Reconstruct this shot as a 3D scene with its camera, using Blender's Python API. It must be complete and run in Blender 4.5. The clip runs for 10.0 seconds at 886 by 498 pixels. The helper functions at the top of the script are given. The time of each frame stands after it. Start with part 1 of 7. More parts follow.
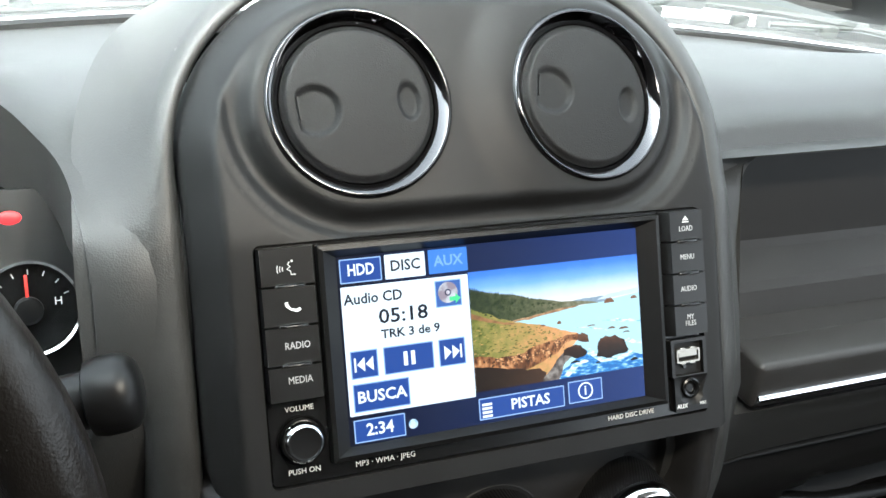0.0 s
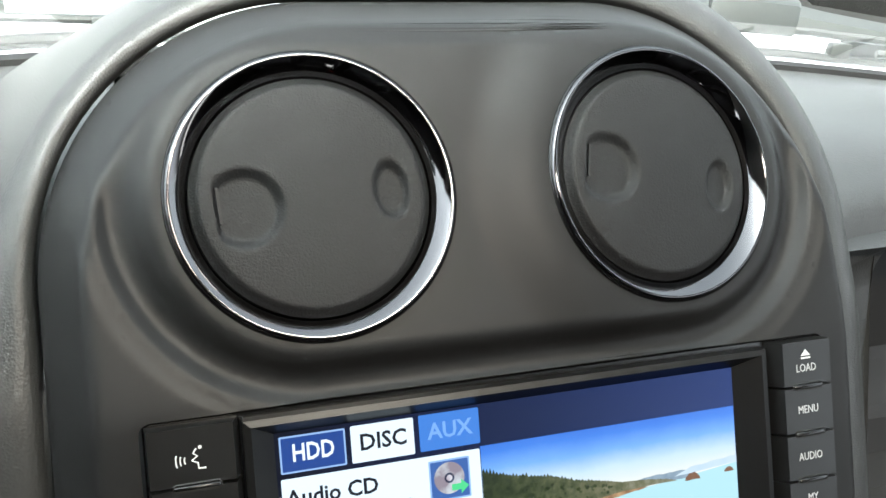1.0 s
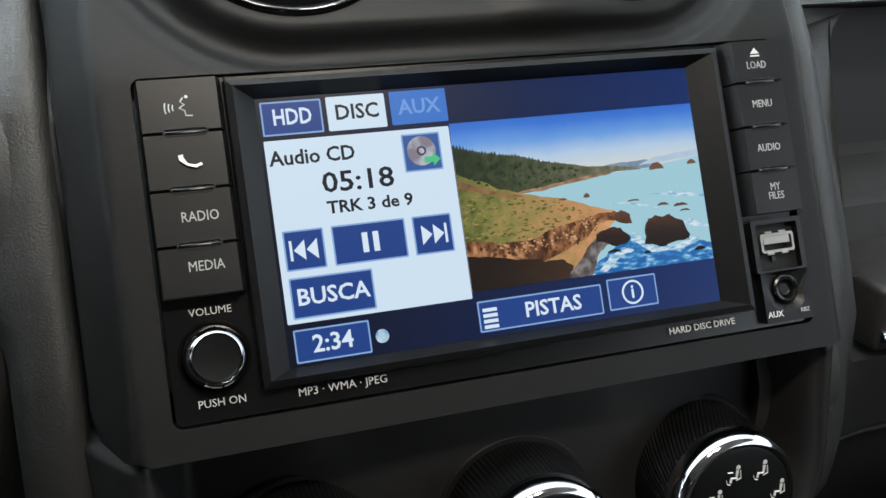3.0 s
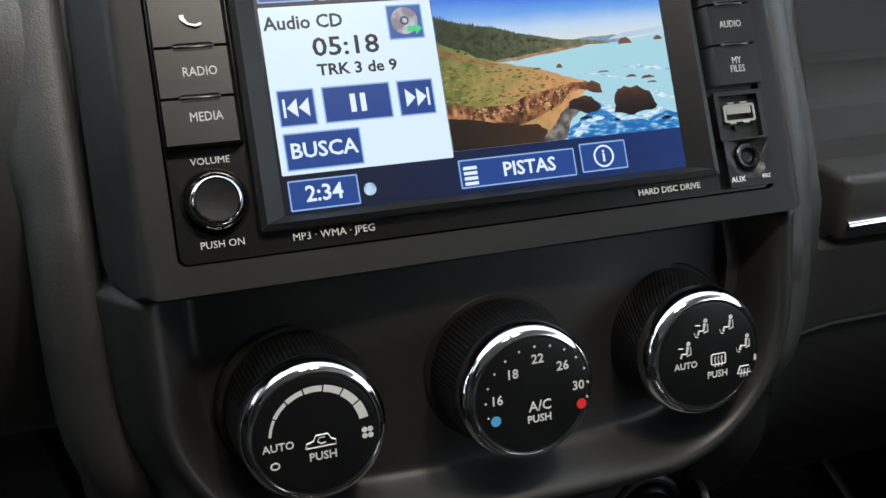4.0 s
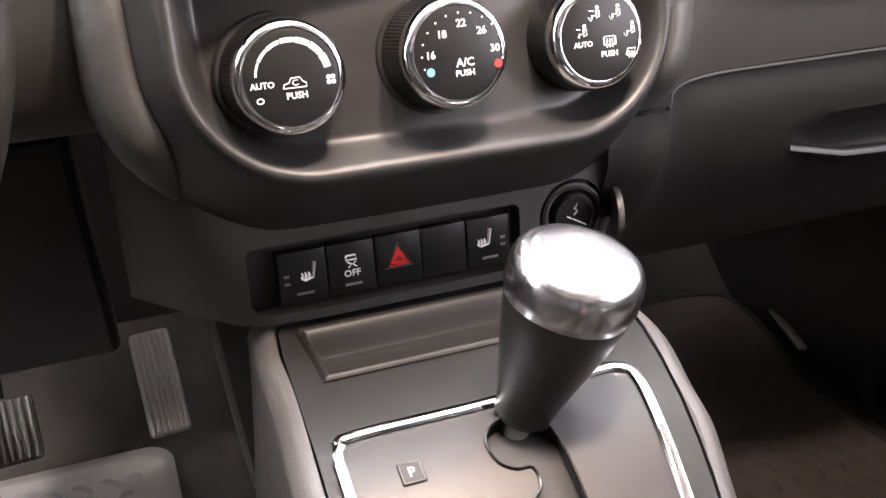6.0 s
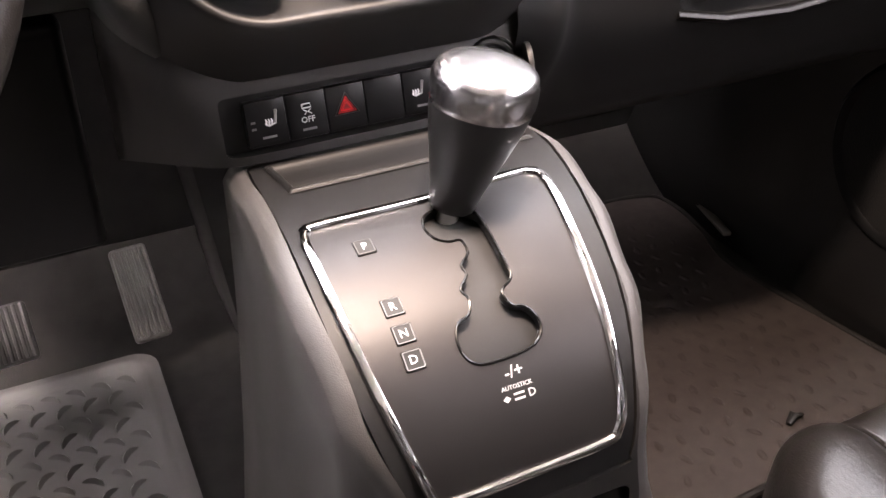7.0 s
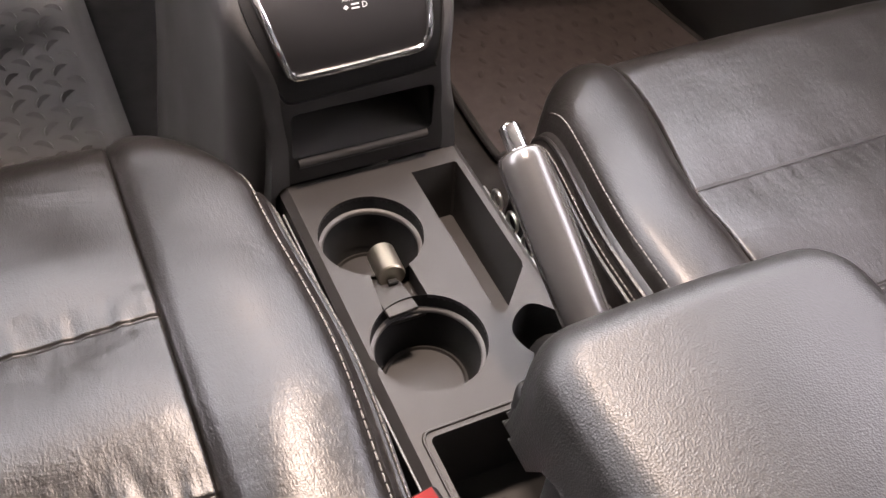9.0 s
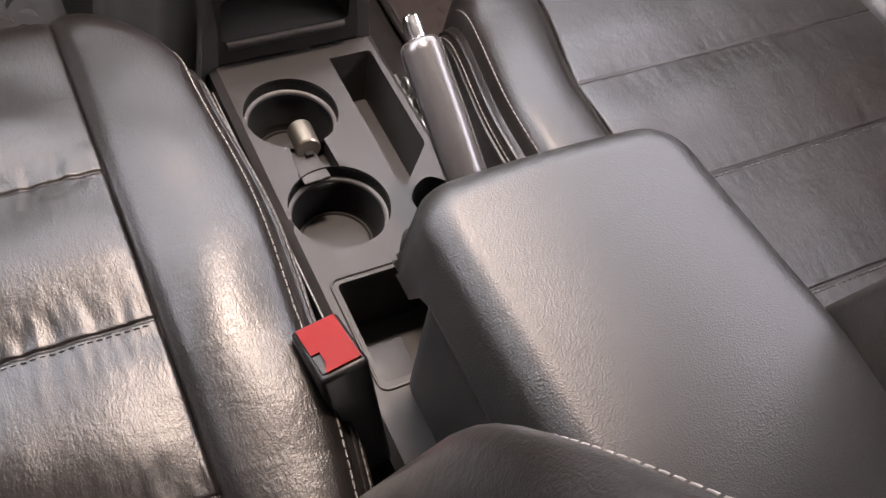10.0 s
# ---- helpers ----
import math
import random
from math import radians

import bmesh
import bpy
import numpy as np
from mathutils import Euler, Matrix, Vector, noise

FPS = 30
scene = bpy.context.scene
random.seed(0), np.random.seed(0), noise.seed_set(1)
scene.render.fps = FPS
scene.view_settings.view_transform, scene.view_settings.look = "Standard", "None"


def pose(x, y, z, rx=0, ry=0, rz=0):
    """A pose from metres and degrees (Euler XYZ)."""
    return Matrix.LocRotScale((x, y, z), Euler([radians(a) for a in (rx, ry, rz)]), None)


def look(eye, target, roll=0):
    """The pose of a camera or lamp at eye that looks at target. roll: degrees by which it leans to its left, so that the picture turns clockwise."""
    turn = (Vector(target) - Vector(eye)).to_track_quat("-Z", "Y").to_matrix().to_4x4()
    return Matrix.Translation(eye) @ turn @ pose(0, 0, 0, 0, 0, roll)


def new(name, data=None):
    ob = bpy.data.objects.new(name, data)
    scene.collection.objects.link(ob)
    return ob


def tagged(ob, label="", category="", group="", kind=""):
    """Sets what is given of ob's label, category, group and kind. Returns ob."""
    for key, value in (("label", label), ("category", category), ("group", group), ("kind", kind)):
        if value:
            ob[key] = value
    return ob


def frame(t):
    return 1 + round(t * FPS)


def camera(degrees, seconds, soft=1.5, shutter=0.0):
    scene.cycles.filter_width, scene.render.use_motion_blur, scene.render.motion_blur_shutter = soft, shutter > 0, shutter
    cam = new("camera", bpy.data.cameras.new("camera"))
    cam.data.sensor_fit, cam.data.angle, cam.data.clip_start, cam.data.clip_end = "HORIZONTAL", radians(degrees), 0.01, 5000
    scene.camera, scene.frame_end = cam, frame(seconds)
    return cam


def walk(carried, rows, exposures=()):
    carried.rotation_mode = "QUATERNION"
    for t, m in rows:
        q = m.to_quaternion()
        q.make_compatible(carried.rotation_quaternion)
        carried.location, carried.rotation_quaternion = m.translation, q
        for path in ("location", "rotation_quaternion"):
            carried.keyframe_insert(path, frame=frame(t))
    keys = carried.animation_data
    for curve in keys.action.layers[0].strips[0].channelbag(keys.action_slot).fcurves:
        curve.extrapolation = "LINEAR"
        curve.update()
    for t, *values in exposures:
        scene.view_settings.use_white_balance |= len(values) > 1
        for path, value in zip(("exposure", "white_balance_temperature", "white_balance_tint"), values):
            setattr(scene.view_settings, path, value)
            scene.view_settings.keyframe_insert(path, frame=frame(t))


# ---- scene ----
cam = camera(49.26, 10.0)
EXPOSURES = [(0.0, 3.05, 6000, 4), (0.5, 2.5, 6000, 4), (1.0, 2.75, 6150, 4), (1.5, 2.9, 6150, 4), (2.0, 2.4, 6000, 5), (2.5, 2.12, 6000, 6), (4.0, 2.35, 6000, 6), (4.5, 4.14, 6450, 15), (5.5, 5.03, 6700, 20), (7.0, 5.15, 6900, 24), (8.5, 5.15, 6950, 24), (9.0, 5.05, 6800, 23), (9.5, 4.9, 6750, 23), (10.0, 4.85, 6700, 23)]
ROWS = [
    (0, -0.1802, -0.3119, 0.9327, 56.01, -8.20, -21.15),
    (0.2, -0.1536, -0.2787, 0.9217, 55.56, -7.92, -21.33),
    (0.5, -0.1279, -0.2300, 0.9008, 56.84, -7.20, -20.59),
    (1, -0.1109, -0.1886, 0.8906, 56.79, -6.74, -18.66),
    (1.5, -0.1021, -0.2185, 0.8646, 58.72, -4.36, -18.53),
    (2, -0.1010, -0.2404, 0.8390, 60.21, -3.51, -19.04),
    (2.5, -0.1043, -0.2561, 0.8211, 61.02, -3.52, -19.05),
    (2.7, -0.1080, -0.2632, 0.8107, 61.57, -2.78, -18.94),
    (3.8, -0.1162, -0.3073, 0.7853, 61.33, -2.05, -18.86),
    (4, -0.1192, -0.3164, 0.7729, 61.55, -1.66, -19.26),
    (4.2, -0.1214, -0.3256, 0.7648, 61.69, -1.24, -19.24),
    (4.5, -0.1239, -0.3447, 0.7513, 62.55, -0.49, -19.25),
    (5, -0.1271, -0.3783, 0.7387, 62.83, -0.12, -19.50),
    (5.5, -0.1360, -0.4123, 0.7168, 62.11, 0.31, -20.51),
    (5.7, -0.1391, -0.4263, 0.7132, 61.38, 0.22, -20.48),
    (6.8, -0.1796, -0.5572, 0.6837, 60.45, 2.21, -23.53),
    (7, -0.1842, -0.5758, 0.6855, 59.26, 2.32, -24.39),
    (7.5, -0.1966, -0.6218, 0.6965, 54.55, 2.32, -24.38),
    (8, -0.2014, -0.6738, 0.7228, 49.95, 0.10, -25.17),
    (8.5, -0.2081, -0.7300, 0.7473, 46.19, -1.55, -25.64),
    (9, -0.2165, -0.7733, 0.7664, 41.79, -4.32, -24.70),
    (9.5, -0.2282, -0.8160, 0.8067, 37.63, -7.55, -25.24),
    (10, -0.2402, -0.8534, 0.8311, 36.25, -8.56, -26.00),
]
walk(cam, [(t, pose(*p)) for t, *p in ROWS], EXPOSURES)

# ---- world, sun, exposure ----
world = bpy.data.worlds.new("World")
scene.world = world
world.use_nodes = True
wn = world.node_tree.nodes
sky = wn.new("ShaderNodeTexSky")
sky.sky_type = "NISHITA"
sky.sun_disc = False
sky.sun_elevation = radians(58)
sky.sun_rotation = radians(215)
sky.air_density, sky.dust_density, sky.ozone_density = 1.0, 6.0, 0.6
pale = wn.new("ShaderNodeHueSaturation")
pale.inputs["Saturation"].default_value = 0.18
world.node_tree.links.new(sky.outputs[0], pale.inputs["Color"])
world.node_tree.links.new(pale.outputs[0], wn["Background"].inputs[0])
wn["Background"].inputs[1].default_value = 0.15

sun = new("sun", bpy.data.lights.new("sun", "SUN"))
sun.data.energy, sun.data.angle, sun.data.color = 2.2, radians(14), (1.0, 0.95, 0.88)
sun.matrix_world = look((-1.2, -1.9, 3.2), (0, -0.3, 0.4))

# the two lit reading lamps of the roof console
for x, power, aim in ((-0.055, 0.12, -0.12), (0.055, 0.32, 0.16)):
    bulb = new("map_lamp_light", bpy.data.lights.new("map_lamp_light", "AREA"))
    bulb.data.shape, bulb.data.size, bulb.data.energy, bulb.data.color = "DISK", 0.07, power, (1.0, 0.86, 0.70)
    bulb.matrix_world = look((x, -0.26, 1.098), (aim, -0.27, 0.0))


# ---- materials ----
def mat(name, base, rough=0.5, metal=0.0, spec=0.5, grain=0.0, grain_scale=900.0, tone=0.0, tone_scale=9.0, kind="noise",
        coat=0.0, emit=None, emit_strength=1.0, rough_var=0.0):
    """A principled material with fine relief (grain) and soft variation of tone and gloss at a larger scale."""
    m = bpy.data.materials.new(name)
    m.use_nodes = True
    nt = m.node_tree
    b = nt.nodes["Principled BSDF"]
    b.inputs["Base Color"].default_value = (*base, 1)
    b.inputs["Roughness"].default_value = rough
    b.inputs["Metallic"].default_value = metal
    b.inputs["Specular IOR Level"].default_value = spec
    b.inputs["Coat Weight"].default_value = coat
    b.inputs["Coat Roughness"].default_value = 0.08
    if emit:
        b.inputs["Emission Color"].default_value = (*emit, 1)
        b.inputs["Emission Strength"].default_value = emit_strength
    tc = nt.nodes.new("ShaderNodeTexCoord")
    if tone or rough_var:
        n = nt.nodes.new("ShaderNodeTexNoise")
        n.inputs["Scale"].default_value, n.inputs["Detail"].default_value = tone_scale, 6
        nt.links.new(tc.outputs["Object"], n.inputs["Vector"])
    if tone:
        r = nt.nodes.new("ShaderNodeMixRGB")
        r.inputs[1].default_value = (*[c * (1 - tone) for c in base], 1)
        r.inputs[2].default_value = (*[min(1, c * (1 + tone)) for c in base], 1)
        nt.links.new(n.outputs["Fac"], r.inputs[0])
        nt.links.new(r.outputs[0], b.inputs["Base Color"])
    if rough_var:
        g = nt.nodes.new("ShaderNodeMapRange")
        g.inputs["From Min"].default_value, g.inputs["From Max"].default_value = 0.3, 0.7
        g.inputs["To Min"].default_value, g.inputs["To Max"].default_value = rough - rough_var, rough + rough_var
        nt.links.new(n.outputs["Fac"], g.inputs["Value"])
        nt.links.new(g.outputs[0], b.inputs["Roughness"])
    if grain:
        if kind == "voronoi":
            k = nt.nodes.new("ShaderNodeTexVoronoi")
            k.inputs["Scale"].default_value = grain_scale
            out = k.outputs["Distance"]
        else:
            k = nt.nodes.new("ShaderNodeTexNoise")
            k.inputs["Scale"].default_value, k.inputs["Detail"].default_value = grain_scale, 3
            out = k.outputs["Fac"]
        nt.links.new(tc.outputs["Object"], k.inputs["Vector"])
        bp = nt.nodes.new("ShaderNodeBump")
        bp.inputs["Strength"].default_value, bp.inputs["Distance"].default_value = grain, 0.0006
        nt.links.new(out, bp.inputs["Height"])
        nt.links.new(bp.outputs[0], b.inputs["Normal"])
    return m


PAD = mat("dash_pad", (0.032, 0.032, 0.031), 0.47, spec=0.6, grain=0.16, grain_scale=1300, kind="voronoi", tone=0.12, rough_var=0.05)
BEZEL = mat("satin_bezel", (0.0115, 0.0113, 0.0113), 0.48, spec=0.28, grain=0.03, grain_scale=1500, tone=0.15, rough_var=0.05)
PANEL = mat("satin_panel", (0.019, 0.0185, 0.0185), 0.44, spec=0.5, grain=0.03, grain_scale=1500, tone=0.15, rough_var=0.05)
FLAP = mat("vent_flap_plastic", (0.0095, 0.0095, 0.0098), 0.55, spec=0.28, grain=0.35, grain_scale=1500, tone=0.1)
LOWER = mat("grained_plastic", (0.032, 0.0305, 0.0296), 0.46, grain=0.16, grain_scale=1500, kind="voronoi", tone=0.15, rough_var=0.05)
# copy of LOWER, made paler to stand for light that misses the console's sides
SIDE = mat("lightened_plastic", (0.060, 0.057, 0.055), 0.46, grain=0.16, grain_scale=1500, kind="voronoi", tone=0.12, rough_var=0.05)
CONSOLE = mat("console_plastic", (0.026, 0.0245, 0.0235), 0.50, spec=0.28, grain=0.10, grain_scale=1800, tone=0.15, rough_var=0.05)
BLACK = mat("gloss_black", (0.004, 0.004, 0.0042), 0.25, grain=0.02, tone=0.2)
BUTTON = mat("button_black", (0.0055, 0.0055, 0.0057), 0.38, spec=0.32, grain=0.06, grain_scale=2000, tone=0.1)
DARK = mat("shadow_black", (0.004, 0.004, 0.004), 0.6, tone=0.2)
CHROME = mat("chrome", (0.88, 0.88, 0.89), 0.07, metal=1.0, tone=0.04, rough_var=0.02)
# chrome with its base colour darkened to stand for reflections of a dark cabin
DIMMED_CHROME = mat("dimmed_chrome", (0.13, 0.127, 0.132), 0.07, metal=1.0, tone=0.06, rough_var=0.03)
KEY = mat("key_plastic", (0.006, 0.006, 0.006), 0.36, grain=0.05, grain_scale=2200, tone=0.12, rough_var=0.05)
SATIN_CHROME = mat("satin_chrome", (0.78, 0.78, 0.80), 0.20, metal=1.0, tone=0.04, rough_var=0.04)
THREAD_DARK = mat("dark_thread", (0.05, 0.049, 0.048), 0.6, tone=0.1)
STEEL = mat("satin_metal", (0.62, 0.60, 0.56), 0.32, metal=1.0, tone=0.08, rough_var=0.05)
USB_METAL = mat("socket_metal", (0.42, 0.40, 0.36), 0.36, metal=1.0, tone=0.08, rough_var=0.05)
BRASS = mat("dull_brass", (0.40, 0.36, 0.29), 0.34, metal=1.0, tone=0.15, rough_var=0.06)
INK = mat("white_print", (0.75, 0.75, 0.74), 0.5, tone=0.05)
SOFT_INK = mat("dull_print", (0.50, 0.50, 0.50), 0.5, tone=0.05)
RED_INK = mat("red_print", (0.85, 0.03, 0.03), 0.4, tone=0.05)
BLUE_INK = mat("blue_print", (0.12, 0.45, 0.85), 0.4, tone=0.05)
WIPER = mat("wiper_metal", (0.035, 0.036, 0.035), 0.45, tone=0.1)
GREY_INK = mat("grey_print", (0.16, 0.16, 0.16), 0.5, tone=0.05)
# grained plastic, darkened to stand for the shadow under the dashboard
GLOVE = mat("glove_box_shaded", (0.010, 0.0098, 0.0096), 0.5, spec=0.35, grain=0.12, grain_scale=1500, kind="voronoi", tone=0.15)
PLATE = mat("shift_plate", (0.032, 0.030, 0.030), 0.42, metal=0.5, grain=0.02, grain_scale=2500, tone=0.1, rough_var=0.04)
LEATHER = mat("black_leather", (0.0096, 0.0081, 0.0072), 0.325, spec=0.44, grain=0.12, grain_scale=900, kind="voronoi", tone=0.15, tone_scale=14, rough_var=0.05)


def crease(m, scale, stretch, strength, distance):
    """Adds long soft folds to a material's relief."""
    nt = m.node_tree
    tc, mp, n, bp = (nt.nodes.new(k) for k in ("ShaderNodeTexCoord", "ShaderNodeMapping", "ShaderNodeTexNoise", "ShaderNodeBump"))
    mp.inputs["Scale"].default_value = stretch
    n.inputs["Scale"].default_value, n.inputs["Detail"].default_value, n.inputs["Distortion"].default_value = scale, 4, 1.2
    bp.inputs["Strength"].default_value, bp.inputs["Distance"].default_value = strength, distance
    nt.links.new(tc.outputs["Object"], mp.inputs[0])
    nt.links.new(mp.outputs[0], n.inputs["Vector"])
    nt.links.new(n.outputs["Fac"], bp.inputs["Height"])
    b = nt.nodes["Principled BSDF"]
    if b.inputs["Normal"].links:
        nt.links.new(b.inputs["Normal"].links[0].from_socket, bp.inputs["Normal"])
    nt.links.new(bp.outputs[0], b.inputs["Normal"])


crease(LEATHER, 300, (1.7, 0.45, 1), 0.26, 0.0007)
crease(LEATHER, 110, (1.4, 0.7, 1), 0.18, 0.0010)
crease(LEATHER, 24, (0.7, 1.4, 1), 0.12, 0.0040)
GRIP = mat("smooth_leather", (0.010, 0.0098, 0.0096), 0.34, spec=0.6, grain=0.08, grain_scale=1800, tone=0.2, rough_var=0.05)
ARM = mat("armrest_vinyl", (0.0160, 0.0160, 0.0160), 0.36, spec=0.45, grain=0.26, grain_scale=1000, kind="voronoi", tone=0.12, rough_var=0.05)
THREAD = mat("grey_thread", (0.15, 0.14, 0.13), 0.8, tone=0.1)
CARPET = mat("carpet", (0.018, 0.0165, 0.0155), 0.95, spec=0.15, grain=1.0, grain_scale=1100, tone=0.4, tone_scale=40)
MAT_CARPET = mat("mat_carpet", (0.042, 0.034, 0.031), 0.95, spec=0.15, grain=1.0, grain_scale=1300, tone=0.35, tone_scale=60)
# mat colour darkened to stand for the shade in its small dents
MAT_NUB = mat("mat_dent_shade", (0.035, 0.0285, 0.026), 0.9, spec=0.15, grain=0.8, grain_scale=1300, tone=0.3, tone_scale=60)
# dark tone that stands for shade on the tray's floor; cup holders share it
LINER = mat("recess_dark", (0.014, 0.0135, 0.013), 0.85, spec=0.2, grain=0.2, tone=0.15)
RUBBER = mat("rubber_mat", (0.078, 0.074, 0.070), 0.50, grain=0.2, grain_scale=1500, tone=0.12, rough_var=0.03)
PEDAL = mat("pedal_rubber", (0.09, 0.085, 0.08), 0.55, grain=0.3, tone=0.3, tone_scale=60)
RED_PLASTIC = mat("red_plastic", (0.17, 0.0065, 0.0055), 0.5, spec=0.12, tone=0.08)
WHITE_PAINT = mat("white_paint", (0.82, 0.83, 0.83), 0.25, coat=0.6, tone=0.03)
HEADLINER = mat("headliner", (0.16, 0.155, 0.15), 0.9, grain=0.4, tone=0.05)
GROUND = mat("concrete", (0.42, 0.41, 0.39), 0.85, grain=0.5, grain_scale=60, tone=0.2, tone_scale=2)
GLASS = bpy.data.materials.new("glass")
GLASS.use_nodes = True
gb = GLASS.node_tree.nodes["Principled BSDF"]
gb.inputs["Base Color"].default_value, gb.inputs["Roughness"].default_value = (0.95, 1, 0.98, 1), 0.0
gb.inputs["Transmission Weight"].default_value, gb.inputs["IOR"].default_value = 1.0, 1.1


LIT = 0.19  # brightness of the display


def glow(name, colour, strength=1.0):
    """A lit patch of the display."""
    m = bpy.data.materials.new(name)
    m.use_nodes = True
    b = m.node_tree.nodes["Principled BSDF"]
    b.inputs["Base Color"].default_value, b.inputs["Roughness"].default_value = (0.004, 0.004, 0.004, 1), 0.32
    b.inputs["Specular IOR Level"].default_value = 0.22
    b.inputs["Emission Color"].default_value, b.inputs["Emission Strength"].default_value = (*colour, 1), strength * LIT
    return m


def glow_noise(name, stops, scale, strength=1.0, stretch=(1, 1, 1), axis=None, lo=0.3, hi=0.7, jitter=0.0):
    """A lit patch whose colour runs through stops by noise, or along an axis between lo and hi."""
    m = glow(name, stops[0], strength)
    nt = m.node_tree
    tc, mp = nt.nodes.new("ShaderNodeTexCoord"), nt.nodes.new("ShaderNodeMapping")
    mp.inputs["Scale"].default_value = stretch
    nt.links.new(tc.outputs["Object"], mp.inputs[0])
    rng = nt.nodes.new("ShaderNodeMapRange")
    rng.inputs["From Min"].default_value, rng.inputs["From Max"].default_value = lo + jitter / 2, hi + jitter / 2
    if axis is None:
        n = nt.nodes.new("ShaderNodeTexNoise")
        n.inputs["Scale"].default_value, n.inputs["Detail"].default_value = scale, 5
        nt.links.new(mp.outputs[0], n.inputs["Vector"])
        nt.links.new(n.outputs["Fac"], rng.inputs["Value"])
    else:
        sp = nt.nodes.new("ShaderNodeSeparateXYZ")
        nt.links.new(mp.outputs[0], sp.inputs[0])
        nt.links.new(sp.outputs[axis], rng.inputs["Value"])
        if jitter:
            n, add = nt.nodes.new("ShaderNodeTexNoise"), nt.nodes.new("ShaderNodeMath")
            n.inputs["Scale"].default_value, n.inputs["Detail"].default_value, n.inputs["Roughness"].default_value = scale, 8, 0.68
            nt.links.new(mp.outputs[0], n.inputs["Vector"])
            add.operation = "MULTIPLY_ADD"
            add.inputs[1].default_value = jitter
            nt.links.new(n.outputs["Fac"], add.inputs[0])
            nt.links.new(sp.outputs[axis], add.inputs[2])
            nt.links.new(add.outputs[0], rng.inputs["Value"])
    rp = nt.nodes.new("ShaderNodeValToRGB")
    e = rp.color_ramp.elements
    while len(e) < len(stops):
        e.new(0.5)
    for i, c in enumerate(stops):
        e[i].position, e[i].color = i / (len(stops) - 1), (*c, 1)
    nt.links.new(rng.outputs[0], rp.inputs[0])
    nt.links.new(rp.outputs[0], nt.nodes["Principled BSDF"].inputs["Emission Color"])
    return m


# ---- building helpers ----
def thing(name, label, category, group="", kind="", at=(0, 0, 0)):
    ob = new(name)
    ob.empty_display_size = 0.02
    ob.location = at
    return tagged(ob, label, category, group, kind)


def mesh_of(name, verts, faces, material, smooth=True, sharp=40):
    me = bpy.data.meshes.new(name)
    me.from_pydata([tuple(v) for v in verts], [], faces)
    me.materials.append(material)
    if smooth:
        me.polygons.foreach_set("use_smooth", [True] * len(me.polygons))
        me.set_sharp_from_angle(angle=radians(sharp))
    me.validate()
    return me


def child(name, me, parent=None, label=""):
    ob = new(name, me)
    if parent:
        ob.parent = parent
        ob.matrix_parent_inverse = Matrix.Translation(-Vector(parent.location)) if parent.type == "EMPTY" and not parent.parent else Matrix()
    if label:
        ob["label"] = label
    return ob


def part(name, bm, material, parent=None, label="", smooth=True, sharp=40):
    """Links a bmesh, in world coordinates, as one mesh object under a thing or a part."""
    bmesh.ops.recalc_face_normals(bm, faces=bm.faces[:])
    me = bpy.data.meshes.new(name)
    bm.to_mesh(me)
    bm.free()
    me.materials.append(material)
    if smooth:
        me.polygons.foreach_set("use_smooth", [True] * len(me.polygons))
        me.set_sharp_from_angle(angle=radians(sharp))
    return child(name, me, parent, label)


def box(size, m=Matrix(), bevel=0.0, seg=3, taper=None):
    """A bevelled box of that size, centred, moved by m. taper: scale of its top in x and y."""
    bm = bmesh.new()
    bmesh.ops.create_cube(bm, size=1)
    for v in bm.verts:
        k = taper if taper and v.co.z > 0 else (1, 1)
        v.co = Vector((v.co.x * size[0] * k[0], v.co.y * size[1] * k[1], v.co.z * size[2]))
    if bevel:
        bmesh.ops.bevel(bm, geom=bm.edges[:], offset=bevel, segments=seg, profile=0.5, affect="EDGES", clamp_overlap=True)
    bmesh.ops.transform(bm, matrix=m, verts=bm.verts[:])
    return bm


def lathe(profile, m=Matrix(), seg=48, cap=True):
    """Turns (radius, height) pairs round z."""
    bm = bmesh.new()
    rings = []
    for r, h in profile:
        rings.append([bm.verts.new(m @ Vector((r * math.cos(2 * math.pi * i / seg), r * math.sin(2 * math.pi * i / seg), h))) for i in range(seg)])
    for a, b in zip(rings, rings[1:]):
        for i in range(seg):
            bm.faces.new((a[i], a[(i + 1) % seg], b[(i + 1) % seg], b[i]))
    if cap and cap != "end":
        bm.faces.new(rings[0][::-1])
    if cap:
        bm.faces.new(rings[-1])
    return bm


def tube(points, radius, seg=8, closed=False, flat=1.0, up=Vector((0, 0, 1)), cap=True):
    """A sweep of an ellipse along points; flat squeezes it across up; radius may be a list."""
    bm = bmesh.new()
    pts = [Vector(p) for p in points]
    n = len(pts)
    rad = radius if isinstance(radius, (list, tuple)) else [radius] * n
    ups = up if isinstance(up, list) else [up] * n
    rings = []
    for i, p in enumerate(pts):
        a = pts[(i - 1) % n] if closed or i else p
        b = pts[(i + 1) % n] if closed or i < n - 1 else p
        d = (b - a).normalized()
        side = d.cross(ups[i]).normalized()
        top = side.cross(d)
        rings.append([bm.verts.new(p + rad[i] * (side * math.cos(2 * math.pi * k / seg) + top * math.sin(2 * math.pi * k / seg) * flat)) for k in range(seg)])
    for i in range(n if closed else n - 1):
        a, b = rings[i], rings[(i + 1) % n]
        for k in range(seg):
            bm.faces.new((a[k], a[(k + 1) % seg], b[(k + 1) % seg], b[k]))
    if cap and not closed:
        bm.faces.new(rings[0][::-1])
        bm.faces.new(rings[-1])
    return bm


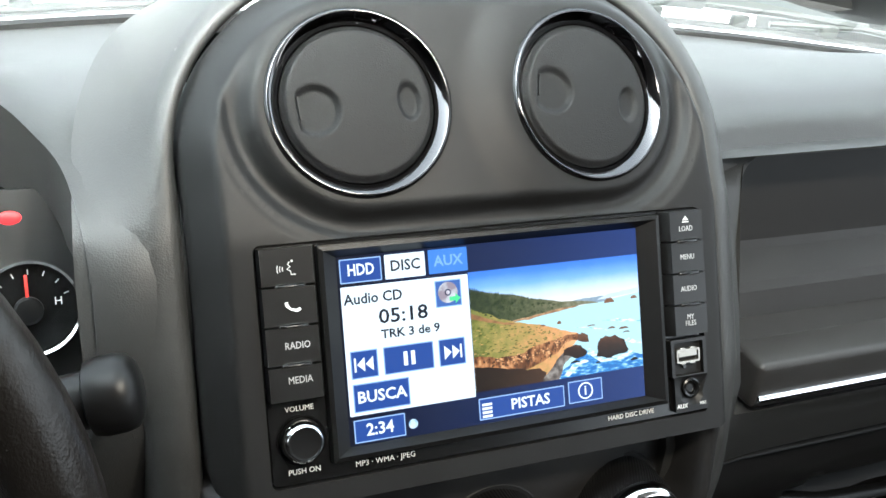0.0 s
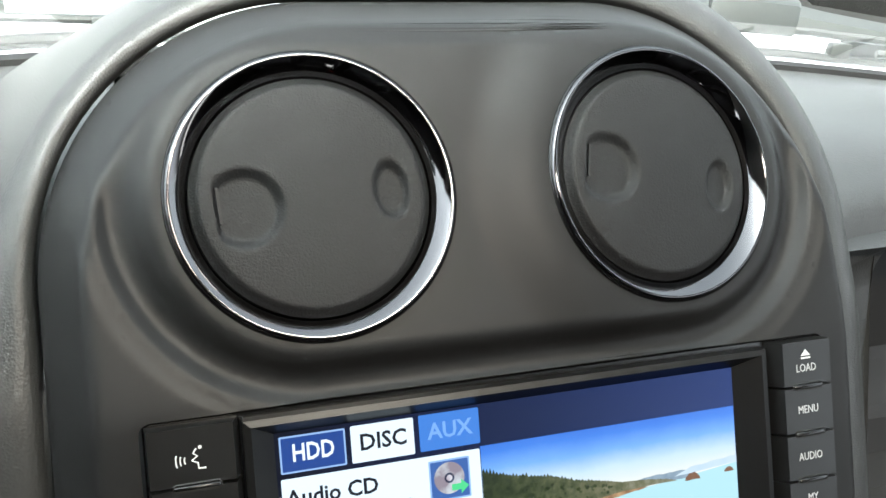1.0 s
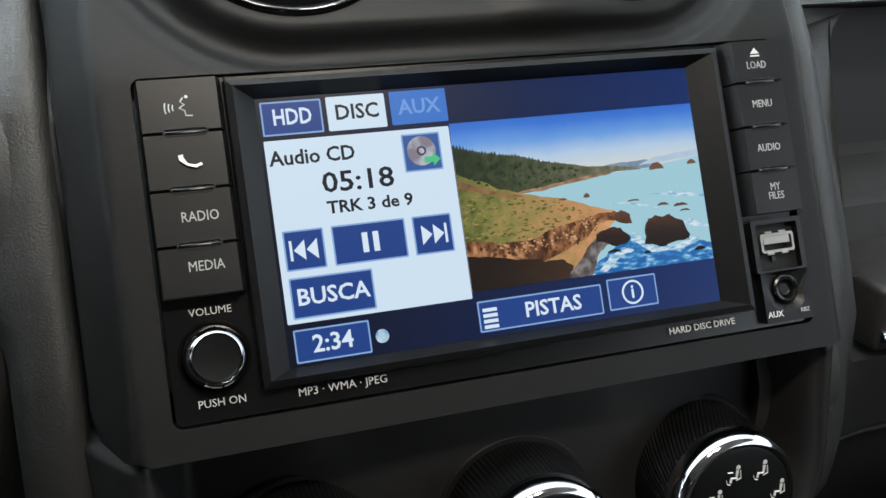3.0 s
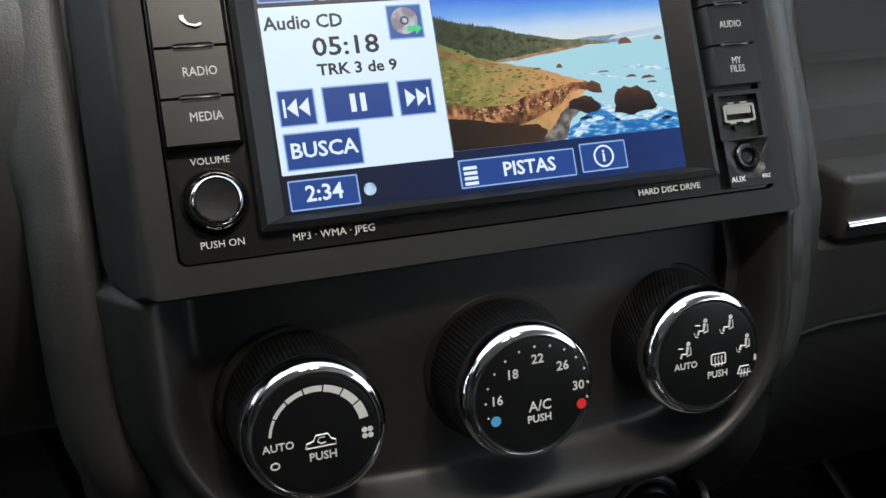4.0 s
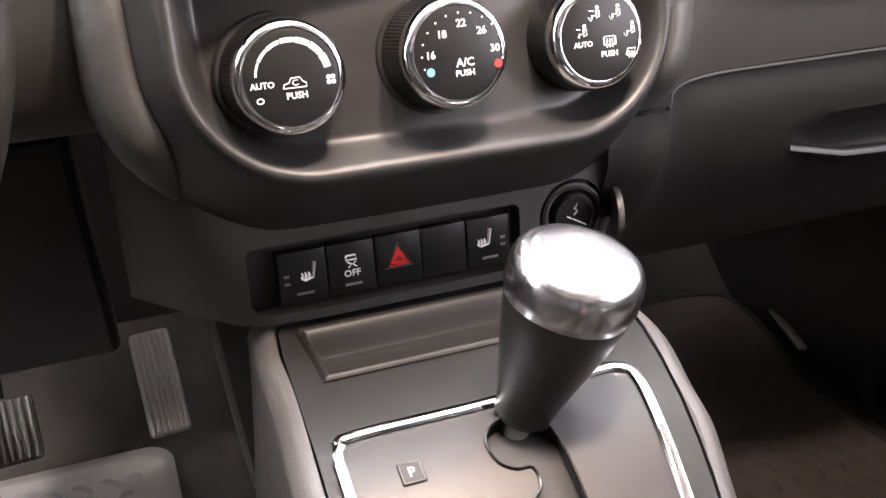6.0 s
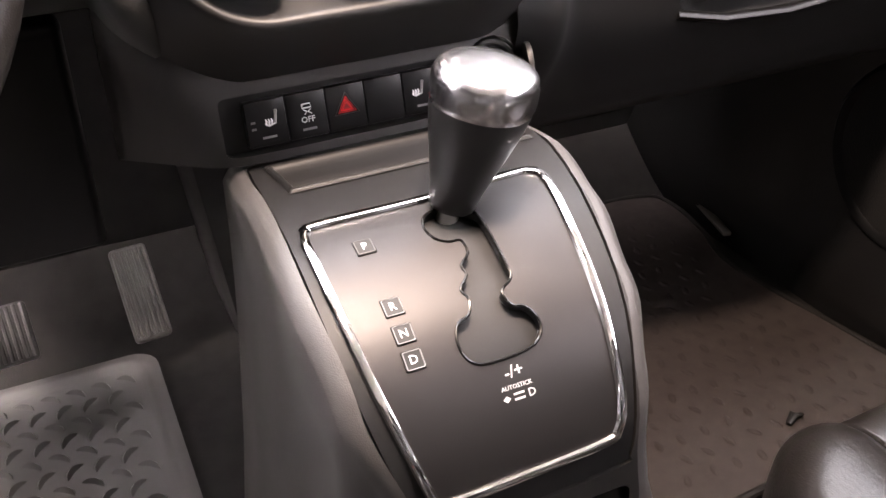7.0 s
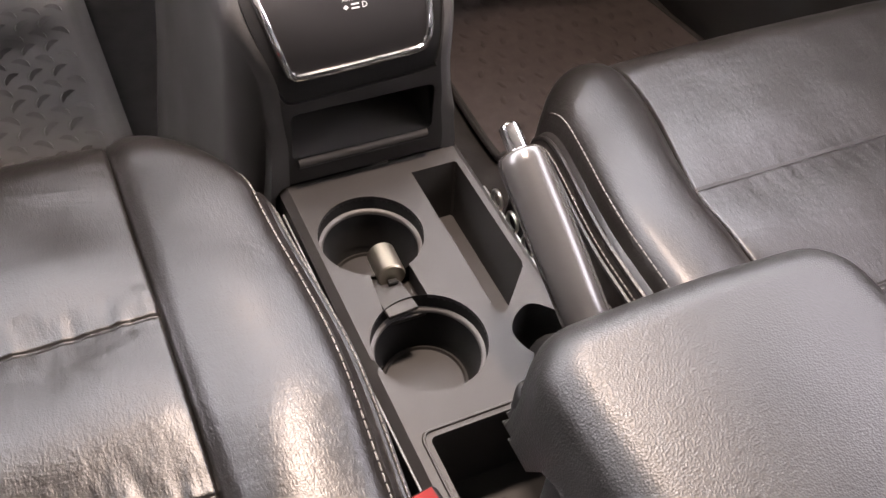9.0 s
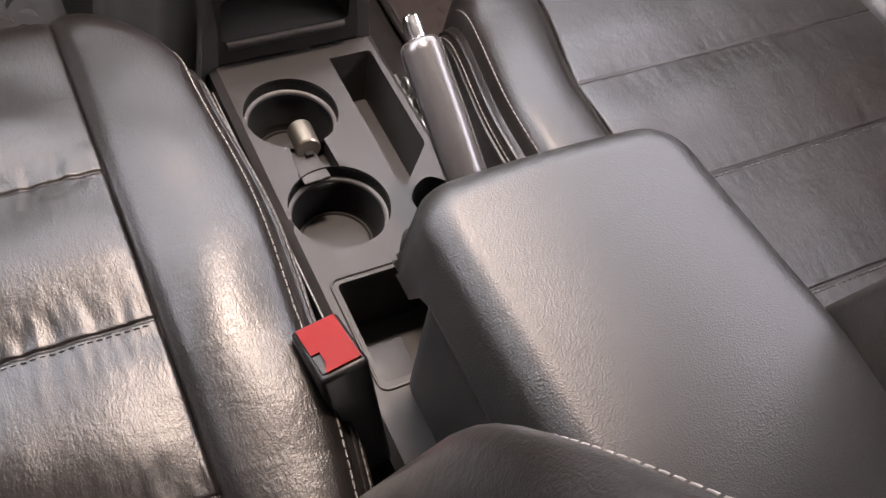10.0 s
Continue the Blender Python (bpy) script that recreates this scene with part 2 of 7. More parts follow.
def grid(fn, us, vs):
    """Verts and faces of a surface fn(u, v) on the lines us, vs."""
    verts = [fn(u, v) for v in vs for u in us]
    w = len(us)
    faces = [(j * w + i, j * w + i + 1, (j + 1) * w + i + 1, (j + 1) * w + i) for j in range(len(vs) - 1) for i in range(w - 1)]
    return verts, faces


def span(a, b, step):
    n = max(1, round(abs(b - a) / step))
    return [a + (b - a) * i / n for i in range(n + 1)]


def inside(x, y, poly):
    hit = False
    for (x0, y0), (x1, y1) in zip(poly, poly[1:] + poly[:1]):
        if (y0 > y) != (y1 > y) and x < (x1 - x0) * (y - y0) / (y1 - y0) + x0:
            hit = not hit
    return hit


def sheet(outer, holes, step, fn, depth, folds=()):
    """A panel: a filled outline with openings, laid on the surface fn(u, v, h), with edges that go down by depth."""
    from mathutils.geometry import delaunay_2d_cdt
    pts, edges = [], []
    for loop in [outer] + holes + list(folds):
        k = len(pts)
        pts += [Vector(p) for p in loop]
        edges += [(k + i, k + (i + 1) % len(loop)) for i in range(len(loop))]
    us, vs = [p[0] for p in outer], [p[1] for p in outer]
    for u in span(min(us), max(us), step):
        for v in span(min(vs), max(vs), step):
            if inside(u, v, outer) and not any(inside(u, v, q) for q in holes):
                if all((p - Vector((u, v))).length > 0.45 * step for p in pts[:len(edges)]):
                    pts.append(Vector((u, v)))
    vo, _, fo, *_ = delaunay_2d_cdt(pts, edges, [], 1, 1e-7)
    keep = []
    for f in fo:
        c = sum((vo[i] for i in f), Vector((0, 0))) / len(f)
        if inside(c.x, c.y, outer) and not any(inside(c.x, c.y, q) for q in holes):
            keep.append(list(f))
    bm = bmesh.new()
    vv = [bm.verts.new(fn(p.x, p.y, 0)) for p in vo]
    for f in keep:
        bm.faces.new([vv[i] for i in f])
    count = {}
    for f in keep:
        for a, b in zip(f, f[1:] + f[:1]):
            count[(a, b)] = 1
    low = {}
    for a, b in count:
        if (b, a) not in count:
            for i in (a, b):
                if i not in low:
                    low[i] = bm.verts.new(fn(vo[i].x, vo[i].y, -depth))
            bm.faces.new((vv[b], vv[a], low[a], low[b]))
    for v in [v for v in bm.verts if not v.link_faces]:
        bm.verts.remove(v)
    return bm


def round_rect(u0, v0, u1, v1, r, n=6):
    """An outline with rounded corners; r: one radius, or four from the low left, anticlockwise."""
    rs = r if isinstance(r, (list, tuple)) else [r] * 4
    out = []
    for (cu, cv, a), q in zip(((u0, v0, 180), (u1, v0, 270), (u1, v1, 0), (u0, v1, 90)), rs):
        su, sv = (1 if cu == u0 else -1), (1 if cv == v0 else -1)
        for i in range(n + 1):
            t = radians(a + 90 * i / n)
            out.append((cu + su * q + q * math.cos(t), cv + sv * q + q * math.sin(t)))
    return out


def circle(cu, cv, r, n=48):
    return [(cu + r * math.cos(2 * math.pi * i / n), cv + r * math.sin(2 * math.pi * i / n)) for i in range(n)]


def sd_box(u, v, cu, cv, hu, hv, r):
    """Signed distance to a rounded box."""
    a, b = abs(u - cu) - hu + r, abs(v - cv) - hv + r
    return math.hypot(max(a, 0), max(b, 0)) + min(max(a, b), 0) - r


def soft(x, k=1.0):
    """A smooth ramp: 0 below zero, x above."""
    x = x / k
    return k * (x if x > 30 else math.log1p(math.exp(x)))


def step01(x, a, b):
    t = min(1, max(0, (x - a) / (b - a)))
    return t * t * (3 - 2 * t)


def spline(points, n):
    """Points along a smooth curve through the given ones."""
    out = []
    p = [Vector(q) for q in points]
    p = [2 * p[0] - p[1]] + p + [2 * p[-1] - p[-2]]
    for i in range(1, len(p) - 2):
        for k in range(n):
            t = k / n
            out.append(0.5 * (2 * p[i] + (p[i + 1] - p[i - 1]) * t + (2 * p[i - 1] - 5 * p[i] + 4 * p[i + 1] - p[i + 2]) * t * t
                              + (3 * p[i] - p[i - 1] - 3 * p[i + 1] + p[i + 2]) * t ** 3))
    out.append(p[-2])
    return out


def frame_at(origin, lean, turn=0.0):
    """A pose whose x runs across the car, y up a panel that leans back by lean degrees, and z out of it to the cabin."""
    a = radians(lean)
    m = Matrix(((1, 0, 0), (0, math.sin(a), -math.cos(a)), (0, math.cos(a), math.sin(a)))).to_4x4()
    return Matrix.Translation(origin) @ m @ Matrix.Rotation(radians(turn), 4, "Z")


def words(body, size, m, material, parent, name="lettering", label="", stretch=1.0, thick=0.00012, weight=0.0):
    """Raised print, centred on the pose m."""
    cu = bpy.data.curves.new(name, "FONT")
    cu.body, cu.size, cu.align_x, cu.align_y, cu.extrude, cu.resolution_u = body, size, "CENTER", "CENTER", thick, 2
    cu.space_line, cu.offset = 0.85, weight * 0.5
    tmp = bpy.data.objects.new(name, cu)
    me = bpy.data.meshes.new_from_object(tmp)
    bpy.data.objects.remove(tmp)
    me.transform(m @ Matrix.Diagonal((stretch, 1, 1, 1)))
    me.materials.clear()
    me.materials.append(material)
    return child(name, me, parent, label)


def flat(outline, m, thick, material, parent, name, label="", bevel=0.0):
    """A thin plate of that outline, in metres, that stands out from the plane of m by thick."""
    bm = bmesh.new()
    top = [bm.verts.new(m @ Vector((u, v, thick))) for u, v in outline]
    low = [bm.verts.new(m @ Vector((u, v, 0))) for u, v in outline]
    bm.faces.new(top)
    n = len(top)
    for i in range(n):
        bm.faces.new((top[i], low[i], low[(i + 1) % n], top[(i + 1) % n]))
    return part(name, bm, material, parent, label, smooth=False)


MM = 0.001

# ---- centre stack: bezel ----
LEAN = 32.57
STACK = frame_at((0, 0, 0.7095), LEAN)
VENT_U, VENT_E, VENT_V, VENT_R = 55.4, 55.0, 57.3, 40.2
VENT_TOE = 4.5


def stack(u, v, w):
    return STACK @ Vector((u * MM, v * MM, w * MM))


def tilt(v):
    return -0.16 * soft(v - 3, 2.0)


def arch(u, v):
    """Distance outside the arch of the stack's face."""
    return sd_box(u, v, 0, -56, 118, 162, 72) if v > -60 else abs(u) - 118


def stack_height(u, v):
    w = tilt(v)
    pod = sd_box(u, v, 0, 57, 56.5 + 45.5, 45.5, 45)
    side = 1 - step01(v, 55, 90)
    w += 3.0 * (1 - step01(pod, -4, 3.5))
    w -= 3.2 * step01(pod, -1.5, 6) * (1 - 0.76 * step01(pod, 7.5, 12.5) - 0.24 * step01(pod, 13.8, 18)) * side
    w -= 1.75 * soft(arch(u, v) + 0.5, 0.7)
    for c, toe in ((VENT_E, -1),):
        w += toe * math.tan(radians(VENT_TOE)) * (u - c) * (1 - step01(math.hypot(u - c, v - VENT_V), 41.5, 66))
    return w


def build_bezel(parent):
    off = 11
    outer = [(-118 - off, -90), (-116 - off, -99), (-110 - off, -105), (-103 - off, -107), (103 + off, -107), (110 + off, -105), (116 + off, -99), (118 + off, -90)] + [(46 + (72 + off) * math.cos(t), 34 + (72 + off) * math.sin(t)) for t in [radians(a) for a in range(0, 91, 3)]]
    outer += [(-46 - (72 + off) * math.sin(t), 34 + (72 + off) * math.cos(t)) for t in [radians(a) for a in range(0, 91, 3)]]
    holes = [round_rect(-107, -98, 107, 1.5, 3), circle(-VENT_U, VENT_V, 37.5, 72), circle(VENT_E, VENT_V, 37.5, 72)]
    folds = []
    for d in (-4, -2.5, -1, 0.5, 2, 3.5, 5, 7, 8.2, 9.2, 10.2, 11.2, 12.2, 14.6, 15.6, 16.6, 17.6):
        loop = round_rect(-102 - d, 11.5 - d, 102 + d, 102.5 + d, 45 + d, 40)
        folds.append([p for a, b in zip(loop, loop[1:] + loop[:1]) for p in ([a] if math.dist(a, b) < 4 else [(a[0] + (b[0] - a[0]) * i / 40, a[1] + (b[1] - a[1]) * i / 40) for i in range(40)])])
    for d in (-2.6, -1.6, -0.9, -0.4, 0.1, 0.8, 1.8):
        folds.append([(-118 - d, -88 + 4 * i) for i in range(31)] + [(-46 - (72 + d) * math.cos(t), 34 + (72 + d) * math.sin(t)) for t in [radians(a) for a in range(0, 91, 3)]]
                     + [(46 + (72 + d) * math.sin(t), 34 + (72 + d) * math.cos(t)) for t in [radians(a) for a in range(0, 91, 3)]] + [(118 + d, 32 - 4 * i) for i in range(31)])
    bm = sheet(outer, holes, 1.9, lambda u, v, h: stack(u, v, stack_height(u, v) + h), 22.0, folds)
    return part("bezel", bm, BEZEL, parent, "smooth satin charcoal upper bezel", sharp=35)


CLIM = frame_at((0.0017, -0.0865, 0.571), 16.0)


def clim(u, s, n):
    return CLIM @ Vector(((u - 1.7) * MM, s * MM, n * MM))


def clim_floor(u):
    return -30 - 6.3 * (u / 72) ** 2


def clim_height(u, s):
    d = sd_box(u, s, -1, 62, 117, 101, 58)
    f = clim_floor(u)
    ridge = -13 - 5 * (u / 110) ** 2
    n = f + (ridge - f) * step01(d, -15, -1.5)
    n -= 1.75 * soft(d - 1.5, 1.0)
    return n + 1.8 * step01(s, 20, 47) * step01(d, 0, 8) - 12 * step01(s, 52, 58) * step01(d, -8, -1)


def build_climate_panel(parent):
    us, ss = span(-134, 132, 1.7), span(-68, 66, 1.7)
    v, f = grid(lambda u, s: clim(u, s, clim_height(u, s)), us, ss)
    return child("climate_panel", mesh_of("climate_panel", v, f, PANEL, sharp=60), parent)


def build_vent(cu, name, toe, spin):
    t = thing(name, "round dashboard air vent, closed dark flap in a chrome ring", "air vent", "dashboard air vents", at=stack(cu, VENT_V, -6))
    m = STACK @ Matrix.Translation((cu * MM, VENT_V * MM, stack_height(cu, VENT_V) * MM)) @ Matrix.Rotation(radians(-9.1), 4, "X") @ Matrix.Rotation(radians(toe), 4, "Y")
    r = VENT_R * MM
    ring = [(r + 0.0003, -0.003), (r + 0.0002, 0.0006), (r - 0.0003, 0.0014), (r - 0.0009, 0.0017), (r - 0.0014, 0.0014), (r - 0.0026, 0.0004), (r - 0.0046, -0.0014), (r - 0.0060, -0.0036), (r - 0.0063, -0.012)]
    trim = part("trim_ring", lathe(ring, m, 96, cap=False), DIMMED_CHROME, t, "chrome trim ring, dimmed to stand for dark reflections", sharp=60)
    part("lip", lathe([(r + 0.0010, -0.0020), (r + 0.0007, 0.0004), (r + 0.0002, 0.0008), (r - 0.0002, 0.0002)], m, 96, cap=False), BLACK, trim, "black outer lip", sharp=80)
    part("housing", lathe([(r - 0.0030, -0.014), (r - 0.0030, -0.016), (0.001, -0.016)], m, 48), DARK, t)
    # the flap: a shallow dome with two thumb dents, turned in its ring
    m = m @ Matrix.Rotation(radians(spin), 4, "Z")
    rf = r - 0.0064
    rows = [0.0] + [rf * k / 44 for k in range(1, 45)]

    def face(x, y):
        d = math.hypot(x, y) / rf
        z = 0.0008 * (1 - d * d) - 0.0024 * step01(d, 0.92, 1.0) - 0.0012
        e = math.hypot((x + 0.0195) / 0.0115, (y + 0.0015) / 0.0115)
        z -= 0.0022 * (1 - step01(e, 0.72, 1.0)) * step01(x, -0.0275, -0.0264)
        e = math.hypot((x - 0.0220) / 0.0056, (y + 0.0010) / 0.0090)
        z -= 0.0020 * (1 - step01(e, 0.66, 1.0))
        return z
    bm = bmesh.new()
    n = 150
    loops = []
    for q in rows[1:]:
        loops.append([bm.verts.new(m @ Vector((q * math.cos(2 * math.pi * i / n), q * math.sin(2 * math.pi * i / n),
                                               face(q * math.cos(2 * math.pi * i / n), q * math.sin(2 * math.pi * i / n))))) for i in range(n)])
    mid = bm.verts.new(m @ Vector((0, 0, face(0, 0))))
    for i in range(n):
        bm.faces.new((mid, loops[0][i], loops[0][(i + 1) % n]))
    for a, b in zip(loops, loops[1:]):
        for i in range(n):
            bm.faces.new((a[i], b[i], b[(i + 1) % n], a[(i + 1) % n]))
    rim = [bm.verts.new(m @ Vector((rf * math.cos(2 * math.pi * i / n), rf * math.sin(2 * math.pi * i / n), -0.014))) for i in range(n)]
    for i in range(n):
        bm.faces.new((loops[-1][i], rim[i], rim[(i + 1) % n], loops[-1][(i + 1) % n]))
    flap = part("flap", bm, FLAP, t, "dark grained plastic flap with two thumb dents", sharp=50)
    part("slot", box((0.0007, 0.010, 0.001), m @ Matrix.Translation((-0.0262, 0.0, -0.0014))), DARK, flap)
    return t


dashboard = thing("dashboard", "charcoal plastic dashboard with a tall centre stack", "dashboard", at=(0, 0.1, 0.6))
build_bezel(dashboard)
build_climate_panel(dashboard)
build_vent(-VENT_U, "air_vent", 0, 3)
build_vent(VENT_E, "air_vent", VENT_TOE, -11)




# ---- radio ----
def on_radio(u, v, w=0.0):
    return STACK @ Matrix.Translation((u * MM, v * MM, w * MM))


def rect(u0, v0, u1, v1, r=0.6):
    """An outline in metres round its own middle, and that middle in mm."""
    cu, cv = (u0 + u1) / 2, (v0 + v1) / 2
    return [(a * MM, b * MM) for a, b in round_rect(u0 - cu, v0 - cv, u1 - cu, v1 - cv, r, 3)], cu, cv


def build_radio():
    t = thing("car_radio", "black touchscreen car radio with lit display, set in the centre stack", "car radio", at=stack(0, -48, 0))
    part("faceplate", sheet(round_rect(-106, -97.2, 106, 0.8, 2.5), [round_rect(-74.5, -88, 74.5, -4.5, 1)], 12,
                            lambda u, v, h: stack(u, v, -2.0 + h), 8), BLACK, t, "glossy black faceplate")
    # raised frame round the display, bevelled inwards
    bm = bmesh.new()
    loops = []
    for (u0, v0, u1, v1), w in (((-81.5, -91, 84, -0.5), -2.5), ((-81, -90.5, 83.5, -1), 1.6), ((-79, -88.5, 81.5, -2.8), 2.2), ((-72.6, -86.0, 73.2, -6.2), -2.6), ((-72.6, -86.0, 73.2, -6.2), -5)):
        loops.append([bm.verts.new(stack(u, v, w)) for u, v in ((u0, v0), (u1, v0), (u1, v1), (u0, v1))])
    for a, b in zip(loops, loops[1:]):
        for i in range(4):
            bm.faces.new((a[i], a[(i + 1) % 4], b[(i + 1) % 4], b[i]))
    part("display_frame", bm, BUTTON, t, "bevelled black display frame", smooth=False)
    # left keys: satin faces with a chamfer towards the display, and a pill bar in each joint
    def prism(u0, u1, v0, v1, low, high, cl, cr):
        """A key whose left and right sides slope by cl and cr."""
        bm = bmesh.new()
        a = [bm.verts.new(stack(u, v, low)) for u, v in ((u0, v0), (u1, v0), (u1, v1), (u0, v1))]
        b = [bm.verts.new(stack(u, v, high)) for u, v in ((u0 + cl, v0 + 0.25), (u1 - cr, v0 + 0.25), (u1 - cr, v1 - 0.25), (u0 + cl, v1 - 0.25))]
        for i in range(4):
            bm.faces.new((a[i], a[(i + 1) % 4], b[(i + 1) % 4], b[i]))
        bm.faces.new(b)
        return bm

    def pill(u0, u1, v, key):
        out = [stack(u, q, 3.6) for u, q in round_rect(u0, v - 0.9, u1, v + 0.9, 0.88, 5)]
        part("pill_bar", tube([stack(u, v, 3.5) for u in (u0 + 0.2, u0 + 0.6, u1 - 0.6, u1 - 0.2)], [0.0005, 0.0008, 0.0008, 0.0005], 8, flat=0.8), BLACK, key, "small glossy bar in the joint")
        part("joint", tube(out, 0.00035, 5, True), DARK, key)

    cuts = [0.4, -15.4, -31.6, -47.4, -62.0]
    for a, b, word in zip(cuts, cuts[1:], ("", "", "RADIO", "MEDIA")):
        cu, cv = -93.7, (a + b) / 2
        k = part("key", prism(-105.6, -81.8, b + 0.22, a - 0.22, -2.2, 3.6, 0.3, 1.9), KEY, t, smooth=False)
        if word:
            words(word, 0.0041, on_radio(cu + 1.0, cv + (1.2 if word == "MEDIA" else 0), 3.62), SOFT_INK, k, stretch=0.84)
        if word != "MEDIA":
            pill(-99.8, -87.7, b, k)
        if word == "" and a > 0:
            for i in range(3):
                part("symbol", tube([on_radio(-96.0 - i * 1.05, -8.4, 3.7) @ Vector((-0.0005 * math.cos(q), 0.0016 * math.sin(q) * (0.6 + 0.25 * i), 0)) for q in [radians(s) for s in (-60, -30, 0, 30, 60)]], 0.00020, 5), INK, k)
            head = [(-93.4, -5.6), (-94.2, -6.8), (-93.2, -7.6), (-94.6, -8.6), (-93.2, -9.4), (-93.0, -10.8), (-91.2, -10.9)]
            part("symbol", tube([stack(x, y, 3.7) for x, y in head], 0.00026, 5), INK, k)
            flat([(x * MM, y * MM) for x, y in circle(0, 0, 0.5, 8)], on_radio(-92.4, -5.4, 3.6), 0.0001, INK, k, "symbol")
        elif word == "":
            hs = [(-95.8, -21.8), (-95.6, -23.0), (-94.2, -24.6), (-92.0, -25.2), (-90.4, -24.6)]
            part("symbol", tube([stack(x, y, 3.7) for x, y in hs], [0.0009, 0.0012, 0.0009, 0.0012, 0.0010], 6, flat=0.25), INK, k, "white handset sign")
    part("edge_line", tube([stack(-80.9, v, 0.6) for v in (0.2, -62)], 0.0004, 5), DARK, t)
    # right keys, sloped on the side of the display
    cuts = [0.6, -14.2, -29.4, -44.4, -59.4]
    for a, b, word in zip(cuts, cuts[1:], ("LOAD", "MENU", "AUDIO", "MY\nFILES")):
        cv = (a + b) / 2
        k = part("key", prism(85.2, 107.0, b + 0.22, a - 0.22, -2.2, 3.6, 3.2, 0.4), KEY, t, smooth=False)
        words(word, 0.0036, on_radio(97.0, cv - (1.6 if word == "LOAD" else 0), 3.62), SOFT_INK, k, stretch=0.8)
        if word == "LOAD":
            flat([(-0.0018, 0), (0.0018, 0), (0, 0.0020)], on_radio(97.0, cv + 2.4, 3.6), 0.0001, INK, k, "symbol")
            flat([(-0.0018, 0), (0.0018, 0), (0.0018, 0.0005), (-0.0018, 0.0005)], on_radio(97.0, cv + 1.4, 3.6), 0.0001, INK, k, "symbol")
        if word[0:2] != "MY":
            pill(91.8, 103.0, b, k)
    # sockets: a bracket round the USB shell, a stepped one round the AUX jack
    usb = part("usb_socket", sheet(round_rect(86.4, -79.0, 106.4, -61.0, 0.8), [round_rect(88.2, -78.4, 104.6, -62.6, 0.5)], 4, lambda u, v, h: stack(u, v, 1.6 + h), 3.5), KEY, t, "recessed USB socket", smooth=False)
    part("back", box((17 * MM, 16.4 * MM, 1 * MM), on_radio(96.4, -70.6, -1.8)), DARK, usb)
    shell = part("shell", sheet(round_rect(-6.6, -3.3, 6.6, 3.3, 1.0), [round_rect(-5.7, -2.4, 5.7, 2.4, 0.5)], 4, lambda u, v, h: stack(96.2 + u, -69.2 + v, 1.4 + h), 3), USB_METAL, usb, "bright metal shell", smooth=False)
    part("tongue", box((10.6 * MM, 2.9 * MM, 1.6 * MM), on_radio(96.0, -68.2, 0.5), 0.0002, 1), USB_METAL, shell, "pale contact tongue")
    for u, v in ((-3.2, 3.6), (2.4, 3.6), (-3.2, -3.6), (2.4, -3.6)):
        part("tab", box((2.8 * MM, 1.0 * MM, 0.9 * MM), on_radio(96.2 + u, -69.2 + v, 1.1), 0.0002, 1), USB_METAL, shell)
    part("key_notch", box((1.4 * MM, 1.8 * MM, 0.8 * MM), on_radio(95.0, -74.6, -0.8)), BLACK, usb)
    jack = part("aux_socket", sheet(round_rect(87.8, -96.2, 106.8, -78.6, 0.8), [circle(97.4, -85.2, 5.0, 32)], 3, lambda u, v, h: stack(u, v, 1.0 - 1.6 * step01(sd_box(u, v, 97.4, -82.0, 6.5, 9.0, 6.4), 0.6, -0.6) + h), 3), BUTTON, t, "black AUX jack socket", sharp=25)
    part("collar", lathe([(5.0 * MM, -1.5 * MM), (4.9 * MM, 0.9 * MM), (4.2 * MM, 1.3 * MM), (3.2 * MM, 1.0 * MM), (2.6 * MM, -0.4 * MM), (2.0 * MM, -0.6 * MM), (1.8 * MM, -3 * MM)], on_radio(97.4, -85.2, -0.4), 36, cap=False), BLACK, jack, "glossy black jack ring")
    part("contact", lathe([(2.6 * MM, -0.35 * MM), (2.2 * MM, 0.0 * MM), (1.7 * MM, -0.4 * MM), (1.5 * MM, -2 * MM)], on_radio(97.4, -85.2, -0.4), 24), BUTTON, jack)
    words("AUX", 0.0029, on_radio(91.4, -93.4, 1.05), INK, jack, weight=0.00006)
    words("RBZ", 0.0020, on_radio(103.4, -93.2, 1.05), INK, jack)
    words("VOLUME", 0.0031, on_radio(-93, -66.2, -1.95), INK, t)
    words("PUSH ON", 0.0032, on_radio(-92.8, -92.2, -1.95), INK, t)
    words("MP3 \u00b7 WMA \u00b7 JPEG", 0.0034, on_radio(-58.0, -93.2, -1.1), INK, t)
    words("HARD DISC DRIVE", 0.0031, on_radio(64, -93.4, -1.2), INK, t, weight=0.00005)
    # volume knob: a wide ribbed well, a bright cone ring and a satin cap
    m = on_radio(-93.2, -79.2, -2) @ Matrix.Diagonal((0.83, 0.83, 0.9, 1))
    part("knob_well", lathe([(12.6 * MM, 0.1 * MM), (12.3 * MM, 0.7 * MM), (11.6 * MM, 0.6 * MM), (11.0 * MM, 0.1 * MM)], m, 64, cap=False), BLACK, t)
    knob = part("volume_knob", lathe([(10.8 * MM, 0), (10.6 * MM, 4.6 * MM), (10.2 * MM, 5.6 * MM), (8.6 * MM, 8.0 * MM), (8.0 * MM, 8.2 * MM), (7.6 * MM, 7.8 * MM), (4 * MM, 7.5 * MM), (0.2 * MM, 7.4 * MM)], m, 64), BUTTON, t, "round black volume knob", sharp=30)
    part("knob_ring", lathe([(10.7 * MM, 4.2 * MM), (10.4 * MM, 5.6 * MM), (9.5 * MM, 7.0 * MM), (8.7 * MM, 8.1 * MM), (8.2 * MM, 8.4 * MM)], m, 64, cap=False), CHROME, knob, "bright ring")
    return t


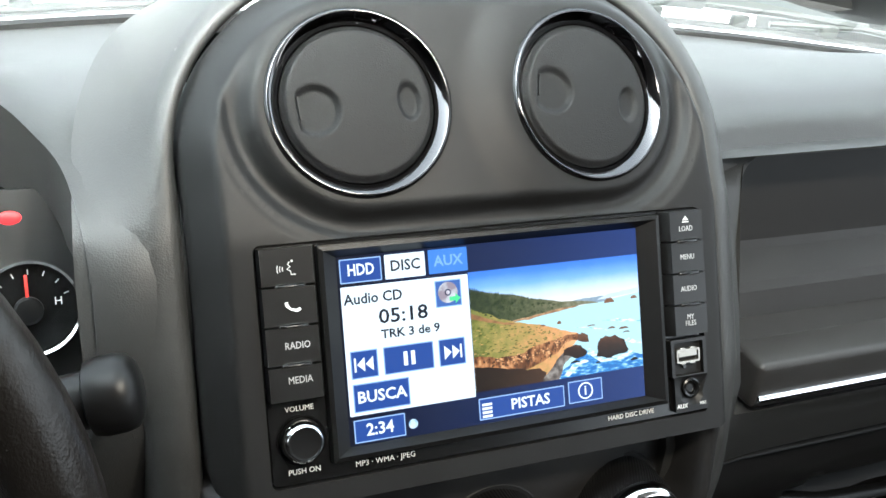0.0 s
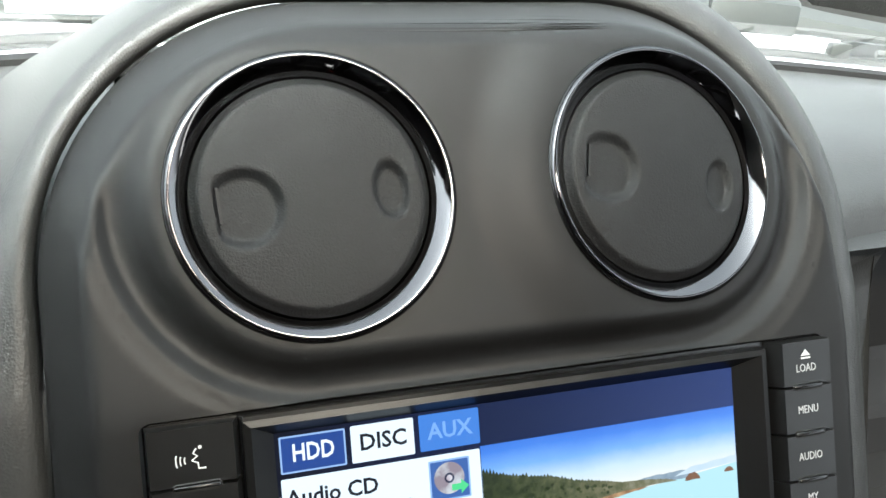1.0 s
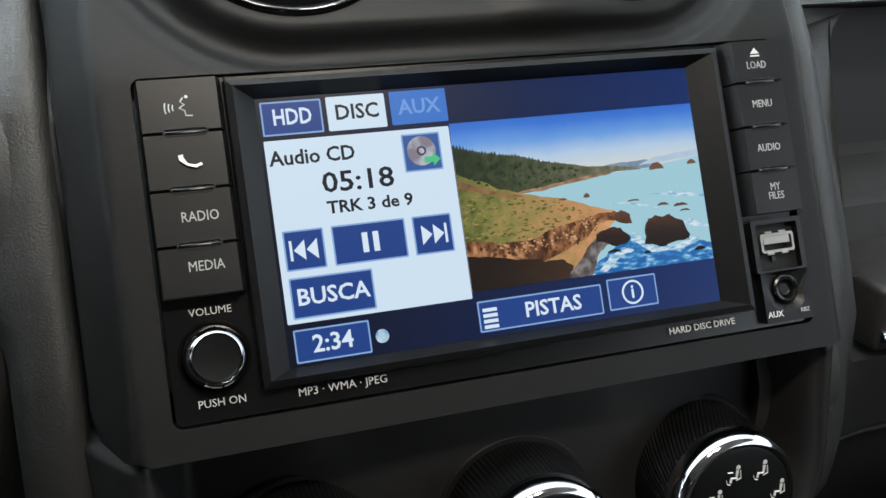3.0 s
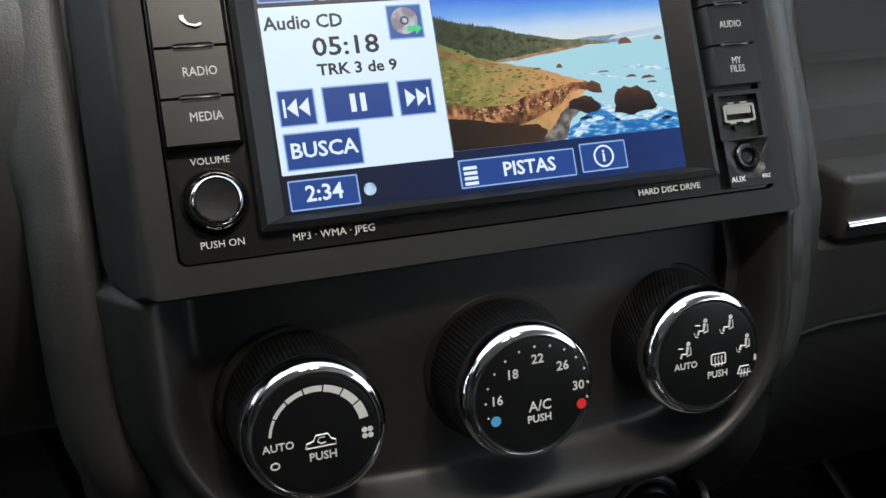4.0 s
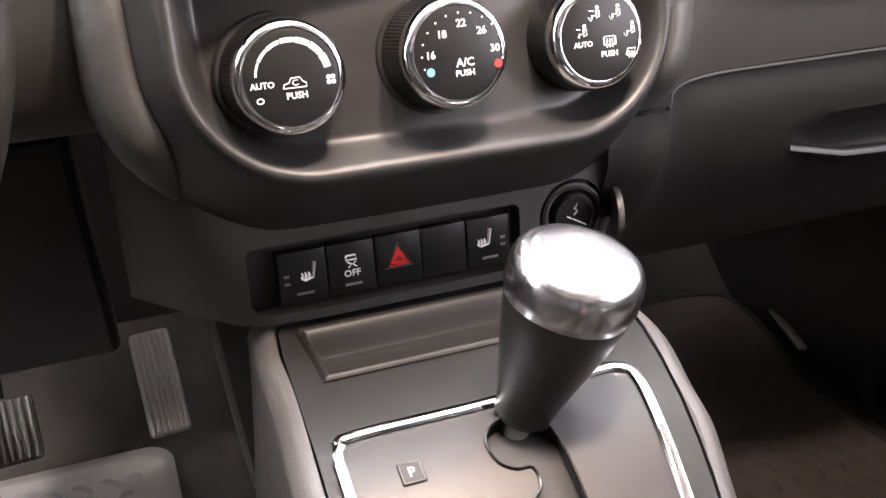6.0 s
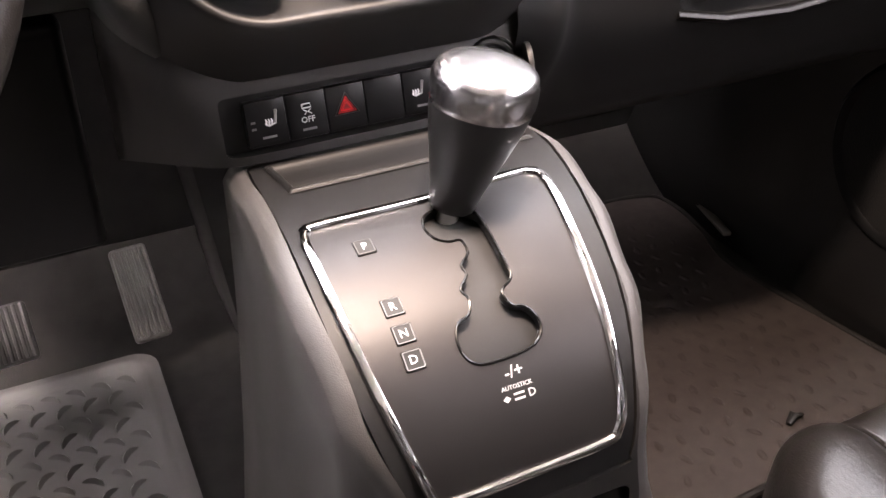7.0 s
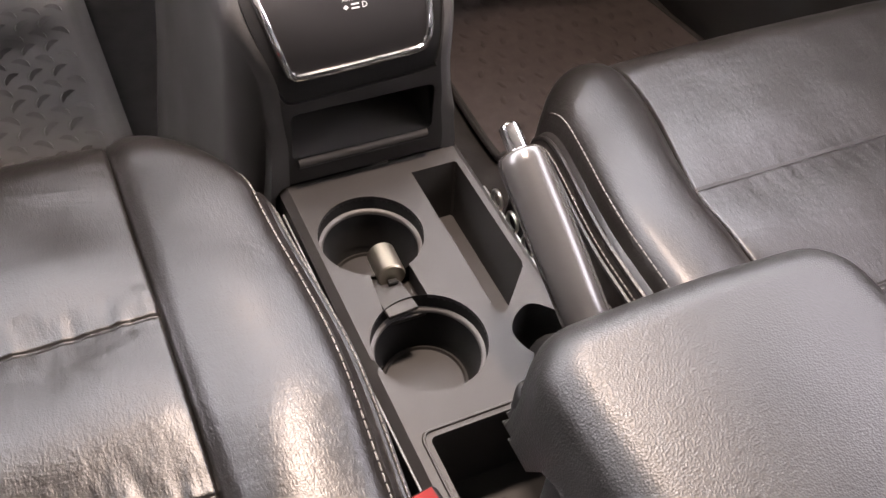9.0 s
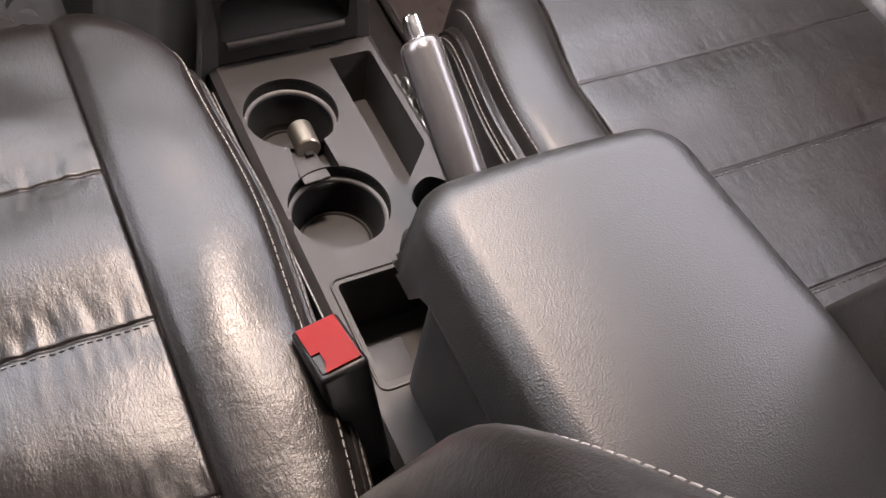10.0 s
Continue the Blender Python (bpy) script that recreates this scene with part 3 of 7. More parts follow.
def build_display(radio):
    """The lit display: a menu of flat patches beside a coast picture."""
    W0 = -2.6
    navy = glow_noise("display_navy", [(0.003, 0.005, 0.016), (0.005, 0.014, 0.062), (0.008, 0.028, 0.14)], 1, 1.0, axis=0, lo=-0.07, hi=0.075)
    white = glow("display_white", (0.78, 0.88, 0.97))
    blue = glow("display_blue", (0.02, 0.06, 0.26))
    edge = glow("display_edge", (0.30, 0.45, 0.75))
    sky_blue = glow("display_light_blue", (0.06, 0.20, 0.62))
    ink = glow("display_ink", (0.01, 0.012, 0.02))
    lit = glow("display_letter", (0.85, 0.92, 1.0))
    dim = glow("display_dim_letter", (0.20, 0.38, 0.80))
    s = flat([(a * MM, b * MM) for a, b in round_rect(-73, -86.4, 73.6, -5.8, 0.3, 1)], on_radio(0, 0, W0 - 1), 0.001, navy, radio, "display", "lit colour display showing a music menu and a coast picture")

    def patch(u0, v0, u1, v1, material, name, layer=1, r=0.4):
        o, cu, cv = rect(u0, v0, u1, v1, r)
        return flat(o, on_radio(cu, cv, W0 + 0.05 * layer - 0.04), 0.00004, material, s, name)

    def key(u0, v0, u1, v1, fill=blue):
        patch(u0, v0, u1, v1, edge, "key_edge", 2)
        return patch(u0 + 0.5, v0 + 0.5, u1 - 0.5, v1 - 0.5, fill, "menu_key", 3, 0.2)

    def say(body, size, u, v, material, stretch=1.0):
        words(body, size, on_radio(u, v, W0 + 0.2), material, s, "lettering", stretch=stretch, thick=0.00002, weight=0.00026)

    patch(-71.6, -73.4, -14, -19.0, white, "menu_panel")
    key(-71.4, -17.6, -53.1, -7.4)
    say("HDD", 0.0067, -62.2, -12.4, lit, 0.80)
    patch(-51.6, -17.6, -33.4, -7.2, white, "menu_key", 3)
    say("DISC", 0.0064, -42.4, -12.3, ink)
    patch(-31.8, -17.4, -13.6, -7.0, sky_blue, "menu_key", 3)
    say("AUX", 0.0064, -22.6, -12.2, dim)
    say("Audio CD", 0.0062, -57.6, -24.6, ink)
    say("05:18", 0.0086, -44.8, -33.2, ink, 1.18)
    say("TRK 3 de 9", 0.0052, -42.0, -40.6, ink, 1.1)
    key(-29.8, -32.3, -17.4, -20.5, glow("display_disc_key", (0.05, 0.12, 0.36)))
    for q, c in ((4.6, (0.55, 0.56, 0.6)), (1.5, (0.06, 0.08, 0.14)), (0.9, (0.8, 0.8, 0.85))):
        flat([(a * MM, b * MM) for a, b in circle(0, 0, q, 28)], on_radio(-23.8, -26.0, W0 + 0.12 + 0.03 / q), 0.00003, glow_noise("display_disc", [c, (c[0] * 0.5, c[1] * 0.4, c[2] * 0.45)], 260, lo=0.35, hi=0.6), s, "disc_picture")
    flat([(-0.0022, -0.0009), (0.0006, -0.0009), (0.0006, -0.0021), (0.0030, 0), (0.0006, 0.0021), (0.0006, 0.0009), (-0.0022, 0.0009)], on_radio(-21.0, -28.9, W0 + 0.2), 0.00003, glow("display_green", (0.10, 0.62, 0.25)), s, "arrow_sign")
    key(-69.8, -58.0, -57.6, -46.0)
    key(-55.2, -58.0, -32.3, -46.0)
    key(-30.0, -58.0, -17.4, -46.0)

    def tri(u, v, a, d):
        flat([(0, 0), (d * a * MM, a * 0.9 * MM), (d * a * MM, -a * 0.9 * MM)][::d], on_radio(u, v, W0 + 0.2), 0.00003, lit, s, "sign")
    for u in (-67.0, -63.2):
        tri(u, -52.0, 3.4, 1)
    patch(-68.2, -55.0, -67.4, -49.0, lit, "sign", 5, 0.05)
    for u in (-24.0, -20.2):
        tri(u, -52.0, 3.4, -1)
    patch(-20.0, -55.0, -19.2, -49.0, lit, "sign", 5, 0.05)
    patch(-46.2, -55.0, -44.4, -49.0, lit, "sign", 5, 0.05)
    patch(-42.8, -55.0, -41.0, -49.0, lit, "sign", 5, 0.05)
    key(-69.7, -72.2, -44.4, -60.0)
    say("BUSCA", 0.0069, -57.0, -66.1, lit, 1.03)
    key(-70.4, -85.0, -47.6, -75.2)
    say("2:34", 0.0072, -59.0, -80.1, lit)
    flat([(a * MM, b * MM) for a, b in circle(0, 0, 2.1, 20)], on_radio(-44.0, -80.6, W0 + 0.02), 0.00006, glow_noise("display_globe", [(0.75, 0.85, 0.9), (0.15, 0.35, 0.6)], 500), s, "globe_sign")
    key(-12.9, -84.3, 29.9, -74.6)
    say("PISTAS", 0.0067, 12.5, -79.5, lit)
    for i in range(4):
        patch(-11.4, -77.0 - 1.75 * i - 1.1, -6.6, -77.0 - 1.75 * i, lit, "sign", 5, 0.05)
    key(32.1, -83.8, 50.0, -73.6)
    part("sign", tube([on_radio(41.0, -78.7, W0 + 0.25) @ Vector((x * MM, y * MM, 0)) for x, y in circle(0, 0, 3.6, 28)], 0.00035, 5, True), lit, s)
    say("i", 0.0062, 41.0, -78.7, lit)
    # the coast picture: sky, sea, far hills, wooded ridge, headland, beach, rocks
    PU0, PU1, PV0, PV1 = -13.8, 73.0, -71.5, -18.4
    lift, rnd = [6], random.Random(4)

    def rgb(*stops):
        """Linear colours from display values."""
        return [tuple(((c / 255 + 0.055) / 1.055) ** 2.4 for c in q) for q in stops]

    def ragged(pts, amp, depth=3):
        """Roughens an outline by moving the middles of its sides; what lies on the picture's border stays."""
        for _ in range(depth):
            out = []
            for (u0, v0), (u1, v1) in zip(pts, pts[1:] + pts[:1]):
                out.append((u0, v0))
                rim = (u0 == u1 and u0 in (PU0, PU1)) or (v0 == v1 and v0 in (PV0, PV1))
                k = 0 if rim else amp * min(1, math.hypot(u1 - u0, v1 - v0) / 4)
                out.append(((u0 + u1) / 2 + rnd.uniform(-k, k), max(PV0, (v0 + v1) / 2 + rnd.uniform(-k, k))))
            pts, amp = out, amp * 0.6
        return pts

    def shape(pts, material, name, amp=0.0, depth=3):
        lift[0] += 1
        pts = ragged(pts, amp, depth) if amp else pts
        flat([(a * MM, b * MM) for a, b in pts], on_radio(0, 0, W0 + 0.012 * lift[0]), 0.00001, material, s, name)
    zs = lambda v: stack(0, v, 0).z
    sky_fade = glow_noise("picture_sky", rgb((226, 226, 222), (196, 215, 236), (120, 168, 232), (72, 126, 218), (50, 98, 196)), 60, 1.0, axis=2, lo=zs(-38), hi=zs(-17), jitter=0.003)
    shape([(PU0, PV0), (PU1, PV0), (PU1, PV1), (PU0, PV1)], sky_fade, "picture_sky")
    sea = glow_noise("picture_sea", rgb((16, 78, 130), (30, 112, 170), (62, 150, 194), (98, 180, 208), (134, 200, 216), (176, 214, 222)), 170, 1.0, stretch=(1, 2, 2), axis=2, lo=zs(-69), hi=zs(-37), jitter=0.016)
    shape([(6, PV0), (PU1, PV0), (PU1, -36.4), (50, -38.6), (38, -39.3), (6, -43)], sea, "picture_sea")
    foam = glow_noise("picture_foam", rgb((40, 104, 172), (70, 142, 202), (150, 196, 222), (228, 238, 242)), 300, 1.0, stretch=(1, 3, 3), lo=0.44, hi=0.72)
    shape([(24, PV0), (PU1, PV0), (PU1, -66), (68, -63.5), (58, -65.8), (50, -65.2), (46, -61), (43, -60), (38, -63), (31, -67)], foam, "picture_surf", 0.8)
    froth = glow_noise("picture_froth", rgb((120, 180, 214), (236, 242, 244)), 420, 1.0, stretch=(1, 3, 3), lo=0.36, hi=0.6)
    for pts in ([(44, -59), (50, -64.6), (58, -65.4), (66, -63.2), (70, -64.5), (62, -67), (50, -66.6), (43, -62)], [(30, -70.5), (35, -66), (42, -64.2), (44, -65.4), (38, -67.2), (33, -71)],
                [(52, -47.5), (PU1, -50.4), (PU1, -49.6), (60, -47.2)], [(36, -48.8), (48, -51.0), (56, -52.6), (48, -50.2)], [(63, -58), (PU1, -61), (PU1, -59.8), (66, -57.2)]):
        shape(pts, froth, "picture_froth", 0.5)
    misty = glow_noise("picture_mist", rgb((112, 130, 150), (150, 166, 180)), 300)
    shape([(40, -38.8), (51, -38.6), (57, -38.2), (55, -36.4), (51, -35.9), (46, -36.2), (40.5, -36.2), (34, -37.4)], misty, "picture_far_hill", 0.3)
    haze = glow_noise("picture_haze", rgb((186, 204, 222), (206, 218, 228)), 120)
    shape([(50, -37.6), (PU1, -36.4), (PU1, -34.0), (64, -34.6), (56, -35.4)], haze, "picture_haze", 0.3)
    wood = glow_noise("picture_wood", rgb((20, 30, 20), (44, 54, 34), (74, 80, 54), (108, 106, 80), (140, 136, 118)), 420, axis=0, lo=-0.036, hi=0.060, jitter=0.110)
    top = [(-13.8, -25.6), (-8.7, -27.3), (-3.6, -28.6), (1.1, -29.4), (9.0, -30.8), (15.6, -33.0), (22.3, -34.3), (31.9, -36.3), (40.4, -36.9), (47.5, -37.9), (51.0, -38.9)]
    ridge = []
    for (a, b), (c, d) in zip(top, top[1:]):
        n = int((c - a) / 0.5)
        for q in range(n):
            u = a + (c - a) * q / n
            ridge.append((u, b + (d - b) * q / n + (rnd.uniform(0.1, 1.5) if q % 2 else rnd.uniform(-0.6, 0.0)) * max(0.1, 1 - (u + 13.8) / 52)))
    shape([(PU0, -36), (-4, -40), (7.6, -42.7), (14.4, -42.2), (24.3, -40.7), (35.8, -39.4), (41.6, -38.8), (51, -38.9)] + ridge[::-1], wood, "picture_wood")
    strip = glow_noise("picture_beach", rgb((126, 92, 66), (196, 158, 118)), 300)
    shape([(5, -42.4), (14.4, -42.6), (24.3, -41.1), (35.8, -39.7), (41.6, -39.0), (35.8, -39.1), (24, -40.0), (14, -41.3)], strip, "picture_beach", 0.3)
    heath = glow_noise("picture_heath", rgb((84, 88, 40), (120, 120, 58), (156, 138, 76), (184, 144, 88), (212, 152, 100), (226, 168, 118)), 260, axis=0, lo=-0.022, hi=0.042, jitter=0.075)
    shape([(PU0, PV0), (20, PV0), (30, -62), (36, -57), (39.4, -54), (38.6, -51.4), (30.3, -49.2), (19.6, -45.3), (7.5, -42.9), (-0.4, -40.5), (-5.7, -37.4), (PU0, -34.4)], heath, "picture_headland", 0.5)
    path = glow_noise("picture_path", rgb((112, 78, 50), (170, 120, 80)), 300)
    shape([(PU0, -36.4), (-6, -39.6), (2, -42.4), (8, -43.6), (2, -43.4), (-6, -41.4), (PU0, -39.0)], path, "picture_path", 0.4)
    cliff = glow_noise("picture_cliff", rgb((58, 34, 22), (112, 70, 44), (164, 108, 68), (204, 150, 104)), 260, stretch=(1.6, 0.8, 0.8), lo=0.34, hi=0.68)
    shape([(PU0, -68), (0, -66), (14.8, -64), (23.4, -60.5), (29.4, -57.5), (33, -55), (39.5, -54.6), (41.5, -52.6), (38.6, -51.6), (32, -52.0), (24, -53.5), (16, -55.0), (8, -57.5), (-2, -58), (PU0, -56)], cliff, "picture_cliff", 0.8, 5)
    def scatter(n, area, size, tall, material, name):
        """Many small ragged flecks inside an area, in one mesh."""
        lift[0] += 1
        bm = bmesh.new()
        us, vs = [p[0] for p in area], [p[1] for p in area]
        while n:
            u, v = rnd.uniform(min(us), max(us)), rnd.uniform(min(vs), max(vs))
            if inside(u, v, area):
                n -= 1
                k = size * rnd.uniform(0.5, 1.3)
                ring = [(u + k * rnd.uniform(0.6, 1.2) * math.cos(q), v + k * tall * rnd.uniform(0.6, 1.2) * math.sin(q)) for q in (0, 1, 2.1, 3.1, 4.2, 5.2)]
                bm.faces.new([bm.verts.new(stack(min(PU1, max(PU0, a)), max(PV0, b), W0 + 0.012 * lift[0] + 0.004)) for a, b in ring])
        part(name, bm, material, s, smooth=False)
    scatter(150, [(-13.8, -40), (6, -43.6), (20, -47), (30, -50.5), (24, -53), (8, -57), (-13.8, -56)], 0.75, 0.4, glow_noise("picture_scrub", rgb((60, 68, 26), (104, 104, 46)), 300), "picture_scrub")
    scatter(90, [(-13.8, -42), (8, -44.6), (24, -49), (34, -51), (24, -53), (8, -56), (-13.8, -55)], 0.8, 0.35, glow_noise("picture_straw", rgb((150, 138, 74), (188, 150, 92)), 300), "picture_straw")
    scatter(110, [(-10, -57.5), (12, -57.5), (30, -52.5), (39, -52.5), (33, -56), (24, -61), (6, -64), (-10, -63)], 0.55, 0.9, glow_noise("picture_gully", rgb((52, 32, 22), (100, 64, 42)), 420), "picture_gully")
    scatter(70, [(-6, -57.5), (14, -57), (30, -52.5), (39, -52), (33, -55), (22, -60), (0, -62)], 0.5, 0.7, glow_noise("picture_crag", rgb((196, 140, 96), (228, 176, 128)), 420), "picture_crag")
    scatter(120, [(-13.8, -28), (0, -31), (20, -35), (34, -38), (20, -41), (7, -42), (-4, -39), (-13.8, -35)], 0.6, 0.8, glow_noise("picture_tree", rgb((26, 38, 22), (60, 70, 40)), 420), "picture_tree")
    shore = glow_noise("picture_shore", rgb((74, 66, 64), (118, 108, 102), (150, 142, 136)), 380, lo=0.36, hi=0.66)
    shape([(18, PV0), (22, -68), (27, -62.5), (33, -58.4), (38, -57.2), (40, -59.6), (34, -62.5), (30, -66.5), (27.5, PV0)], shore, "picture_shore", 0.5)
    dark = glow_noise("picture_shade", rgb((14, 11, 10), (40, 27, 20), (74, 50, 36), (104, 72, 50)), 300, axis=0, lo=-0.030, hi=0.060, jitter=0.030)
    shape([(PU0, PV0), (19.5, PV0), (21.5, -67.6), (18, -65.0), (12, -65.2), (6, -63.6), (-3, -62), (PU0, -60.4)], dark, "picture_shade", 0.6, 5)
    rock = glow_noise("picture_rock", rgb((22, 16, 15), (48, 32, 26), (92, 60, 44), (120, 84, 62)), 420, axis=2, lo=zs(-66), hi=zs(-50), jitter=0.008)
    shape([(31, -58.5), (36, -57), (40, -57.4), (43.1, -61.0), (40, -62.9), (35, -62.2), (30.5, -61)], rock, "picture_rock", 0.7)
    shape([(38.6, -52.4), (41, -51.6), (44.1, -53.3), (44.4, -56.4), (41, -56), (38.6, -55)], rock, "picture_rock", 0.6)
    shape([(47.9, -63.6), (49, -58), (50.4, -55.6), (53.4, -54.6), (58.6, -54.8), (61, -56.6), (64.0, -59.7), (65.4, -62.4), (63.4, -64.0), (58, -64.4), (52.8, -64.9)], rock, "picture_rock", 0.8)
    for u, v, w, h in ((29.5, -45.5, 1.2, 0.7), (56.8, -51.2, 2.2, 0.5), (63.4, -52.0, 2.8, 0.6), (64.7, -54.0, 2, 0.4), (56.3, -38.3, 2.8, 1.2), (69.8, -38.1, 1.8, 0.7), (46.1, -48.9, 2.4, 0.3), (20.9, -45.9, 1.6, 0.3), (68.2, -67.3, 2.2, 0.6), (36.5, -64.6, 2.6, 0.5), (48.5, -66.4, 1.4, 0.4)):
        shape([(u - w, v - h), (u + w, v - h), (u + w * 0.8, v), (u + w * 0.3, v + h), (u - w * 0.4, v + 0.8 * h), (u - w * 0.9, v - 0.2 * h)], rock, "picture_rock", 0.3, 2)


radio = build_radio()
build_display(radio)


# ---- climate knobs ----
def build_climate_knob(cx, cy, cz, prints):
    m = frame_at((cx, cy, cz), 16.0)
    t = thing("climate_knob", {"fan": "round black fan-speed knob with a chrome rim", "temp": "round black temperature knob with a chrome rim and numbers",
                               "mode": "round black airflow knob with a chrome rim and symbols"}[prints], "climate knob", "climate knobs", at=(cx, cy, cz))
    r = 23 * MM
    part("collar", lathe([(r + 5.2 * MM, -38 * MM), (r + 5.0 * MM, -30.5 * MM), (r + 4.2 * MM, -29.6 * MM), (r, -29.6 * MM)], m, 72, cap=False), DARK, t)
    # knurled barrel
    n, bm = 190, bmesh.new()
    rows = [(-31, 2.5), (-27, 2.3), (-20, 1.9), (-15, 1.5), (-12, 1.3), (-8.6, 0.9)]
    cross = prints == "mode"
    if cross:
        rows = [(-31 + 1.5 * i, 2.5 - 0.0070 * i * i) for i in range(16)]
    rings = []
    for k, (h, grow) in enumerate(rows):
        rings.append([bm.verts.new(m @ Vector(((r + grow * MM + (0.26 * MM if (i + k * cross) % 2 else 0)) * math.cos(2 * math.pi * i / n),
                                               (r + grow * MM + (0.26 * MM if (i + k * cross) % 2 else 0)) * math.sin(2 * math.pi * i / n), h * MM))) for i in range(n)])
    for a, b in zip(rings, rings[1:]):
        for i in range(n):
            bm.faces.new((a[i], a[(i + 1) % n], b[(i + 1) % n], b[i]))
    part("grip", bm, BUTTON, t, "knurled black grip", smooth=False)
    part("rim", lathe([(r + 0.8 * MM, -9.0 * MM), (r + 1.1 * MM, -8.4 * MM), (r + 0.9 * MM, -5.0 * MM), (r + 0.3 * MM, -2.4 * MM), (r - 1.0 * MM, -0.9 * MM), (r - 2.2 * MM, -0.1 * MM), (r - 2.9 * MM, -0.2 * MM), (r - 3.1 * MM, -0.7 * MM)], m, 96, cap=False), CHROME, t, "chrome rim", sharp=60)
    part("face", lathe([(r - 2.9 * MM, -0.9 * MM), (r - 3.3 * MM, -0.3 * MM), (r - 4.4 * MM, 0), (0.5 * MM, 0)], m, 72), BUTTON, t, "satin black face")

    def at(x, y, deg=0):
        return m @ Matrix.Translation((x * MM, y * MM, 0.05 * MM)) @ Matrix.Rotation(radians(deg), 4, "Z")

    def line(pts, w=0.3):
        part("sign", tube([at(x, y) @ Vector((0, 0, 0.0001)) for x, y in pts], w * MM, 5, flat=0.3), INK, t)
    def dot(x, y, r, material, name, n=12):
        flat([(a * MM, b * MM) for a, b in circle(x, y, r, n)], at(0, 0), 0.0001, material, t, name)

    def bold(body, size, x, y, stretch=1.0):
        cu_m = at(x, y)
        words(body, size, cu_m, INK, t, stretch=stretch, weight=0.00012)
    if prints == "fan":
        for k in range(7):
            a0, a1 = 174 - k * 23.8, 174 - (k + 1) * 23.8 + 2.0
            w = 0.45 + 0.17 * k
            arc = [((15.2 + s * w) * math.cos(radians(a)) * MM, (15.0 + s * w) * math.sin(radians(a)) * MM) for s, q in ((1, 1), (-1, -1)) for a in ([a0 + (a1 - a0) * i / 4 for i in range(5)][::q])]
            flat(arc, at(0.5, 0.2), 0.0001, INK, t, "scale_mark")
        bold("AUTO", 0.0036, -12.4, -2.1)
        bold("O", 0.0036, -14.0, -8.2, 1.2)
        bold("PUSH", 0.0038, 1.4, -7.5)
        line([(-3.9, -4.2), (-3.6, -2.6), (-1.4, -2.0), (-0.4, -0.2), (3.4, -0.2), (4.4, -2.0), (5.8, -2.6), (5.8, -4.2), (-3.9, -4.2)], 0.45)
        line([(2.4, -1.2), (0.6, -1.2), (0.0, -2.4), (1.0, -3.2), (2.6, -3.0)], 0.3)
        for k in range(4):
            q = radians(45 + 90 * k)
            dot(16.3 + 1.35 * math.cos(q), -2.5 + 1.45 * math.sin(q), 0.95, INK, "sign")
    elif prints == "temp":
        for n, x, y in (("16", -12.7, 0.1), ("18", -6.8, 8.3), ("22", 2.4, 12.2), ("26", 11.4, 8.3), ("30", 16.9, 0.3)):
            bold(n, 0.0045, x, y)
        for k in range(13):
            q = radians(196 - 17.4 * k)
            dot(2.0 + 18.6 * math.cos(q), 17.2 * math.sin(q) - 0.5, 0.42, INK, "scale_mark", 8)
        dot(-13.3, -6.8, 1.8, BLUE_INK, "cold_mark", 18)
        dot(17.9, -6.4, 1.8, RED_INK, "hot_mark", 18)
        bold("A/C", 0.0050, 2.7, -4.3)
        bold("PUSH", 0.0037, 2.3, -8.7)
    else:
        bold("AUTO", 0.0034, -9.1, -2.8)
        bold("PUSH", 0.0036, 4.1, -8.1)
        part("sign", tube([at(4.4, -2.5) @ Vector((x * MM, y * MM, 0.0001)) for x, y in round_rect(-2.9, -1.7, 2.9, 2.3, 0.5, 2)], 0.00038, 5, True, flat=0.3), INK, t)
        for k in range(3):
            line([(2.9 + 1.4 * k, -5.2), (3.2 + 1.4 * k, -3.8), (2.8 + 1.4 * k, -2.4), (3.1 + 1.4 * k, -1.2)], 0.3)
        for k, (x, y) in enumerate(((-9.3, 3.1), (-2.3, 10.7), (8.3, 10.5), (15.4, 2.2))):
            dot(x + 1.2, y + 2.4, 0.85, INK, "sign")
            line([(x + 0.8, y + 1.4), (x + 0.4, y - 1.2), (x - 1.6, y - 1.0), (x - 2.0, y - 2.6)], 0.6)
            line([(x + 2.0, y + 1.2), (x + 2.2, y - 1.6), (x + 0.4, y - 2.2)], 0.28)
            if k < 2:
                line([(x - 3.0, y + 1.2), (x - 1.0, y + 1.0)], 0.34)
            if k > 0:
                line([(x - 3.4, y - 1.6), (x - 3.0, y - 3.0), (x - 1.8, y - 3.4)], 0.3)
        line([(12.6, -9.6), (13.6, -6.8), (17.4, -6.8), (18.2, -9.6), (12.6, -9.6)], 0.34)
        for k in range(3):
            line([(14.0 + 1.3 * k, -11.0), (14.3 + 1.3 * k, -8.0)], 0.28)
        flat([(-0.0004, -0.0011), (0.0004, -0.0011), (0.0004, 0.0011), (-0.0004, 0.0011)], at(20.2, -4.4), 0.0001, INK, t, "scale_mark")
    return t


build_climate_knob(-0.0722, -0.0787, 0.5754, "fan")
build_climate_knob(-0.0008, -0.0842, 0.5789, "temp")
build_climate_knob(0.0716, -0.0775, 0.5760, "mode")

# ---- lower stack with switches ----
SW = frame_at((0, -0.0455, 0.462), 10.0)


def sw(u, s, n):
    return SW @ Vector((u * MM, s * MM, n * MM))


def sw_height(u, s):
    half = 107 + 0.40 * s
    n = -9.0 * soft((abs(u) - half) / 6, 1.0)
    n -= 0.0022 * max(0, abs(u) - 40) ** 1.7 * 0.5
    return n


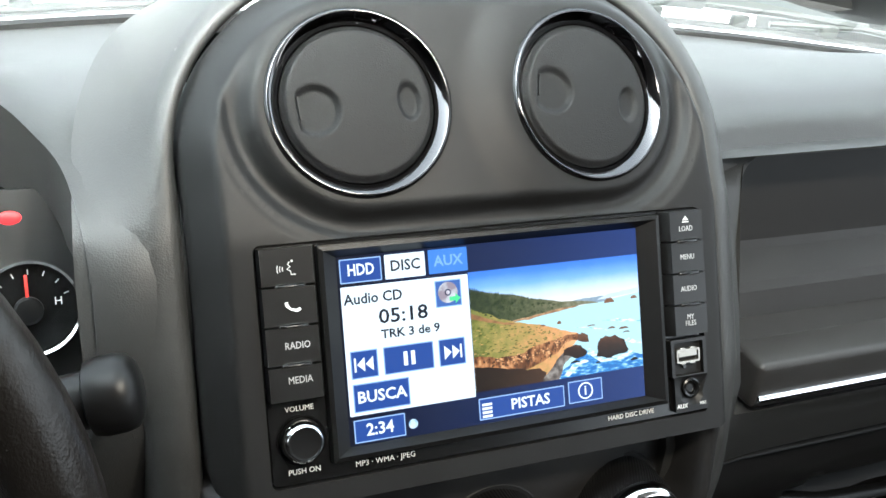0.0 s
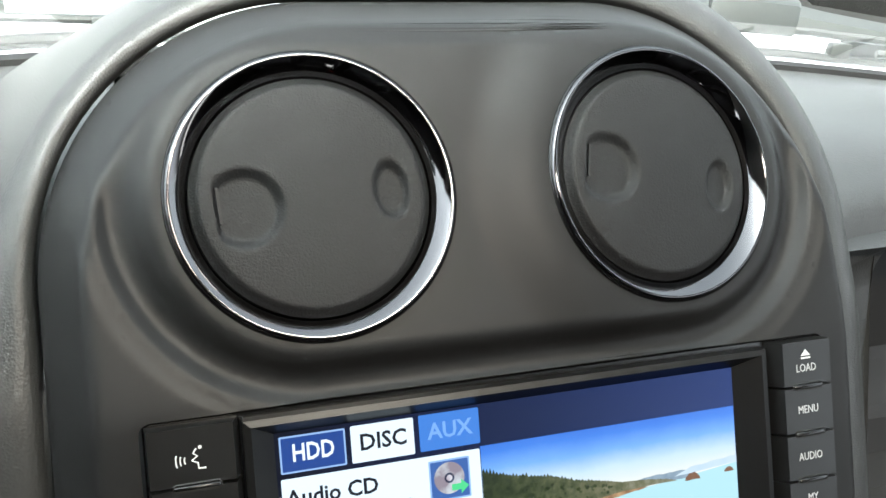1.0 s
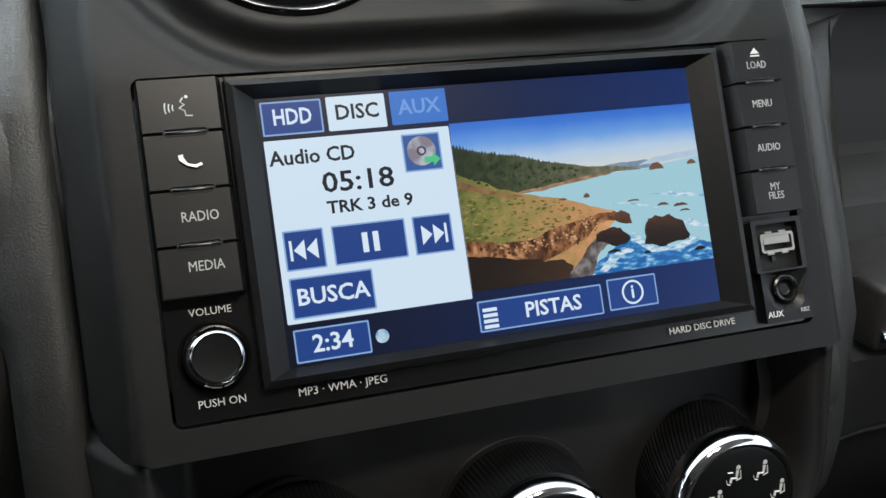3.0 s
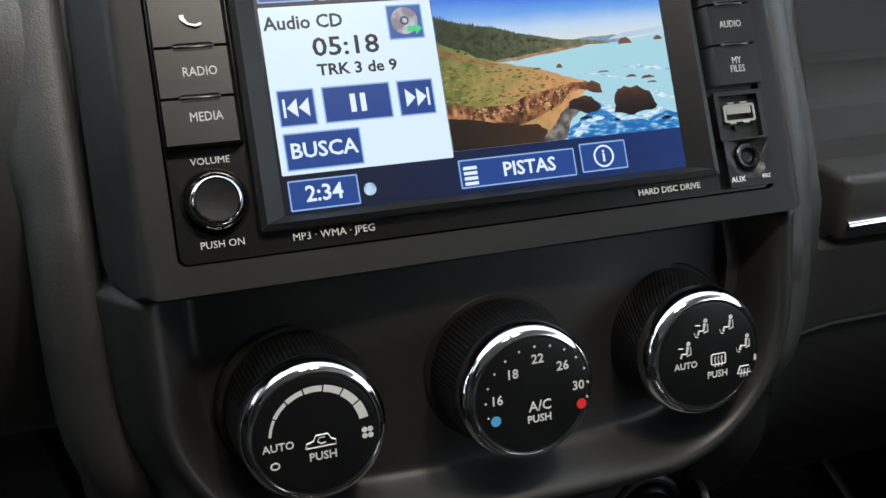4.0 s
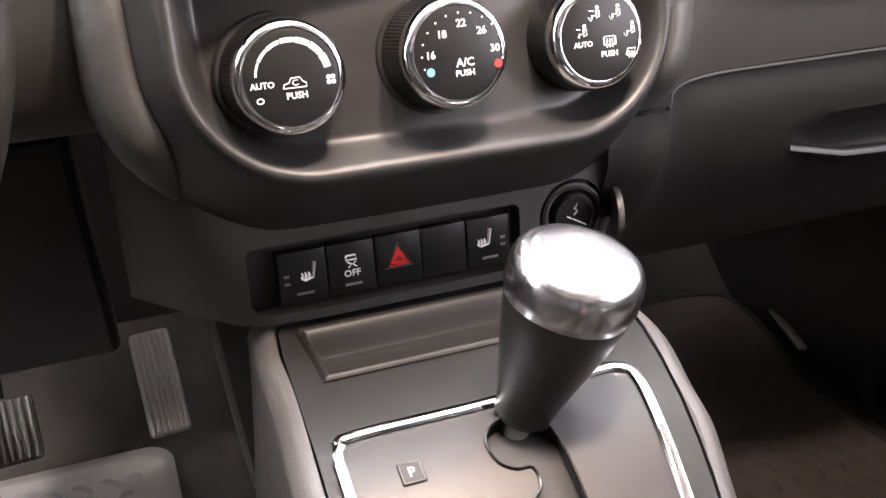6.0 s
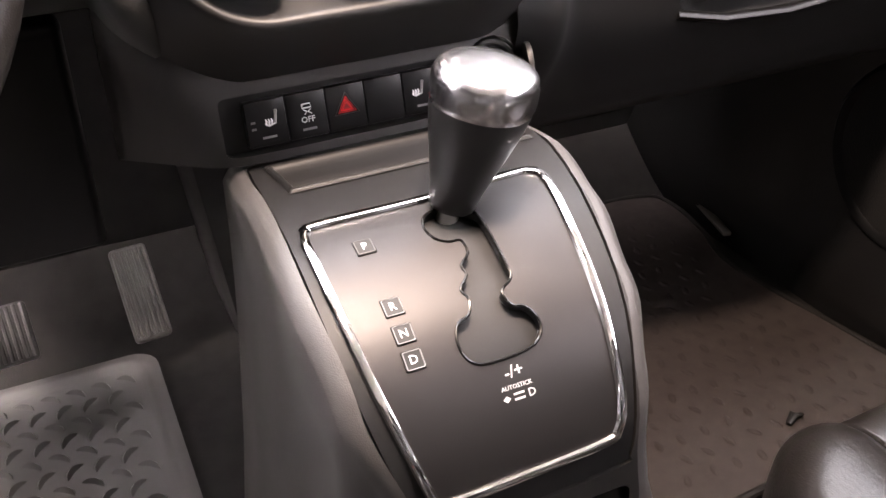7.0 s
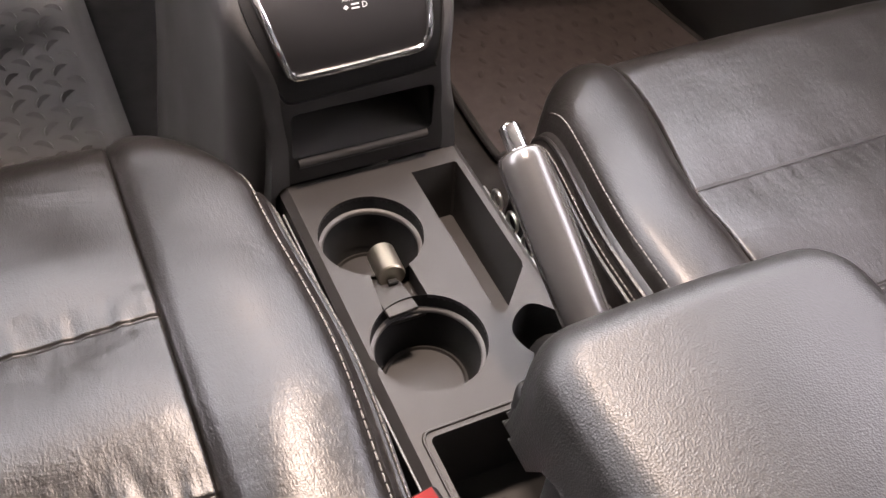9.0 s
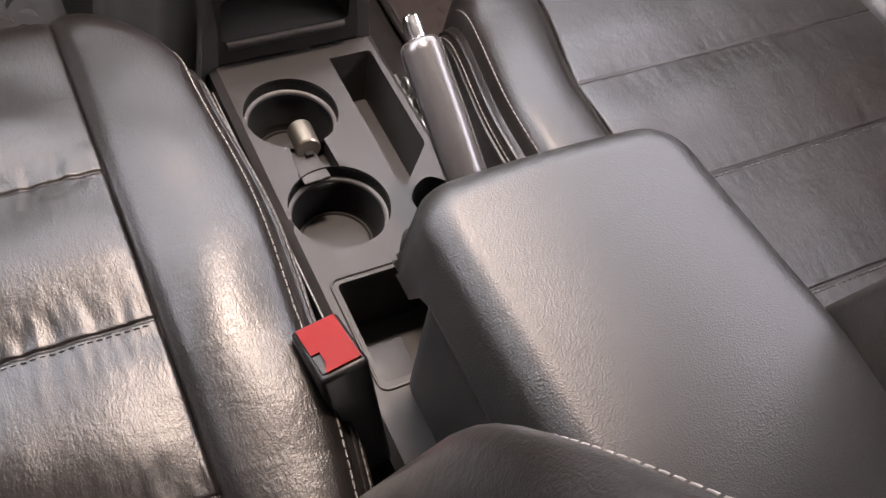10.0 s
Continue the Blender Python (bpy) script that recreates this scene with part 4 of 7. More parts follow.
part("switch_panel", sheet([(-150, -24), (150, -24), (150, 75), (-150, 75)],
                                        [round_rect(-95, -18.5, 50, 17.5, 4), circle(82, 5, 20.5, 40)], 5,
                                        lambda u, s, h: sw(u, s, sw_height(u, s) + h), 14), LOWER, dashboard, "grained lower switch panel", sharp=45)
part("switch_well", box((152 * MM, 40 * MM, 2 * MM), SW @ Matrix.Translation((-22 * MM, 0, -13 * MM))), DARK, dashboard)
part("skirt", box((0.20, 0.10, 0.16), Matrix.Translation((0, 0.045, 0.36)), 0.01, 2, taper=(1.15, 1.0)), LOWER, dashboard)


def build_switch(k):
    x = -68.2 + 25.1 * k
    label = ("black seat-heater switch with a white symbol", "black stability-control switch marked OFF", "hazard-light switch with a red triangle",
             "blank black switch cover", "black seat-heater switch with a white symbol")[k]
    t = thing("dash_switch", label, "switch", "dashboard switches", at=sw(x, -1, -4))
    m = SW @ Matrix.Translation((x * MM, -1.2 * MM, -5.0 * MM))
    bm = box((24.6 * MM, 27.5 * MM, 7 * MM), m, 0.0007, 2)
    part("rocker", bm, BUTTON, t)
    f = m @ Matrix.Translation((0, 0, 3.52 * MM))

    def line(pts, w, material=INK):
        part("sign", tube([f @ Vector((a * MM, b * MM, 0.0001)) for a, b in pts], w * MM, 5, flat=0.3), material, t)
    if k in (0, 4):
        d = 2.5 if k == 0 else -3.0
        line([(d + 3.6, 7.4), (d + 2.4, -0.6), (d - 1.6, -1.8), (d - 3.6, -0.2)], 1.35)
        for i in range(3):
            line([(d - 3.0 + 1.7 * i, 2.4), (d - 2.5 + 1.7 * i, 0.8), (d - 3.0 + 1.7 * i, -0.6), (d - 2.6 + 1.7 * i, -1.6)], 0.72)
        for i in range(2):
            flat([(-0.0014, -0.0007), (0.0014, -0.0007), (0.0014, 0.0007), (-0.0014, 0.0007)], f @ Matrix.Translation(((-8.2 if k == 0 else 8.0) * MM, (1.5 - 4 * i) * MM, 0)), 0.0001, GREY_INK, t, "lamp_window")
    if k == 1:
        line([(-2.4, 7.0), (2.4, 7.0), (2.8, 4.6), (-2.8, 4.6), (-2.4, 7.0)], 1.1)
        line([(-2.2, 3.6), (0.2, 2.2), (-1.6, 0.6)], 0.85)
        line([(2.4, 3.6), (1.0, 2.2), (2.8, 0.6)], 0.85)
        words("OFF", 0.0050, f @ Matrix.Translation((0.2 * MM, -2.8 * MM, 0)), INK, t, weight=0.0001)
    if k == 2:
        for a, w in ((8.8, 0.4), (6.4, 1.0), (2.8, 0.7)):
            p = [(a * math.cos(radians(q)) * 1.02, a * math.sin(radians(q)) + 0.4) for q in (90, 210, 330, 90)]
            line(p, w, GREY_INK if a > 8 else RED_INK)
        flat([(5.2 * MM * math.cos(radians(q)), 5.2 * MM * math.sin(radians(q)) + 0.0004) for q in (90, 210, 330)], f, 0.00006, RED_INK, t, "hazard_triangle")
        flat([(3.6 * MM * math.cos(radians(q)), 3.6 * MM * math.sin(radians(q)) + 0.0004) for q in (90, 210, 330)], f, 0.00009, mat("dark_red", (0.25, 0.01, 0.01), 0.4), t, "hazard_triangle")
    if k != 3:
        if k != 2:
            flat([(-0.0044, -0.0007), (0.0044, -0.0007), (0.0044, 0.0007), (-0.0044, 0.0007)], f @ Matrix.Translation((0.4 * MM, -8.6 * MM, 0)), 0.0001, GREY_INK, t, "lamp_window")
    return t


for k in range(5):
    build_switch(k)


def build_power_socket():
    t = thing("power_socket", "round black power outlet with its cap swung open", "power outlet", at=sw(82, 5, 0))
    m = SW @ Matrix.Translation((82 * MM, 5 * MM, -3 * MM)) @ Matrix.Scale(1.04, 4)
    part("collar", lathe([(17.4 * MM, -8 * MM), (17.4 * MM, 1.5 * MM), (16.2 * MM, 2.6 * MM), (14.5 * MM, 2.2 * MM), (13.5 * MM, -1 * MM), (12.6 * MM, -1.5 * MM)], m, 56, cap=False), LOWER, t)
    plug = part("lighter_button", lathe([(12.6 * MM, -4 * MM), (12.4 * MM, 3 * MM), (11 * MM, 4.6 * MM), (9.4 * MM, 4.4 * MM), (9 * MM, 3.4 * MM), (0.3 * MM, 3.2 * MM)], m, 48), BUTTON, t)
    s = m @ Matrix.Translation((0, 0, 3.35 * MM))
    part("sign", tube([s @ Vector((a * MM, b * MM, 0)) for a, b in ((-1.0, -1.4), (6.6, -5.6))], 1.5 * MM, 6, flat=0.2), INK, plug)
    part("sign", tube([s @ Vector((a * MM, b * MM, 0)) for a, b in ((-4.2, 0.4), (-1.9, -0.9))], 1.5 * MM, 6, flat=0.2), INK, plug)
    part("sign", tube([s @ Vector((a * MM, b * MM, 0)) for a, b in ((-0.4, 0.6), (1.6, 2.4), (0.4, 4.0), (1.6, 6.8))], 0.8 * MM, 6, flat=0.2), INK, plug)
    cap = m @ Matrix.Translation((21 * MM, 0, 10 * MM)) @ Matrix.Rotation(radians(72), 4, "Y")
    part("cap", lathe([(13 * MM, -1.5 * MM), (13.4 * MM, 0), (13 * MM, 1.6 * MM), (11.5 * MM, 2.2 * MM), (0.3 * MM, 2.4 * MM)], cap, 40), LOWER, t, "hinged plastic cap")
    part("hinge", box((10 * MM, 8 * MM, 3 * MM), m @ Matrix.Translation((19 * MM, 0, 2 * MM)), 0.0008, 2), BUTTON, t)
    return t


build_power_socket()

# ---- passenger side of the dashboard ----
prof = [(0.30, 0.688), (0.20, 0.708), (0.13, 0.722), (0.095, 0.726), (0.074, 0.7235), (0.0625, 0.7190), (0.0555, 0.7090), (0.040, 0.66), (0.015, 0.62), (-0.002, 0.59), (-0.004, 0.55), (-0.002, 0.522)]
def screen_foot(x):
    """Where the pad meets the curved windscreen."""
    return 0.293 - 0.48 * x * x


pad_top = spline([(0, y, z) for y, z in prof[:7]], 6)


def pad_y(z):
    """The cabin-side face of the dashboard at height z."""
    pts = prof[6:]
    for (y0, z0), (y1, z1) in zip(pts, pts[1:]):
        if z <= z0 and z >= z1:
            return y0 + (y1 - y0) * (z0 - z) / (z0 - z1)
    return pts[0][0] if z > pts[0][1] else pts[-1][0]


def bulge(x, z=0.6):
    """How far the face swells out beside the stack."""
    return 0.042 * math.exp(-max(0, x - 0.137) / 0.020) * (1 - 0.7 * step01(z, 0.655, 0.70))


def build_passenger_dash():
    xs = span(0.10, 0.20, 0.005) + span(0.21, 0.80, 0.02)
    v, f = grid(lambda x, k: pad_top[k] + Vector((x, -bulge(x, 0.72) * step01(-pad_top[k].y, -0.11, -0.06) - (0.30 - screen_foot(x)) * step01(pad_top[k].y, 0.13, 0.30), 0)), xs, list(range(len(pad_top))))
    top = child("top_pad", mesh_of("top_pad", v, f, PAD), dashboard, "soft grained top pad")
    lug = Matrix.Translation((0.302, 0.097, 0.7245)) @ Matrix.Rotation(radians(-2), 4, "X") @ Matrix.Rotation(radians(6), 4, "Z")
    for i, w in enumerate((6, 5, 7, 5, 6, 6)):
        part("embossed_mark", box((w * 0.55 * MM, 4.5 * MM, 0.7 * MM), lug @ Matrix.Translation((0.0058 * i, 0, 0)), 0.0003, 1), PAD, top)

    def face(x, z, h):
        return Vector((x, pad_y(z) - bulge(x, z) - h, z))
    # upper face with the open tray, drawer front below it
    part("tray_surround", sheet([(0.10, 0.522), (0.80, 0.522), (0.80, 0.7095), (0.10, 0.7095)],
                                [round_rect(0.1745, 0.566, 0.70, 0.7045, [0.006, 0.006, 0.012, 0.015])], 0.012,
                                lambda x, z, h: face(x, z, h), 0.012), PAD, dashboard)
    bm = bmesh.new()
    sec = [(0.052, 0.7045), (0.090, 0.702), (0.068, 0.634), (0.064, 0.630), (0.047, 0.6185), (0.043, 0.614), (0.036, 0.600), (0.010, 0.598)]
    a = [bm.verts.new((0.1745, y, z)) for y, z in sec]
    b = [bm.verts.new((0.70, y, z)) for y, z in sec]
    for i in range(len(sec) - 1):
        bm.faces.new((a[i], a[i + 1], b[i + 1], b[i]))
    bm.faces.new(a)
    bm.faces.new(b[::-1])
    part("open_tray", bm, CONSOLE, dashboard, "dark open storage tray", smooth=False)
    dr = frame_at((0.447, 0.006, 0.589), 6)
    drawer = part("drawer_front", box((0.525, 0.031, 0.030), dr @ Matrix.Translation((0, -0.0045, 0.0)), 0.004, 4), LOWER, dashboard, "padded drawer front")
    part("chrome_strip", tube([dr @ Vector((x, -0.0118, 0.0148)) for x in span(-0.26, 0.26, 0.13)], 0.0034, 12, flat=0.8), CHROME, drawer, "thin chrome strip")
    # glove box
    gp = spline([(0, -0.001, 0.518), (0, -0.004, 0.49), (0, 0.004, 0.45), (0, 0.030, 0.40), (0, 0.06, 0.365), (0, 0.16, 0.35), (0, 0.40, 0.36)], 5)
    hx, hz = 0.36, 0.466

    def glove(x, k):
        p = gp[k] + Vector((x, -bulge(x) * step01(gp[k].z, 0.36, 0.50), 0))
        d = math.hypot((x - hx) / 0.105, (p.z - hz) / 0.017)
        p.y += 0.022 * (1 - step01(d, 0.75, 1.0))
        return p
    v, f = grid(glove, span(0.10, 0.80, 0.008), [k for k in range(len(gp))])
    g = child("glove_box_door", mesh_of("glove_box_door", v, f, GLOVE), dashboard, "grained glove-box door, darkened to stand for shade")
    part("pull_handle", tube([(hx - 0.10, 0.004, hz - 0.006), (hx - 0.06, -0.001, hz - 0.014), (hx, -0.003, hz - 0.017), (hx + 0.06, -0.001, hz - 0.014), (hx + 0.10, 0.004, hz - 0.006)], 0.006, 10, flat=0.6), BUTTON, g)
    part("seam", tube([(x, -0.0022 - bulge(x), 0.5205) for x in span(0.135, 0.20, 0.005) + [0.80]], 0.0014, 6), DARK, dashboard)


build_passenger_dash()


# ---- driver side of the dashboard ----
DPROF = spline([(0, 0.30, 0.688), (0, 0.20, 0.707), (0, 0.12, 0.716), (0, 0.07, 0.714), (0, 0.04, 0.706), (0, 0.022, 0.690), (0, 0.000, 0.650), (0, -0.012, 0.615),
                (0, -0.012, 0.580), (0, -0.004, 0.550), (0, 0.004, 0.536), (0, 0.020, 0.527), (0, 0.10, 0.52)], 8)
DARC = [0.0]
for p, q in zip(DPROF, DPROF[1:]):
    DARC.append(DARC[-1] + (q - p).length)


def driver_pad(x, a, h=0.0):
    a = min(max(a, 0), DARC[-1] - 1e-6)
    i = max(k for k in range(len(DARC) - 1) if DARC[k] <= a)
    p, d = DPROF[i].lerp(DPROF[i + 1], (a - DARC[i]) / (DARC[i + 1] - DARC[i])), (DPROF[i + 1] - DPROF[i]).normalized()
    swell = 0.010 * math.exp(-((x + 0.148) / 0.018) ** 2) * step01(p.z, 0.60, 0.69) * step01(-p.y, -0.13, -0.05)
    fit = (0.30 - screen_foot(x)) * step01(p.y, 0.13, 0.30)
    h += 0.020 * step01(-x, 0.166, 0.205) * step01(-p.y, -0.19, -0.09) * step01(p.z, 0.64, 0.70)
    return Vector((x, p.y + d.z * h - swell - fit, p.z - d.y * h))


def arc_at(axis, value):
    """The place along the profile where it first falls to that y, or that z below the crest."""
    for k, p in enumerate(DPROF):
        if (axis == "y" and p.y <= value) or (axis == "z" and p.y < 0.05 and p.z <= value):
            return DARC[k]


def build_driver_dash():
    hole = [(-0.52, arc_at("y", 0.100)), (-0.215, arc_at("y", 0.100)), (-0.198, arc_at("y", 0.096)), (-0.184, arc_at("y", 0.084)), (-0.174, arc_at("y", 0.068)), (-0.1685, arc_at("z", 0.702)),
            (-0.167, arc_at("z", 0.680)), (-0.1685, arc_at("z", 0.655)), (-0.176, arc_at("z", 0.638)), (-0.20, arc_at("z", 0.628)), (-0.52, arc_at("z", 0.628))]
    hole = [(q.x, q.y) for q in spline([(x, a, 0) for x, a in hole[1:-1]], 6)]
    hole = [(-0.52, hole[0][1])] + hole + [(-0.52, hole[-1][1])]
    part("driver_pad", sheet([(-0.62, 0.0), (-0.10, 0.0), (-0.10, DARC[-1]), (-0.62, DARC[-1])], [hole], 0.012, driver_pad, 0.045), PAD, dashboard, "soft grained pad beside the instruments", sharp=50)
    part("knee_panel", box((0.44, 0.02, 0.30), Matrix.Translation((-0.385, 0.15, 0.39)) @ Matrix.Rotation(radians(35), 4, "X"), 0.008, 3), BUTTON, dashboard, "dark knee panel under the wheel")


build_driver_dash()


def build_collar():
    """The soft lip of the pad that hugs the arch of the stack."""
    crown = [(12.5, -27), (13.0, -21.5), (14.4, -20.0), (17.5, -19.8), (22, -21.0), (27, -24), (31, -31), (33, -75)]
    flank = [(11.5, -31), (13.0, -25.0), (15.0, -22.8), (18.5, -22.2), (23, -23.2), (28, -26), (33, -32), (38, -75)]
    low = [("arc", a) for a in range(54, 0, -6)] + [("side", s) for s in (19, 27, 35, 42)]
    path = [(-1, *q) for q in low] + [(-1, "up", v) for v in span(-82, 30, 4)] + [(0, "crown", a) for a in range(180, -1, -4)]
    path += [(1, "up", v) for v in span(30, -82, 4)] + [(1, *q) for q in low[::-1]]

    rest = {}
    for p in DPROF:
        q = STACK.inverted() @ p
        rest[q.y / MM] = q.z / MM
    rest = sorted(rest.items())

    def ground(v):
        """Height of the driver's pad over the plane of the stack."""
        for (v0, w0), (v1, w1) in zip(rest, rest[1:]):
            if v0 <= v <= v1:
                return w0 + (w1 - w0) * (v - v0) / (v1 - v0)
        return rest[0][1]
    run = [0, 0, 0, 0, 0.12, 0.42, 0.78, 1.0]

    def at(k, j):
        s, kind, q = path[k]
        if kind in ("arc", "side"):
            d, w = flank[j]
            a = radians(q) if kind == "arc" else 0.0
            u = -1 + s * (59 + (58 + d) * math.cos(a))
            return clim(u, 19 - (58 + d) * math.sin(a) if kind == "arc" else q, w - 16 - 30 * step01(math.degrees(a), 24, 56))
        v = q if s else 34 + 80 * math.sin(radians(q))
        k = step01(v, -10, 75)
        d, w = (flank[j][i] + (crown[j][i] - flank[j][i]) * k for i in (0, 1))
        if s < 0 or (s == 0 and q > 90):
            # towards the driver the lip melts into the pad
            melt = (step01(v, -75, -40) if s else step01(q, 95, 150))
            d += melt * (0, 0, 0, 0, 1, 4, 10, 17)[j]
            w += melt * (w * -1 + -21.0 + (min(ground(v) - tilt(v), -22) + 21.0) * run[j]) * (j > 3)
        if s:
            u, v = s * (118 + d), q
        else:
            c = 46 if q <= 90 else -46
            u, v = c + (72 + d) * math.cos(radians(q)), 34 + (72 + d) * math.sin(radians(q))
        return stack(u, v, tilt(v) + w)
    v, f = grid(at, list(range(len(path))), list(range(len(crown))))
    child("pad_lip", mesh_of("pad_lip", v, f, PAD, sharp=70), dashboard, "grained lip of the pad round the stack")


build_collar()


def build_cluster():
    t = thing("instrument_cluster", "dark instrument cluster with a round chrome-rimmed gauge and a red lamp", "instrument cluster", at=(-0.26, 0.06, 0.66))
    m = frame_at((-0.1911, 0.055, 0.6500), 32)
    part("panel", box((0.36, 0.12, 0.01), frame_at((-0.345, 0.056, 0.641), 32), 0.002, 2), DARK, t, "black instrument panel")
    k = 0.80
    part("gauge_rim", lathe([(0.027 * k, -0.012), (0.0272 * k, 0.003), (0.0262 * k, 0.0044), (0.0248 * k, 0.0036), (0.0242 * k, -0.001)], m, 72, cap=False), CHROME, t, "chrome gauge rim")
    dial = part("dial", lathe([(0.0244 * k, 0.0), (0.001, 0.0)], m, 64, "end"), BLACK, t, "black dial with white marks")
    for i in range(7):
        a = radians(20 + 140 * i / 6)
        q = m @ Matrix.Translation((0.020 * k * math.cos(a), 0.020 * k * math.sin(a), 0.0003)) @ Matrix.Rotation(a, 4, "Z")
        part("scale_mark", box((0.0022, 0.0005, 0.0002), q), INK, dial)
    words("H", 0.0050, m @ Matrix.Translation((0.0115, 0.002, 0.0004)), INK, dial)
    red = mat("needle_red", (0.8, 0.05, 0.04), 0.4, emit=(0.8, 0.05, 0.04), emit_strength=0.04)
    part("needle", box((0.0014, 0.014, 0.0008), m @ Matrix.Translation((-0.001, 0.008, 0.002)), 0.0003, 1), red, dial, "red needle")
    part("hub", lathe([(0.0062, 0), (0.0062, 0.003), (0.005, 0.0042), (0.0005, 0.0046)], m @ Matrix.Translation((-0.001, -0.001, 0)), 28), BUTTON, dial)
    part("warning_lamp", lathe([(0.0048, 0.0), (0.0046, 0.0008), (0.0036, 0.0014), (0.0002, 0.0016)], frame_at((-0.1955, 0.060, 0.6945), 32) @ Matrix.Diagonal((1.0, 0.62, 1.0, 1.0)), 28), mat("lamp_red", (0.5, 0.02, 0.02), 0.4, emit=(1.0, 0.05, 0.06), emit_strength=0.15), t, "lit red warning lamp")


build_cluster()


def build_stalk():
    t = thing("wiper_stalk", "black wiper stalk with a round ribbed end", "control stalk", at=(-0.19, -0.02, 0.63))
    p, q = Vector((-0.244, -0.022, 0.655)), Vector((-0.171, -0.030, 0.6705))
    d = (q - p).normalized()
    part("arm", tube([p, p.lerp(q, 0.5), p.lerp(q, 0.9), q], [0.0085, 0.0098, 0.0108, 0.0112], 28), BUTTON, t)
    part("end_knob", tube([q - d * 0.002, q - d * 0.001, q + d * 0.003, q + d * 0.010, q + d * 0.014, q + d * 0.0165, q + d * 0.0175], [0.0118, 0.0138, 0.0150, 0.0150, 0.0140, 0.0112, 0.0080], 36), BUTTON, t, "round end knob")
    m = Matrix.Translation(p.lerp(q, 0.74) + Vector((0, -0.0082, 0.0066))) @ Matrix.Rotation(radians(-12), 4, "Y") @ Matrix.Rotation(radians(55), 4, "X")
    words("OFF", 0.0040, m, INK, t)


build_stalk()


def build_wheel():
    t = thing("steering_wheel", "black leather-covered steering wheel rim", "steering wheel", at=(-0.375, -0.12, 0.66))
    m = Matrix.Translation((-0.372, -0.085, 0.638)) @ Matrix.Rotation(radians(66), 4, "X")
    pts = [m @ Vector((0.188 * math.cos(2 * math.pi * i / 72), 0.188 * math.sin(2 * math.pi * i / 72), 0)) for i in range(72)]
    part("rim", tube(pts, 0.016, 14, True, up=(m.to_3x3() @ Vector((0, 0, 1)))), LEATHER, t)
    for a in (0, 180, 270):
        e = m @ Vector((0.18 * math.cos(radians(a)), 0.18 * math.sin(radians(a)), 0))
        c = m @ Vector((0.05 * math.cos(radians(a)), 0.05 * math.sin(radians(a)), -0.03))
        part("spoke", tube([c, c.lerp(e, 0.5) + Vector((0, 0, -0.004)), e], [0.024, 0.018, 0.013], 10, flat=0.5, up=m.to_3x3() @ Vector((0, 0, 1))), BUTTON, t)
    part("hub", lathe([(0.07, -0.045), (0.075, -0.02), (0.068, -0.004), (0.05, 0.004), (0.001, 0.008)], m, 40), BUTTON, t)
    part("column", tube([m @ Vector((0, 0, -0.05)), m @ Vector((0, 0, -0.17))], 0.05, 20), LOWER, t)


build_wheel()


# ---- floor console ----
XC = -0.006
CON = spline([(0, -0.020, 0.428), (0, -0.05, 0.436), (0, -0.10, 0.446), (0, -0.14, 0.4475), (0, -0.178, 0.442), (0, -0.215, 0.426), (0, -0.240, 0.409),
              (0, -0.256, 0.390), (0, -0.266, 0.368), (0, -0.270, 0.348), (0, -0.271, 0.32), (0, -0.271, 0.25)], 20)
ARC = [0.0]
for p, q in zip(CON, CON[1:]):
    ARC.append(ARC[-1] + (q - p).length)


def con(x, a, h=0.0):
    """A point of the console's top, a metres along its curve from the switches, h above it."""
    a = min(max(a, 0), ARC[-1] - 1e-6)
    i = max(k for k in range(len(ARC) - 1) if ARC[k] <= a)
    t = (a - ARC[i]) / (ARC[i + 1] - ARC[i])
    p, d = CON[i].lerp(CON[i + 1], t), (CON[i + 1] - CON[i]).normalized()
    return Vector((x, 0, 0)) + p + Vector((0, -d.z, d.y)) * -h if d.y < 0 else Vector((x, p.y, p.z + h))


def con_up(a):
    return (con(0, a, 0.001) - con(0, a, 0)).normalized()


SEAM = [(-0.0858, 0.030), (-0.0800, 0.022), (-0.067, 0.0187), (0.0, 0.0150), (0.060, 0.0130), (0.074, 0.020), (0.081, 0.040), (0.0812, 0.086), (0.0690, 0.158), (0.0604, 0.215),
        (0.0508, 0.267), (0.0475, 0.297), (0.0445, 0.312), (0.038, 0.3170), (-0.0446, 0.3217), (-0.064, 0.3217), (-0.0715, 0.3157), (-0.0785, 0.294), (-0.0904, 0.243), (-0.0936, 0.171), (-0.0910, 0.080), (-0.0870, 0.040)]
CHROME_LOOP = [(-0.0842, 0.150), (-0.0815, 0.141), (-0.0744, 0.1365), (-0.0084, 0.1365), (0.040, 0.1330), (0.050, 0.1345), (0.0545, 0.142), (0.0505, 0.1735), (0.0452, 0.2161), (0.0418, 0.2517),
               (0.0400, 0.280), (0.0365, 0.292), (0.0290, 0.297), (-0.0176, 0.2992), (-0.0560, 0.3000), (-0.0625, 0.2975), (-0.0665, 0.290), (-0.0793, 0.239), (-0.0836, 0.190)]
